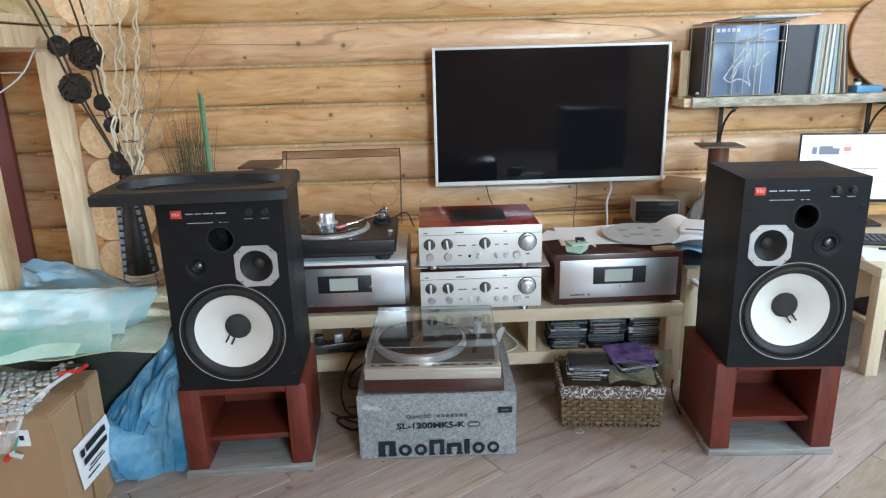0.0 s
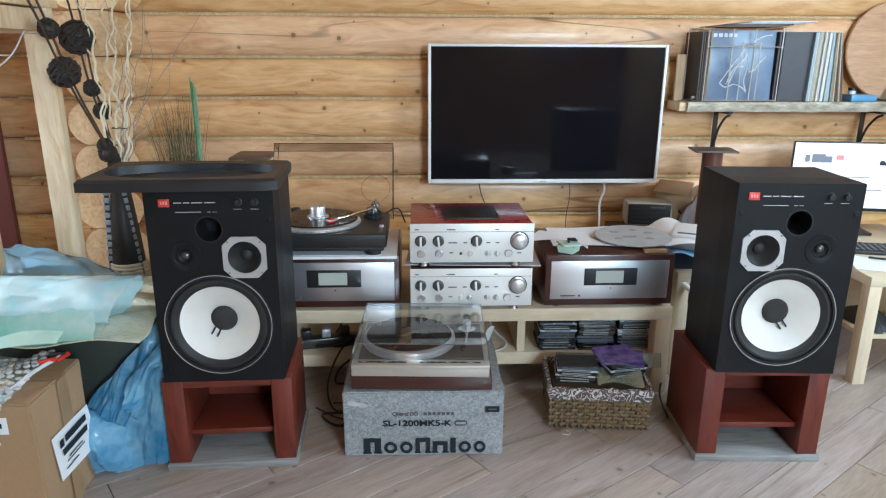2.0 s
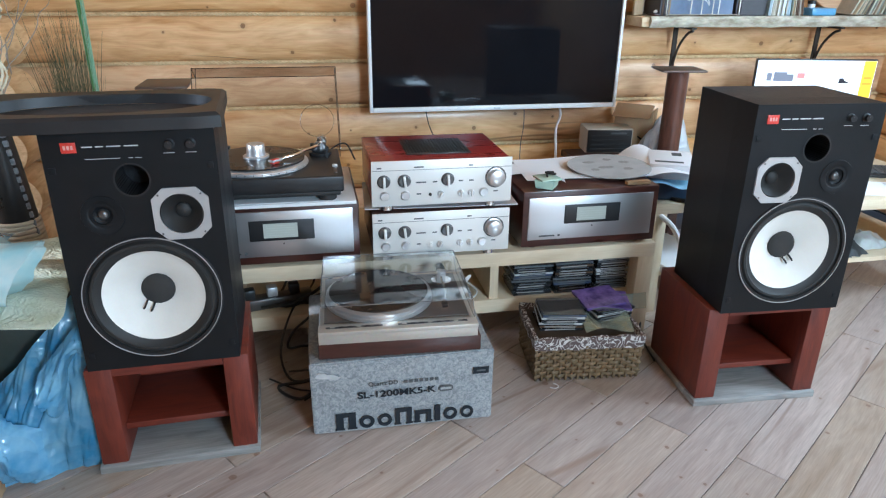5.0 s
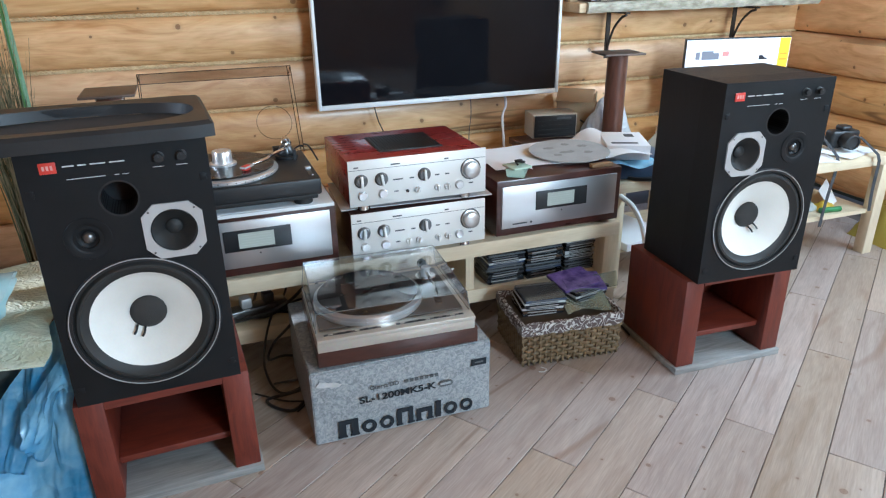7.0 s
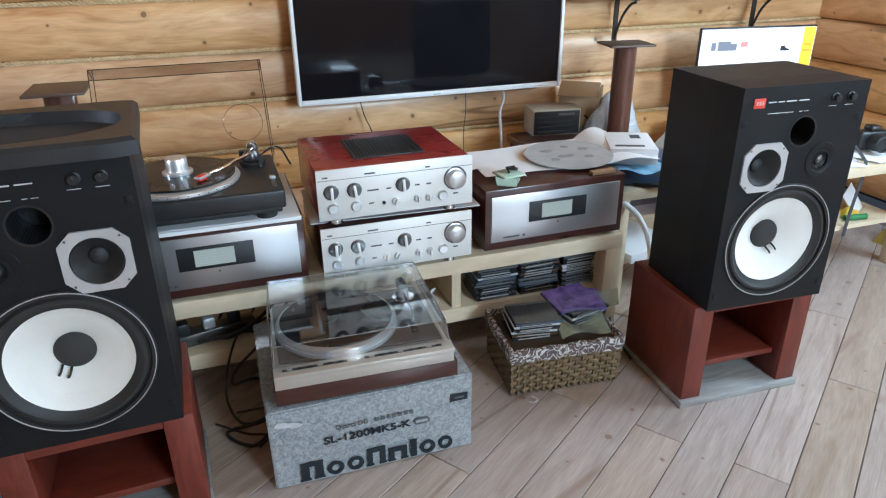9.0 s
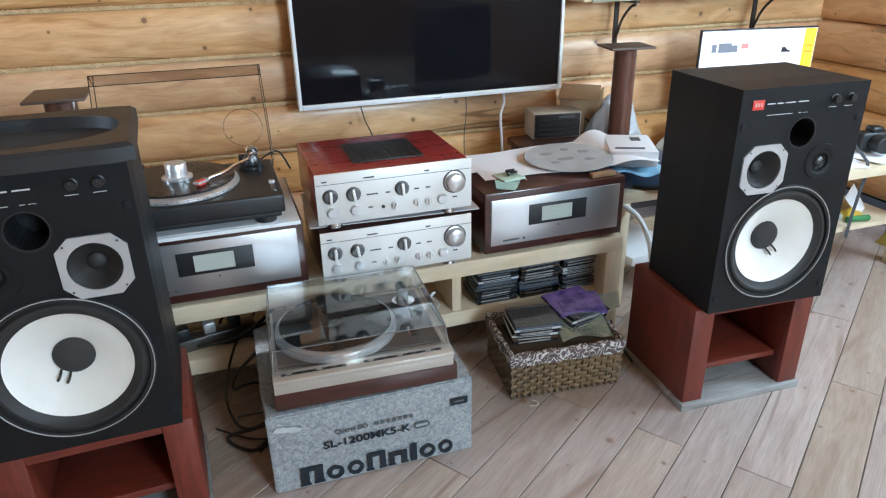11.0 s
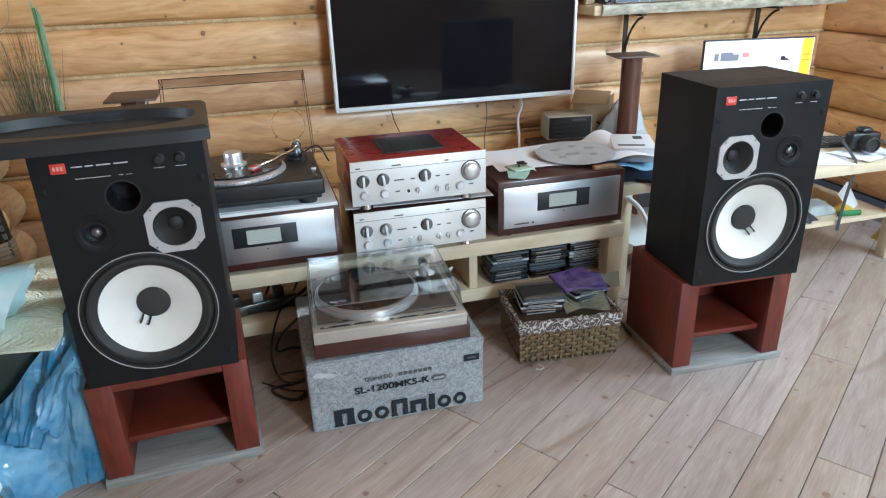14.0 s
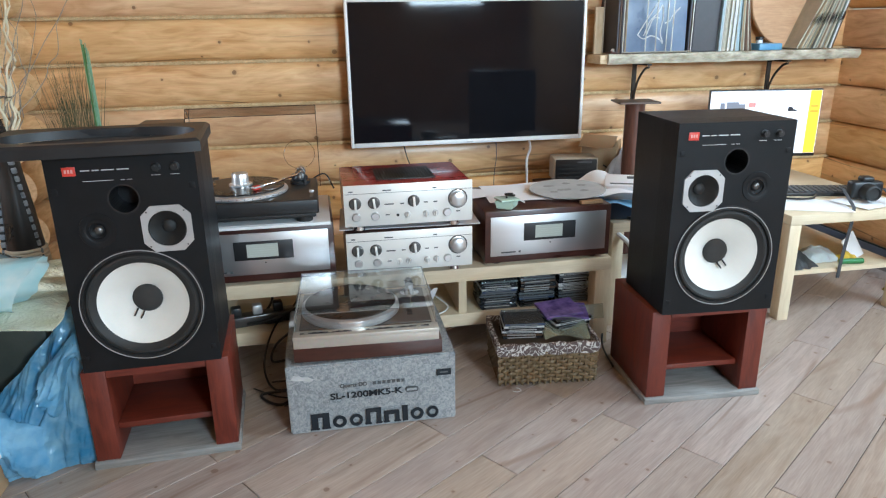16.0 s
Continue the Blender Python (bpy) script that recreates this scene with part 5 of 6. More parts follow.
for i, (dx, dy) in enumerate(((-0.03, -0.01), (0.0, 0.01), (0.012, -0.012), (0.03, 0.004))):
    solid("pebble", lathe([(0, 0), (0.008, 0.003), (0.010, 0.008), (0.006, 0.014), (0, 0.016)], 12), M_WHITE, "small white trinket on the tray", "trinket", pose(1.425 + dx, 3.41 + dy, 1.0718), group="trinkets on the shelf")


# ---- bare speaker pedestals behind the bench ----
def pedestal(m, label, plate_w, plate_d, turn):
    p = thing("pedestal_stand", label, "speaker stand", m, group="pair of pedestals")
    part("base_plate", box(0.24, 0.24, 0.02, (0, 0, 0), 0.003), M_IRON, p)
    part("column", rod(0.045, 0.832, 28, "z", (0, 0, 0.020), edge=0.002), M_COLUMN, p, "reddish brown column")
    part("top_plate", box(plate_w, plate_d, 0.008, (0, 0, 0.853), 0.001, turn=Matrix.Rotation(radians(turn), 4, "Z")), M_PLATE, p, "brown metal top plate")


M_COLUMN = wood("column_wood", (0.055, 0.020, 0.012), (0.125, 0.046, 0.027), axis="z", size=0.3, rough=0.35, coat=0.3, tone=0.08)
M_PLATE = surf("brown_metal_plate", (0.10, 0.07, 0.055), (0.14, 0.10, 0.08), 8, 0.45, metal=0.3, bump=0.1)
pedestal(pose(1.448, 3.235, 0), "brown pedestal with a bare top plate", 0.185, 0.155, -8)
pedestal(pose(-0.585, 3.08, 0), "brown pedestal with a bare top plate, behind the loudspeaker", 0.165, 0.20, 0)


# ---- the low side table behind the bench's end, and what stands on it ----
def small_table(name, label, x0, x1, y0, y1, top, low=None):
    t = thing(name, label, "table", pose(0, 0, 0))
    cx, cy = (x0 + x1) / 2, (y0 + y1) / 2
    part("top", box(x1 - x0, y1 - y0, 0.04, (cx, cy, top - 0.04), 0.0015), M_BIRCH, t)
    for x in (x0 + 0.026, x1 - 0.026):
        for y in (y0 + 0.026, y1 - 0.026):
            part("leg", box(0.05, 0.05, top - 0.04, (x, y, 0), 0.0015), M_BIRCH_Z, t)
    if low:
        part("shelf", box(x1 - x0 - 0.06, y1 - y0 - 0.06, 0.018, (cx, cy, low - 0.018)), M_BIRCH, t)
    return t


small_table("side_table", "low pale birch side table with clutter", 1.13, 1.70, 2.705, 3.12, 0.446, 0.16)
wb = thing("product_box", "white cardboard product box with a dark square print", "box", pose(1.215, 2.80, 0.5405, 0, 0, -24))
part("body", box(0.16, 0.22, 0.055, (0, 0, 0), 0.002), M_PAPER, wb)
part("print", box(0.035, 0.045, 0.001, (0.025, 0.05, 0.0551)), M_INKG, wb)
part("print_bar", box(0.10, 0.02, 0.0008, (-0.01, -0.07, 0.0551)), M_INKG, wb)
solid("blue_case", box(0.25, 0.26, 0.092, (0, 0, 0), 0.01), surf("dark_blue_plastic", (0.03, 0.05, 0.09), (0.05, 0.08, 0.14), 6, 0.35, bump=0.1), "dark blue plastic case on the side table", "case", pose(1.265, 2.86, 0.4475, 0, 0, -8))
solid("blue_sheet", sheet(14, 10, lambda u, v: (-0.10 + 0.2 * u, -0.09 + 0.18 * v, 0.006 + 0.014 * math.sin(7 * u) * math.sin(5 * v + 1) + 0.02 * v), 0.001), surf("bright_blue_film", (0.15, 0.45, 0.78), (0.60, 0.85, 0.94), 9, 0.2, bump=0.3, fine=30), "crumpled glossy blue film sheet", "plastic film", pose(1.185, 2.755, 0.520, 0, 0, -10))
solid("dark_tray", lathe([(0, 0), (0.105, 0), (0.11, 0.004), (0.11, 0.014), (0.10, 0.014), (0.098, 0.006), (0, 0.006)], 40), M_BLACK, "round black tray on the side table", "tray", pose(1.30, 2.79, 0.4475))
solid("dark_stool", box(0.46, 0.34, 0.03, (0, 0, 0), 0.004), M_DARKWOOD, "dark low board carrying the radio", "shelf board", pose(1.27, 3.30, 0.440))
for dx in (-0.2, 0.2):
    solid("stool_leg", box(0.04, 0.30, 0.4385, (0, 0, 0), 0.003), M_DARKWOOD, "dark upright board under the radio's shelf", "support", pose(1.27 + dx, 3.30, 0.0))
radio = thing("radio", "small grey and black radio on the dark board", "radio", pose(1.225, 3.36, 0.471, 0, 0, -9))
part("case", box(0.215, 0.13, 0.112, (0, 0.07, 0), 0.005), surf("grey_beige_plastic", (0.46, 0.40, 0.31), (0.52, 0.46, 0.37), 8, 0.5, bump=0.1), radio)
f = part("front", box(0.200, 0.008, 0.100, (0, 0.002, 0.006), 0.003), M_BLACK, radio)
for i in range(4):
    part("slot", box(0.17, 0.002, 0.007, (0, -0.0025, 0.016 + 0.020 * i)), M_RUBBER, f)
part("dial", box(0.07, 0.002, 0.008, (0.04, -0.003, 0.088)), M_INKG, f)
bb = thing("delivery_box", "open brown cardboard delivery box standing on end", "box", pose(1.385, 3.43, 0.4705, 0, 0, -38))
part("side_panel", box(0.17, 0.006, 0.185, (-0.015, 0, 0), 0.001), M_CARD, bb)
part("flap", box(0.17, 0.10, 0.005, (-0.015, -0.035, 0.178), 0.001, turn=Matrix.Rotation(radians(28), 4, "X")), M_CARD, bb, "bent open flap")
part("side_panel", box(0.006, 0.06, 0.185, (0.073, 0.035, 0), 0.001), M_CARD, bb)
part("side_panel", box(0.006, 0.06, 0.185, (-0.103, 0.035, 0), 0.001), M_CARD, bb)
part("printed_curve", tube(curve_points([(0.01, -0.004, 0.06), (0.04, -0.004, 0.045), (0.07, -0.004, 0.06)], 6), 0.004, 6), M_INKB, bb)
CRUMPLE = clear("crumpled_clear_film", (0.9, 0.92, 0.94), 0.12, 1.0, 1.5, 0.4, (0.75, 0.78, 0.8), 0.8, 18)


def crumple(w, d, h, seed, nx=22, ny=18):
    def fn(u, v):
        p = Vector((u * 3 + seed, v * 3, seed * 0.37))
        dome = math.sin(math.pi * u) ** 0.6 * math.sin(math.pi * v) ** 0.6
        k = noise.noise(p * 1.3) * 0.25 + noise.noise(p * 3.1) * 0.14
        return ((u - 0.5) * w + 0.06 * w * noise.noise(p * 2), (v - 0.5) * d + 0.06 * d * noise.noise(p * 2 + Vector((9, 0, 0))), max(0.001, h * dome * (0.8 + k)))
    return sheet(nx, ny, fn)


solid("clear_bag", crumple(0.22, 0.16, 0.27, 3, 30, 24), crinkled("white_carrier_film", (0.70, 0.74, 0.78), (0.88, 0.90, 0.92), 9, 0.15, 30, 0.012, 0.4), "crumpled clear plastic bag beside the delivery box", "plastic bag", pose(1.50, 3.36, 0.4475))
solid("clear_bag", crumple(0.22, 0.16, 0.16, 5), CRUMPLE, "crumpled clear bag behind the pedestal", "plastic bag", pose(1.62, 3.02, 0.4475), group="")
tb = solid("curved_tube", tube(curve_points([(1.15, 2.72, 0.405), (1.19, 2.66, 0.36), (1.22, 2.62, 0.26), (1.215, 2.60, 0.13), (1.17, 2.60, 0.02)], 8), 0.010, 8), M_WHITE, "curved white cable duct hanging from the table", "cable")
solid("newspaper", box(0.25, 0.30, 0.035, (0, 0, 0), 0.004), M_PAPER, "stack of white papers on the low shelf", "papers", pose(1.29, 2.86, 0.162, 0, 0, 12))


# ---- the desk table with the monitor ----
small_table("desk_table", "low pale birch table used as a desk", 1.845, 2.445, 2.60, 3.44, 0.455, 0.205)


def monitor():
    t = thing("computer_monitor", "thin monitor showing a white web page, on the desk", "monitor", pose(2.1415, 3.27, 0.457, 0, 0, -9.3))
    W, H, z = 0.548, 0.325, 0.105
    part("shell", box(W, 0.02, H, (0, 0.011, z), 0.003), M_BLACK, t)
    sc = part("screen", box(W - 0.008, 0.001, H - 0.022, (0, 0.0, z + 0.016)), glow("page_white", (0.93, 0.96, 1.0), 1.15), t, "lit white web page")
    part("side_column", box(0.055, 0.0008, H - 0.024, (W / 2 - 0.034, -0.0010, z + 0.017)), glow("page_yellow", (1.0, 0.72, 0.05), 1.0), sc, "yellow page column")
    for x, zz, w_, h_, m_ in ((-0.21, 0.250, 0.022, 0.034, 0), (-0.16, 0.248, 0.060, 0.040, 0), (-0.115, 0.248, 0.03, 0.03, 0), (-0.066, 0.262, 0.034, 0.022, 1), (W / 2 - 0.034, 0.26, 0.035, 0.008, 2), (W / 2 - 0.034, 0.235, 0.04, 0.008, 2)):
        part("picture", box(w_, 0.0006, h_, (x, -0.0012 if m_ < 2 else -0.0018, z + zz - 0.02)), (glow("page_dark", (0.30, 0.32, 0.37), 0.7), glow("page_red", (0.85, 0.36, 0.32), 0.85), glow("page_gold", (0.9, 0.55, 0.05), 0.8))[m_], sc)
    shoe = plate([(0.11, 0.325), (0.155, 0.325), (0.155, 0.331), (0.138, 0.336), (0.128, 0.348), (0.120, 0.346), (0.113, 0.348)], [], 0.0006, -0.0016, "shoe")
    part("picture", shoe, glow("page_shoe", (0.06, 0.06, 0.07), 0.5), sc, "dark shoe picture")
    for i in range(4):
        part("text_bar", box(0.12 - 0.02 * (i % 2), 0.0006, 0.004, (-0.12 + 0.07 * i, -0.0012, z + 0.10 + 0.03 * (i % 3))), glow("page_text", (0.3, 0.32, 0.34), 0.6), sc)
    part("neck", box(0.05, 0.03, 0.14, (0, 0.03, 0.01), 0.004), M_BLACK, t)
    part("foot", box(0.22, 0.17, 0.012, (0, 0.03, 0), 0.005), M_BLACK, t)


monitor()
M_KEY = surf("key_caps", (0.05, 0.052, 0.056), (0.075, 0.078, 0.082), 20, 0.5, bump=0.05)
kb = thing("keyboard", "black computer keyboard on the desk", "keyboard", pose(2.17, 2.935, 0.4565, 2, 0, -14))
part("body", box(0.43, 0.135, 0.016, (0, 0, 0), 0.004), M_BLACK, kb)
for r_ in range(5):
    for c_ in range(17):
        part("key", box(0.019, 0.019, 0.006, (-0.194 + c_ * 0.0243, -0.048 + r_ * 0.0235, 0.0155), 0.0015, 1), M_KEY, kb)
solid("paper_sheet", sheet(12, 10, lambda u, v: (-0.15 + 0.3 * u, -0.10 + 0.2 * v, 0.002 + 0.006 * noise.noise(Vector((u * 4, v * 4, 1))) ** 2), 0.0012), M_PAPER, "loose white papers on the desk's edge", "papers", pose(2.02, 2.735, 0.4568, 0, 0, -22))
solid("paper_sheet", sheet(12, 10, lambda u, v: (-0.12 + 0.24 * u, -0.09 + 0.18 * v, 0.006 + 0.008 * noise.noise(Vector((u * 4, v * 4, 7))) ** 2), 0.0012), M_PAPER, "white papers under the camera", "papers", pose(2.28, 2.715, 0.4568, 0, 0, 16))
solid("cable_loop", tube(curve_points([(1.98, 2.83, 0.466), (2.03, 2.80, 0.468), (2.10, 2.81, 0.466), (2.15, 2.85, 0.467), (2.20, 2.83, 0.466)], 8), 0.005, 6), M_BLACK, "black cable lying on the desk", "cable")
M_STRAP = surf("strap_web", (0.035, 0.035, 0.04), (0.06, 0.06, 0.065), 30, 0.8, bump=0.3)
cm = thing("camera", "black camera with a hanging neck strap", "camera", pose(2.285, 2.74, 0.472, 0, 0, -12))
part("body", box(0.13, 0.055, 0.075, (0, 0, 0), 0.012, 3), M_BLACK, cm)
part("prism", box(0.05, 0.05, 0.025, (0, 0, 0.070), 0.01, 3), M_BLACK, cm)
part("lens", lathe([(0, 0), (0.032, 0), (0.034, 0.02), (0.032, 0.055), (0.026, 0.058), (0.024, 0.05), (0, 0.048)], 28, "y", (-0.005, -0.026, 0.036)), M_RUBBER, cm)
part("screen_panel", box(0.07, 0.002, 0.045, (-0.01, 0.028, 0.012)), M_SCREEN, cm)
for dx, low in ((-0.115, 0.30), (0.055, 0.24)):
    part("strap", sheet(2, 20, lambda u, v: (dx + 0.014 * u - 0.03 * v * (1 if dx < 0 else -0.6), -0.03 - 0.125 * min(1, v * 3) - 0.004 * math.sin(6 * v), 0.055 * (1 - min(1, v * 3)) - 0.008 - low * max(0, v - 0.3) / 0.7), 0.0018), M_STRAP, cm, "dark woven strap")
solid("pouch", crumple(0.17, 0.13, 0.065, 12), surf("grey_pouch", (0.33, 0.35, 0.34), (0.48, 0.50, 0.48), 8, 0.4, bump=0.3, fine=40), "pale grey plastic pouch on the lower shelf", "pouch", pose(2.12, 2.76, 0.206))
solid("shoe", crumple(0.13, 0.24, 0.08, 14), M_RUBBER, "dark soft shoe on the lower shelf", "shoe", pose(1.965, 2.76, 0.206, 0, 0, 12))
solid("paper_bundle", sheet(8, 8, lambda u, v: (0.12 * u - 0.06, 0.10 * v * 0.6, 0.004 + 0.095 * v * (0.7 + 0.3 * u)), 0.002), M_PAPER, "folded white paper leaning on the lower shelf", "paper", pose(2.30, 2.72, 0.206, 0, 0, 30))
solid("yellow_packet", crumple(0.10, 0.08, 0.04, 16), surf("yellow_plastic", (0.55, 0.36, 0.03), (0.70, 0.48, 0.06), 8, 0.35, bump=0.2), "small yellow packet on the lower shelf", "packet", pose(2.225, 2.705, 0.206))
solid("green_rod", rod(0.012, 0.10, 16, "x", (0, 0, 0.012)), surf("green_plastic_rod", (0.03, 0.16, 0.05), (0.05, 0.22, 0.07), 8, 0.4), "small green plastic rod on the lower shelf", "rod", pose(2.16, 2.665, 0.206, 0, 0, -8))
ybag = thing("shopping_bag", "translucent yellow plastic bag standing on the floor", "bag", pose(2.625, 2.66, 0.0))
M_YBAG = clear("yellow_film", (0.95, 0.85, 0.40), 0.2, 1.0, 1.45, 0.55, (0.72, 0.58, 0.12), 0.6, 20)
part("sack", crumple(0.18, 0.30, 0.27, 21), M_YBAG, ybag)
part("handle", tube(curve_points([(-0.07, -0.05, 0.19), (-0.06, -0.06, 0.27), (0.0, -0.06, 0.31), (0.05, -0.05, 0.26), (0.06, -0.04, 0.19)], 7), 0.009, 6), M_YBAG, ybag)

# ---- cables under and behind the bench ----
for i, (pts, r, m_, lab) in enumerate((
        ([(1.02, 3.49, 0.68), (1.035, 3.50, 0.62), (1.015, 3.49, 0.56), (1.01, 3.46, 0.46), (1.02, 3.40, 0.02)], 0.006, M_WHITE, "white cable hanging from the television"),
        ([(0.40, 3.505, 0.69), (0.42, 3.512, 0.60), (0.46, 3.50, 0.45), (0.46, 3.45, 0.02)], 0.0025, M_BLACK, "thin black cable hanging down the wall"),
        ([(0.86, 3.51, 0.69), (0.865, 3.512, 0.58), (0.85, 3.50, 0.44), (0.85, 3.45, 0.02)], 0.002, M_INKG, "thin grey cable hanging down the wall"),
        ([(-0.30, 3.0, 0.30), (-0.22, 2.86, 0.20), (-0.24, 2.72, 0.165), (-0.12, 2.66, 0.162), (-0.05, 2.52, 0.10), (-0.12, 2.45, 0.012), (-0.25, 2.42, 0.007), (-0.18, 2.34, 0.007), (-0.10, 2.44, 0.008)], 0.005, M_BLACK, "black power cable looping to the floor"),
        ([(-0.15, 2.95, 0.27), (-0.12, 2.80, 0.20), (-0.20, 2.62, 0.17), (-0.24, 2.50, 0.08), (-0.20, 2.44, 0.008), (-0.08, 2.50, 0.007), (-0.05, 2.62, 0.007)], 0.004, M_BLACK, "black cable looping to the floor"),
        ([(-0.35, 2.80, 0.162), (-0.22, 2.66, 0.167), (-0.08, 2.75, 0.165), (0.05, 2.68, 0.163), (0.15, 2.85, 0.163)], 0.0045, M_BLACK, "black cable lying on the bench shelf"),
        ([(-0.28, 2.47, 0.006), (-0.20, 2.40, 0.006), (-0.14, 2.37, 0.006), (-0.17, 2.33, 0.006)], 0.003, M_BLACK, "thin black cable on the floor"),
        ([(0.42, 3.0, 0.30), (0.40, 2.80, 0.20), (0.45, 2.66, 0.168), (0.35, 2.60, 0.162), (0.22, 2.66, 0.162)], 0.003, M_WHITE, "thin pale cable on the bench shelf"),
        ([(-0.02, 2.98, 0.30), (0.02, 2.84, 0.24), (-0.06, 2.70, 0.19), (-0.14, 2.58, 0.165), (-0.20, 2.56, 0.12), (-0.22, 2.60, 0.04), (-0.16, 2.66, 0.008), (-0.05, 2.60, 0.008)], 0.0045, M_BLACK, "black cable sagging below the bench top"),
        ([(0.06, 2.98, 0.31), (0.0, 2.80, 0.27), (-0.10, 2.66, 0.23), (-0.20, 2.62, 0.20), (-0.30, 2.66, 0.17)], 0.0055, M_BLACK, "thick black cable under the bench top"),
        ([(0.10, 2.96, 0.30), (0.08, 2.74, 0.22), (0.0, 2.60, 0.18), (-0.04, 2.54, 0.12), (-0.10, 2.50, 0.02), (-0.22, 2.50, 0.008)], 0.0035, M_INKG, "grey cable hanging over the bench shelf"),
        ([(1.005, 2.36, 0.006), (1.03, 2.52, 0.02), (1.08, 2.62, 0.08), (1.09, 2.70, 0.16)], 0.004, M_BLACK, "black cable beside the bench"),
        ([(0.05, 2.93, 0.60), (0.02, 2.97, 0.65), (-0.03, 2.98, 0.63), (-0.06, 2.95, 0.60)], 0.003, M_BLACK, "black signal cable behind the amplifiers"))):
    solid("cable", tube(curve_points(pts, 8), r, 6), m_, lab, "cable", group="cables round the bench")
strip = thing("power_strip", "dark grey power strip on the bench shelf", "power strip", pose(-0.26, 2.70, 0.156, 0, 0, 12))
part("body", box(0.26, 0.055, 0.04, (0, 0, 0), 0.006), M_FRAMEDARK, strip)
for i in range(3):
    part("plug", box(0.035, 0.038, 0.035, (-0.08 + 0.075 * i, 0, 0.0395), 0.005), M_FRAMEGREY if i % 2 else M_BLACK, strip)
for i in range(4):
    solid("plug_tip", rod(0.006, 0.028, 14, "y", (0, 0, 0)), M_CHROME, "bright metal plug behind the amplifier", "plug", pose(0.185 + 0.022 * i, 2.930, 0.655, -30, 0, 8), group="plugs behind the amplifier")


# ---- small odds and ends ----
solid("plastic_sheet", sheet(4, 4, lambda u, v: (0.09 * u, 0.02 * v, 0.050 * v + 0.006 * u), 0.001), clear("dull_plastic_sheet", (0.86, 0.88, 0.84), 0.5, 0.35, 1.4, 0.12, (0.45, 0.48, 0.42)), "clear plastic sheet leaning on the basket's rim", "plastic sheet", pose(0.905, 2.45, 0.160, 0, 0, -6))
solid("card_strip", box(0.085, 0.022, 0.012, (0, 0, 0), 0.001), M_CARD, "short cardboard strip on the power amplifier", "cardboard", pose(0.985, 2.592, 0.5652, 0, 0, 2))
solid("thread", tube(curve_points([(0.60, 2.27, 0.002), (0.615, 2.262, 0.003), (0.628, 2.268, 0.004), (0.625, 2.282, 0.003), (0.618, 2.29, 0.002)], 6), 0.0018, 5), M_INKW, "pale curl of thread on the floor", "thread")
solid("loose_wire", tube(curve_points([(-1.13, 2.66, 1.39), (-1.20, 2.64, 1.36), (-1.26, 2.63, 1.27), (-1.34, 2.63, 1.21), (-1.46, 2.64, 1.16)], 8), 0.0028, 6), M_INKW, "thin pale wire hanging from the rack", "wire")

# ---- the timber rack ----
rack = thing("timber_rack", "rough pine timber rack with posts and a top beam", "rack", pose(0, 0, 0))
part("post", box(0.082, 0.045, 1.334, (-1.212, 2.722, 0), 0.003), M_TIMBER, rack)
part("post", box(0.06, 0.088, 1.334, (-1.262, 2.30, 0), 0.003), M_TIMBER, rack)
part("post", box(0.088, 0.088, 1.334, (-2.30, 2.744, 0), 0.003), M_TIMBER, rack)
part("beam", box(1.25, 0.045, 0.085, (-1.79, 2.722, 1.335), 0.003), M_TIMBER_X, rack)
part("top_board", box(1.25, 0.55, 0.026, (-1.79, 2.51, 1.4205), 0.002), M_TIMBER_X, rack)
part("side_rail", box(0.05, 0.36, 0.07, (-1.215, 2.52, 1.345), 0.003), M_TIMBER, rack)
solid("insulation_bag", crumple(0.9, 0.40, 0.22, 31, 34, 20), surf("yellowish_film", (0.52, 0.42, 0.20), (0.74, 0.62, 0.36), 12, 0.3, bump=0.6, fine=60), "yellowish plastic-wrapped bundle on the rack", "bundle", pose(-1.64, 2.60, 1.4475))
solid("red_board", box(0.30, 0.03, 1.75, (0, 0, 0), 0.003), surf("dark_red_paint", (0.10, 0.025, 0.018), (0.15, 0.04, 0.03), 5, 0.5, bump=0.2), "dark red painted board standing against the wall", "board", pose(-1.975, 3.44, 0))
for i in range(2):
    solid("wood_offcut", box(0.14, 0.02, 0.012, (0, 0, 0), 0.002), M_TIMBER_X, "pale wooden offcut on the rack rail", "offcut", pose(-1.50 - 0.02 * i, 2.60, 0.80 + 0.022 * i, 0, -8, 20 + 18 * i), group="offcuts")
part("cross_rail", box(0.80, 0.045, 0.06, (-1.90, 2.60, 0.738), 0.003), M_TIMBER_X, rack)


# ---- the tall vase with its branches ----
def vase():
    v = thing("floor_vase", "tall dark-necked vase with a pale cane-wrapped foot", "vase", pose(-1.081, 2.90, 0))
    prof = []
    for i in range(30):
        z = 0.004 + i * 0.0150
        r = 0.088 - 0.020 * (z / 0.45) ** 2
        prof += [(r - 0.003, z), (r + 0.001, z + 0.004), (r + 0.001, z + 0.011), (r - 0.003, z + 0.015)]
    part("cane_foot", lathe([(0, 0.003)] + prof, 40), surf("pale_cane", (0.50, 0.42, 0.30), (0.66, 0.58, 0.44), 18, 0.7, bump=0.5, fine=90, stretch=(1, 1, 6)), v, "pale wrapped cane foot", smooth=50)
    part("neck", lathe([(0.062, 0.45), (0.063, 0.46), (0.052, 0.60), (0.040, 0.72), (0.034, 0.80), (0.038, 0.84), (0.034, 0.842), (0.030, 0.80), (0.02, 0.5)], 40), surf("dark_glazed_clay", (0.016, 0.014, 0.013), (0.035, 0.03, 0.027), 6, 0.3, bump=0.15), v, "dark glazed neck", smooth=60)


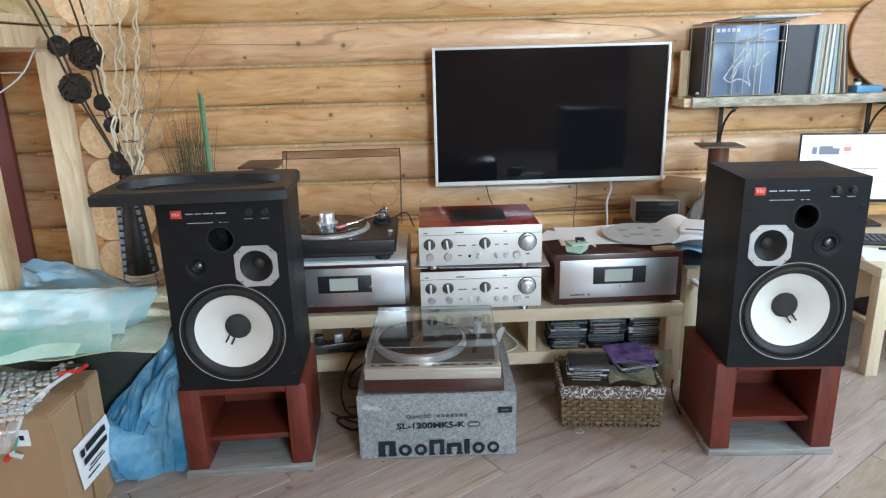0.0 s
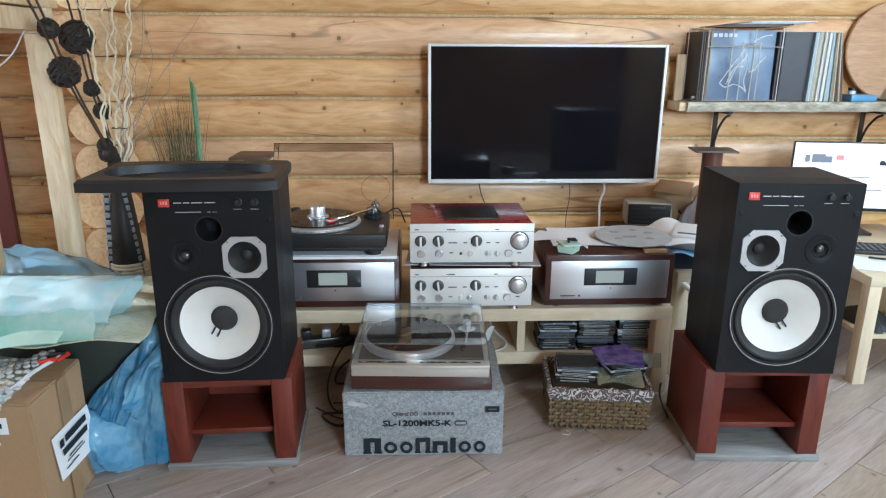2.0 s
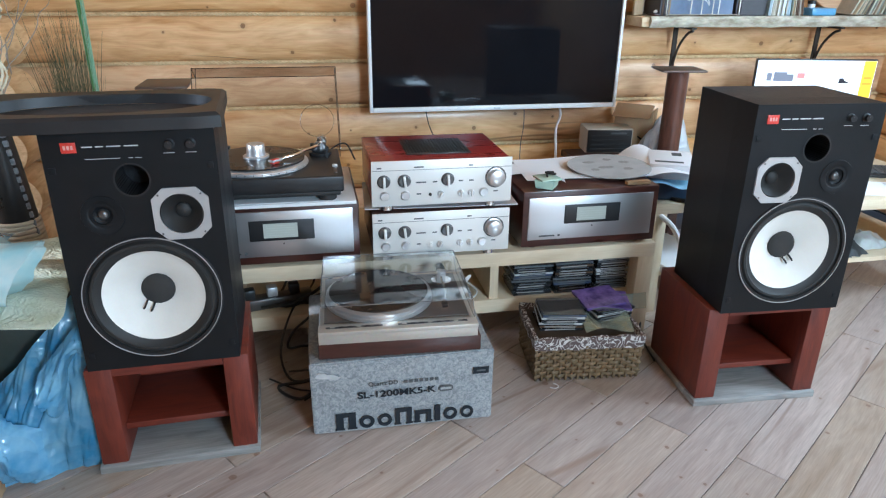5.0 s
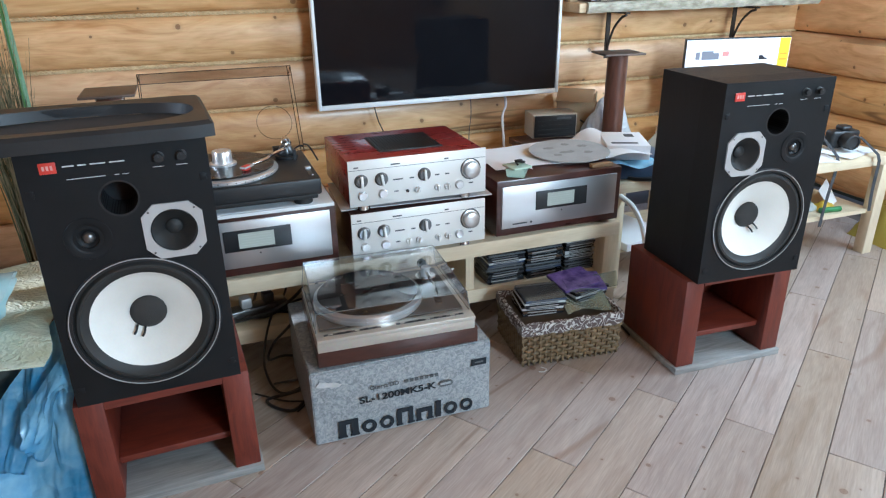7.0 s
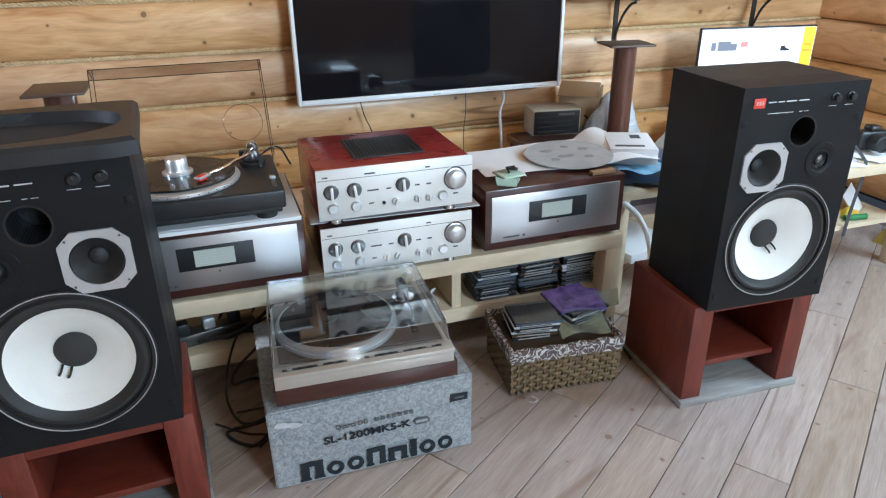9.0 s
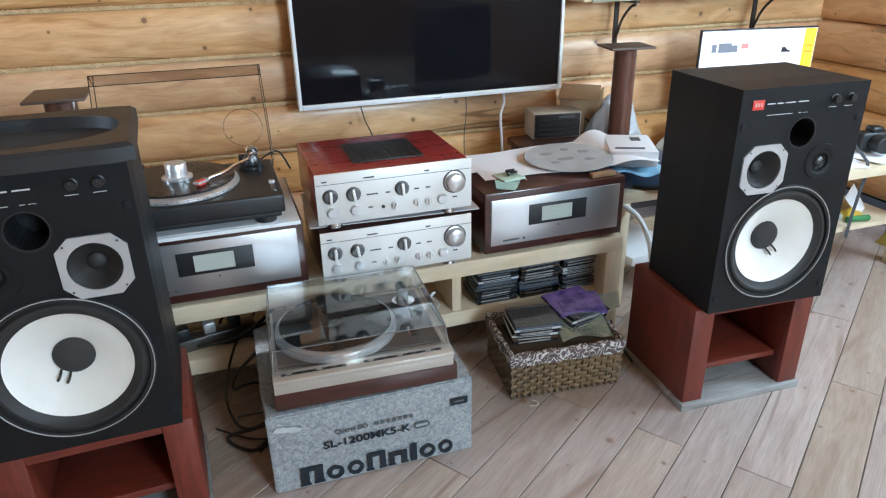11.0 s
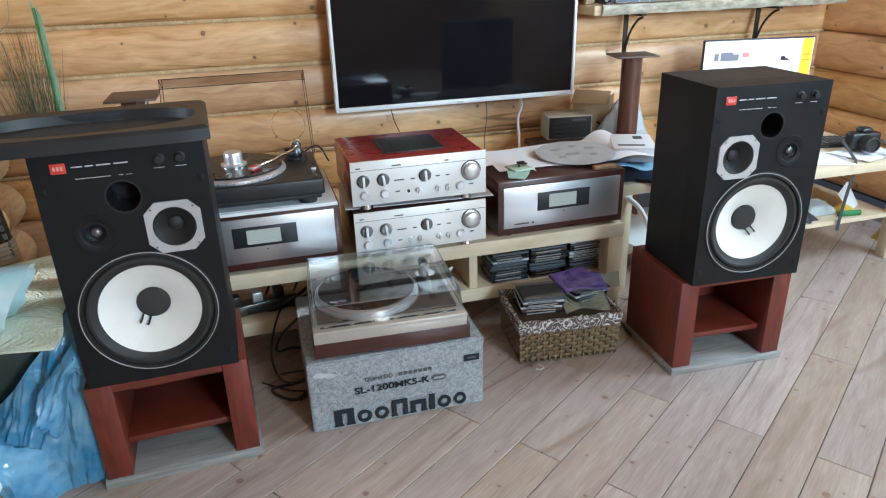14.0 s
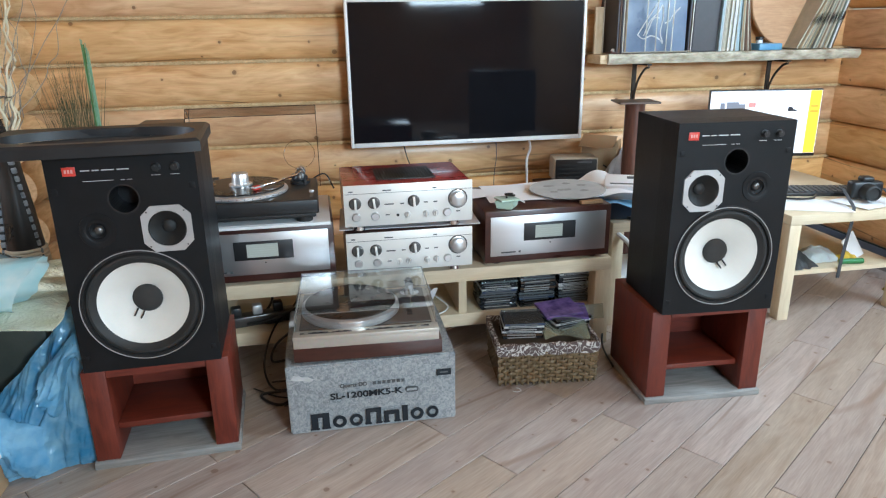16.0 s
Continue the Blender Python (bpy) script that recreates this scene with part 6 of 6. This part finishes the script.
vase()
M_STRIPE = surf("ribbed_grey_blue", (0.16, 0.18, 0.20), (0.34, 0.36, 0.38), 60, 0.6, bump=0.3)
for dx, lean in ((-0.062, 3), (0.058, -6)):
    rs = thing("ribbed_strip", "grey-blue ribbed woven strip standing beside the vase", "woven strip", pose(-1.081 + dx, 2.872, 0.40, 0, lean, 0), group="ribbed strips")
    for k in range(13):
        part("rib", box(0.024, 0.012, 0.022, (0, 0, k * 0.030), 0.004), M_STRIPE, rs)
        part("knot", box(0.018, 0.009, 0.010, (0, 0, k * 0.030 + 0.021), 0.002), M_RUBBER, rs)
M_WILLOW = surf("bleached_willow", (0.70, 0.58, 0.38), (0.85, 0.76, 0.56), 18, 0.7, bump=0.3)
M_BROWNROD = surf("brown_rod", (0.05, 0.03, 0.02), (0.09, 0.055, 0.035), 18, 0.6, bump=0.2)
M_TWIG = surf("grey_twig", (0.28, 0.23, 0.18), (0.40, 0.34, 0.27), 18, 0.8, bump=0.3)


def wavy(a, b, amp, waves, ph):
    a, b = Vector(a), Vector(b)
    n = 60
    out = []
    for i in range(n + 1):
        t = i / n
        k = amp * min(1, t * 3)
        out.append(a.lerp(b, t) + Vector((k * (math.sin(waves * 2 * math.pi * t + ph) + 0.7 * math.sin(waves * 3.7 * math.pi * t + 2 * ph)), k * 0.6 * math.cos(waves * 2 * math.pi * t * 0.8 + ph), 0)))
    return out


for i, (tx, ty, tz) in enumerate(((-1.145, 2.94, 1.90), (-1.08, 2.99, 1.85), (-1.02, 2.96, 1.95), (-0.93, 2.98, 1.88), (-1.05, 3.02, 1.80), (-1.20, 2.97, 1.85), (-0.985, 3.03, 1.70))):
    solid("willow_stick", tube(wavy((-1.081 + 0.006 * (i - 3), 2.90, 0.62), (tx, ty, tz), 0.0100, 6 + i % 3, i * 1.7), 0.0050, 7, taper=0.6), M_WILLOW, "bleached curly willow stick in the vase", "dried branch", group="willow sticks in the vase")
M_TIE = surf("tie_wire", (0.10, 0.08, 0.06), (0.14, 0.11, 0.08), 20, 0.7)
solid("tie_band", lathe([(0.030, 0), (0.032, 0.002), (0.030, 0.004)], 20, at=(-1.065, 2.935, 0.985), closed=True), M_TIE, "dark band tying the willow sticks", "band")


def ball_rod(foot, tip, balls, label):
    r = thing("ball_branch", label, "dried decoration", pose(0, 0, 0), group="ball branches in the vase")
    a, b = Vector(foot), Vector(tip)
    part("rod", tube([a.lerp(b, i / 14) + Vector((0.006 * math.sin(i), 0, 0)) for i in range(15)], 0.0042, 6), M_BROWNROD, r)
    for t, s in balls:
        c = a.lerp(b, t)
        out = bmesh.new()
        bmesh.ops.create_icosphere(out, subdivisions=2, radius=s * 0.88, matrix=Matrix.Translation(c))
        ball = part("rattan_ball", out, M_RATTAN, r, "dark wound rattan ball", smooth=60)
        for k in range(16):
            n1 = Vector((rng.uniform(-1, 1), rng.uniform(-1, 1), rng.uniform(-1, 1))).normalized()
            n2 = n1.orthogonal().normalized()
            n3 = n1.cross(n2)
            part("strand", tube([c + s * (0.97 + 0.05 * math.sin(3 * q + k)) * (math.cos(2 * math.pi * q / 14) * n2 + math.sin(2 * math.pi * q / 14) * n3) for q in range(15)], s * 0.085, 4), M_RATTAN, ball, smooth=60)


M_RATTAN = surf("dark_rattan", (0.022, 0.017, 0.014), (0.05, 0.038, 0.03), 40, 0.6, bump=0.5)


def reach(x, z, y=2.95, top=1.95):
    """The tip of a straight rod that leaves the vase's mouth and passes one place."""
    a, p = Vector((-1.085, 2.90, 0.83)), Vector((x, y, z))
    return a + (p - a) * ((top - a.z) / (p.z - a.z))


def share(z, foot=0.62, top=1.95):
    return (z - foot) / (top - foot)


for (x, z, y), balls, lab in (((-1.093, 1.208, 2.62), ((1.208, 0.050), (0.90, 0.034)), "brown rod with dark rattan balls in the vase"), ((-1.190, 1.325, 2.95), ((1.326, 0.062), (1.14, 0.033), (0.875, 0.026)), "brown rod with three rattan balls in the vase"),
                           ((-1.132, 1.05, 2.95), ((1.05, 0.033), (0.845, 0.028)), "brown rod with small rattan balls in the vase"), ((-1.126, 1.349, 2.62), ((1.349, 0.033), (0.93, 0.028)), "leaning brown rod with rattan balls in the vase")):
    tip = reach(x, z, y)
    mouth = Vector((-1.085, 2.90, 0.83))
    a = mouth + (mouth - tip) * (0.05 / (tip.z - 0.83))
    ball_rod(a, tip, [((zz - a.z) / (tip.z - a.z), s) for zz, s in balls], lab)
for i in range(9):
    pts = [(-1.07, 2.92, 0.80)]
    d = Vector((rng.uniform(-0.02, 0.04), rng.uniform(-0.01, 0.05), 0.072))
    for k in range(9):
        pts.append(tuple(Vector(pts[-1]) + d * rng.uniform(0.5, 0.9) + Vector((rng.uniform(-0.02, 0.02), 0, 0.02))))
        d = d * 0.86 + Vector((rng.uniform(-0.03, 0.03), rng.uniform(-0.01, 0.01), rng.uniform(-0.01, 0.03)))
    solid("twig", tube(curve_points(pts, 3), 0.0022, 5, taper=0.4), M_TWIG, "thin grey dried twig in the vase", "dried branch", group="twigs in the vase")


# ---- the tall grass plant ----
def plant():
    p = thing("grass_plant", "tall artificial grass plant in a slim pot", "plant", pose(-0.885, 3.20, 0))
    part("pot", lathe([(0, 0), (0.07, 0), (0.085, 0.28), (0.08, 0.28), (0.07, 0.26), (0, 0.26)], 32), M_DARKWOOD, p, "dark slim pot")
    for i in range(190):
        a, h = rng.uniform(0, 2 * math.pi), rng.uniform(0.58, 0.84)
        lean = rng.uniform(0.02, 0.11)
        bx, by = rng.uniform(-0.05, 0.05) - 0.03, rng.uniform(-0.03, 0.03)
        w = rng.uniform(0.0016, 0.0032)
        part("blade", sheet(1, 7, lambda u, v: (bx + (u - 0.5) * 2 * w * (1 - v * 0.9) + lean * math.cos(a) * v * v - 0.02 * v, by + lean * math.sin(a) * v * v, 0.26 + h * v), 0.0006), M_GRASS[i % 3], p)
    for i in range(14):
        bx, by, tx = rng.uniform(-0.006, 0.018), rng.uniform(-0.012, 0.012), rng.uniform(-0.014, 0.004)
        h = rng.uniform(0.80, 0.92)
        part("stalk", tube([(bx + 0.030 + (tx) * v, by, 0.26 + h * v) for v in (0, 0.25, 0.5, 0.75, 1)], 0.0046, 5, taper=0.35), M_GRASS[3 + i % 2], p, "bright green stalk")


M_GRASS = [surf("grass_olive", (0.07, 0.075, 0.03), (0.12, 0.12, 0.05), 20, 0.6), surf("grass_dark", (0.03, 0.045, 0.02), (0.06, 0.075, 0.03), 20, 0.6), surf("grass_dry", (0.18, 0.15, 0.08), (0.26, 0.21, 0.11), 20, 0.7),
           surf("stalk_green", (0.08, 0.19, 0.05), (0.15, 0.30, 0.10), 20, 0.4), surf("stalk_teal", (0.16, 0.34, 0.20), (0.34, 0.52, 0.36), 20, 0.4)]
plant()

# ---- cartons and packing material ----
ct = thing("carton", "large brown cardboard carton sealed with tape", "carton", pose(-1.30, 1.945, 0))


def big_carton():
    out = box(0.78, 0.272, 0.40, (0, 0, 0))
    bmesh.ops.subdivide_edges(out, edges=out.edges, cuts=4, use_grid_fill=True)
    for v in out.verts:
        k = noise.noise(v.co * 4.0 + Vector((4, 1, 2))) * 0.005
        v.co += Vector((k, k, 0 if v.co.z < 0.01 else k))
    bmesh.ops.bevel(out, geom=[e for e in out.edges if len(e.link_faces) == 2 and e.calc_face_angle() > 1.0], offset=0.004, segments=2, affect="EDGES")
    return out


part("body", big_carton(), M_CARD, ct, smooth=50)
part("tape", box(0.0012, 0.055, 0.395, (0.3945, 0.02, 0.002)), M_TAPE, ct, "glossy brown tape")
part("tape", box(0.79, 0.055, 0.0012, (0, 0.02, 0.4035)), M_TAPE, ct)
lb = part("address_label", sheet(6, 6, lambda u, v: (0.3972 + 0.006 * (1 - v) * u, -0.080 + 0.205 * u + 0.02 * (1 - v), 0.115 + 0.145 * v - 0.004 * u), 0.0005), M_PAPER, ct, "white sticker with dark bars")
for i, (ya, yb, z, h_) in enumerate(((-0.065, -0.045, 0.215, 0.022), (-0.035, 0.085, 0.219, 0.020), (-0.055, 0.085, 0.186, 0.018), (-0.03, 0.05, 0.168, 0.004), (-0.04, 0.06, 0.158, 0.004), (-0.05, 0.02, 0.140, 0.004))):
    part("label_bar", box(0.0010, yb - ya, h_, (0.4030, (ya + yb) / 2 + 0.012, z)), M_INKB if i < 3 else M_INKG, lb)
fl = part("label", box(0.085, 0.001, 0.048, (0.285, -0.1395, 0.315)), M_PAPER, ct, "white sticker with dark marks")
for x in (0.285, 0.307):
    part("label_bar", box(0.012, 0.0008, 0.014, (x, -0.1405, 0.333)), M_INKB, fl)


def bubble_wrap():
    """Clear sheet with rows of raised round cells, draped over the carton."""
    w = thing("bubble_wrap", "clear bubble wrap draped over the carton", "bubble wrap", pose(-1.14, 1.93, 0.407))

    def drape(x, y):
        z = 0.020 + 0.030 * noise.noise(Vector((x * 6, y * 6, 2))) + 0.015 * noise.noise(Vector((x * 15, y * 15, 5)))
        if y < -0.125:
            z -= 1.0 * (-0.125 - y)
        return max(z, 0.006) if y > -0.12 else z
    part("film", sheet(40, 26, lambda u, v: (-0.34 + 0.52 * u, -0.19 + 0.33 * v + 0.03 * math.sin(5 * u), drape(-0.34 + 0.52 * u, -0.19 + 0.33 * v))), CRUMPLE, w, smooth=60)
    cells = bmesh.new()
    for j in range(14):
        for i in range(23):
            x, y = -0.32 + i * 0.022 + (0.011 if j % 2 else 0), -0.18 + j * 0.0225
            z = drape(x, y - 0.03 * math.sin(5 * (x + 0.34) / 0.52))
            lathe([(0.0105, 0.0), (0.0095, 0.0028), (0.005, 0.0042), (0, 0.0045)], 8, "z", (x + rng.uniform(-0.002, 0.002), y + rng.uniform(-0.002, 0.002), z - rng.uniform(0, 0.002)), cells)
    ob = part("bubble_layer", cells, CRUMPLE2, w, smooth=60)
    tagged(ob, kind="stuff")


CRUMPLE2 = clear("bubble_film", (0.94, 0.95, 0.96), 0.08, 1.0, 1.5, 0.5, (0.90, 0.91, 0.92))
bubble_wrap()
pc = thing("audio_cable", "cable with red and black plugs lying over the carton", "cable", pose(0, 0, 0))
part("cord", tube(curve_points([(-0.93, 2.02, 0.436), (-0.96, 1.93, 0.430), (-0.985, 1.84, 0.408), (-0.99, 1.797, 0.38), (-1.005, 1.793, 0.34), (-1.02, 1.79, 0.30)], 8), 0.006, 7), M_INKW, pc, "pale cord")
part("sleeve", tube([(-1.000, 1.793, 0.350), (-1.014, 1.791, 0.315)], 0.008, 8), surf("green_sleeve", (0.08, 0.25, 0.18), (0.12, 0.32, 0.24), 10, 0.5), pc)
for i, (a, b, m_) in enumerate((((-0.93, 2.00, 0.438), (-0.965, 1.97, 0.440), M_REDPL), ((-0.92, 2.03, 0.440), (-0.955, 2.01, 0.446), M_BLACK), ((-0.915, 2.04, 0.436), (-0.93, 2.00, 0.432), M_REDPL), ((-1.02, 1.79, 0.30), (-1.035, 1.785, 0.285), M_REDPL), ((-1.02, 1.79, 0.302), (-0.99, 1.785, 0.296), M_INKW))):
    part("plug", tube([a, b], 0.007, 8), m_, pc)
solid("dark_box", box(0.55, 0.40, 0.44, (0, 0, 0), 0.01), surf("dark_olive_case", (0.026, 0.032, 0.026), (0.05, 0.055, 0.042), 6, 0.5, bump=0.2), "dark square case standing on the floor", "case", pose(-1.085, 2.45, 0))
M_FOAM = crinkled("white_foam_sheet", (0.62, 0.66, 0.46), (0.84, 0.86, 0.74), 7, 0.2, 70, 0.006, 0.3)


def foam_sheet(u, v):
    x, y = -1.45 + 0.76 * u, 1.97 + 0.55 * v + 0.10 * (1 - v) * max(0, u - 0.75)
    droop = 0.10 * max(0, u - 0.86) / 0.14 * (1 - 0.7 * v) + 0.05 * max(0, 0.2 - v) / 0.2
    return (x + 0.02 * noise.noise(Vector((u * 5, v * 5, 0))), y, 0.485 + 0.03 * noise.noise(Vector((u * 4, v * 4, 9))) - droop * 0.12 + 0.022)


solid("foam_sheet", sheet(30, 20, foam_sheet, 0.004), M_FOAM, "white foam packing sheet draped over the case", "foam sheet")
M_FILM_BLUE = clear("pale_blue_film", (0.66, 0.86, 0.96), 0.15, 1.0, 1.5, 0.5, (0.40, 0.70, 0.90), 0.6, 14)
M_FILM_WHITE = crinkled("milky_film", (0.50, 0.80, 0.86), (0.92, 0.96, 0.94), 6, 0.12, 12, 0.010, 0.35)


def crease(p, k):
    """Sharp-ridged folds, as thin plastic film has."""
    return sum(a * (1 - 2 * abs(noise.noise(p * f + Vector((k, 2 * k, 0))))) for a, f in ((0.6, 1.0), (0.3, 2.3), (0.16, 5.1)))


def roll(u, v):
    a = 2 * math.pi * v
    c = crease(Vector((u * 3.0, math.cos(a) * 1.1, math.sin(a) * 1.1)), 6)
    r = 0.066 + 0.013 * c + 0.008 * noise.noise(Vector((u * 4, math.cos(a) * 1.5, math.sin(a) * 1.5)))
    x = -1.50 + 0.72 * u + 0.03 * math.sin(a) + 0.012 * c
    return (x, 2.08 + 0.05 * u + 1.5 * r * math.cos(a), 0.578 + 0.85 * r * math.sin(a) + 0.012 * math.sin(5 * u))


def loose_end(u, v):
    """The outer turn of the roll, fallen open towards the room."""
    c = crease(Vector((u * 3.0 + 4, v * 1.6, 1)), 9)
    return (-1.50 + 0.68 * u + 0.015 * c, 1.985 + 0.045 * u - 0.055 * v + 0.008 * c, 0.588 - 0.095 * v ** 1.4 + 0.010 * c * v)


film = thing("film_roll", "loose roll of milky bluish foam film", "foam roll", pose(0, 0, 0))
part("roll", sheet(70, 44, lambda u, v: roll(1 - u, v)), M_FILM_WHITE, film, smooth=70)
part("loose_end", sheet(60, 20, loose_end), crinkled("greenish_film", (0.40, 0.74, 0.64), (0.88, 0.96, 0.92), 7, 0.12, 14, 0.010, 0.45), film, "greenish glossy loose end", smooth=70)
solid("crumpled_film", crumple(0.62, 0.30, 0.17, 41, 34, 22), M_FILM_BLUE, "crumpled pale blue plastic film", "plastic film", pose(-1.26, 2.42, 0.51))
solid("green_film", sheet(24, 10, lambda u, v: (-1.55 + 0.66 * u, 1.94 + 0.10 * v, 0.500 + 0.045 * v + 0.012 * math.sin(8 * u + 2 * v)), 0.001), surf("green_tinted_foam", (0.36, 0.58, 0.46), (0.58, 0.74, 0.62), 9, 0.35, bump=0.3, fine=30), "greenish foam film edge over the case", "foam film")


def blue_bag(u, v):
    """A slumped bag: its upper rim climbs towards the case, its foot spreads on the floor."""
    f1 = noise.noise(Vector((u * 4, v * 2.2, 3)))
    f2 = crease(Vector((u * 3.2 + v * 1.2, v * 1.4, 0)), 3)
    rim = 0.225 + 0.26 * u ** 1.1
    x = -0.955 + 0.27 * u + 0.03 * (1 - v) * (0.4 - u) + 0.010 * f2
    y = 2.06 + 0.07 * u + 0.085 * (1 - v) * (1 - v) + 0.018 * f1 + 0.022 * f2
    return (x, y, max(0.003, (rim + 0.004 * f2) * (1 - v) ** 0.9 + 0.012 * f1 * (1 - v)))


M_BLUEBAG = crinkled("blue_polythene", (0.09, 0.38, 0.70), (0.40, 0.72, 0.92), 9, 0.13, 22, 0.016, 0.5)
bag = thing("blue_bag", "crumpled translucent blue plastic bag slumped on the floor", "plastic bag", pose(0, 0, 0))
part("sack", sheet(90, 70, lambda u, v: blue_bag(1 - u, v)), M_BLUEBAG, bag, smooth=60)


def fold(u, v):
    a = math.pi * u
    f1 = crease(Vector((u * 2.2, v * 1.8, 0)), 8)
    k = math.sin(math.pi * min(1.0, v * 1.05)) ** 0.5
    return (-0.945 + 0.125 * u - 0.012 * math.sin(a) + 0.012 * f1, 2.085 - 0.055 * math.sin(a) * k + 0.014 * f1, max(0.003, 0.245 * (1 - v) - 0.10 * u * (1 - v) + 0.012 * f1))


part("fold", sheet(50, 50, lambda u, v: fold(1 - u, v)), M_BLUEBAG, bag, "bulging lower fold", smooth=60)


def rim_fold(u, v):
    f1 = crease(Vector((u * 4, v * 3, 5)), 2)
    return (-0.80 + 0.115 * u + 0.010 * f1, 2.105 + 0.055 * u - 0.035 * math.sin(math.pi * v) + 0.014 * f1, 0.30 + 0.13 * u - 0.16 * v * (0.7 + 0.3 * math.sin(7 * u)) + 0.010 * f1)


part("loose_fold", sheet(40, 40, lambda u, v: rim_fold(1 - u, v)), M_BLUEBAG, bag, "crinkled loose fold", smooth=60)

# ---- the floor: oblique wood-look planks ----
M_PLANK = wood("plank_floor", (0.325, 0.245, 0.195), (0.46, 0.375, 0.32), (0.21, 0.125, 0.08), axis="x", size=0.42, rough=0.34, knots=5.0, tone=0.12, grain=1.2, cross="y", cracks=0.6, hue=0.010, wave=0.10)
M_GROUT = surf("floor_joint", (0.15, 0.12, 0.10), (0.20, 0.165, 0.14), 10, 0.8, bump=0.1)
floor = solid("floor", box(6.4, 6.6, 0.05, (-0.18, 0.6, -0.0535)), M_GROUT, "pale whitewashed wood-look planks laid obliquely", "floor", kind="structure")
PW, PL, TH = 0.1345, 0.984, radians(35.08)
plank_mesh = mesh_of("plank", box(PL - 0.003, PW - 0.003, 0.012, (0, 0, -0.012), 0.0012, 1), M_PLANK, 40)
ca, sa = math.cos(TH), math.sin(TH)
for row in range(-26, 24):
    n = 0.548 + (row + 0.5) * PW
    for k in range(-6, 6):
        u = (1.882 if row % 2 == 0 else 1.450) + (k + 0.5) * PL
        x, y = u * ca - n * sa, u * sa + n * ca
        m = Matrix.Translation((x, y, 0)) @ Matrix.Rotation(TH, 4, "Z")
        ends = [m @ Vector((i * PL / 2, j * PW / 2, 0)) for i in (-1, 1) for j in (-1, 1)]
        xs, ys = [e.x for e in ends], [e.y for e in ends]
        if max(xs) < X0 + 0.05 or min(xs) > X1 - 0.02 or max(ys) < Y0 + 0.05 or min(ys) > Y1 - 0.02:
            continue
        mesh = plank_mesh
        if min(xs) < X0 or max(xs) > X1 or min(ys) < Y0 or max(ys) > Y1:
            # sawn off at the wall
            bm = bmesh.new()
            bm.from_mesh(plank_mesh)
            for co, no in (((X0, 0, 0), (-1, 0, 0)), ((X1, 0, 0), (1, 0, 0)), ((0, Y0, 0), (0, -1, 0)), ((0, Y1, 0), (0, 1, 0))):
                bmesh.ops.bisect_plane(bm, geom=bm.verts[:] + bm.edges[:] + bm.faces[:], plane_co=m.inverted() @ Vector(co), plane_no=m.to_3x3().inverted() @ Vector(no), clear_outer=True)
                bmesh.ops.holes_fill(bm, edges=[e for e in bm.edges if e.is_boundary], sides=0)
            if len(bm.faces) < 4:
                bm.free()
                continue
            mesh = mesh_of("plank", bm, M_PLANK, 40)
        ob = new("plank", mesh)
        ob.matrix_world = m
        ob.parent = floor
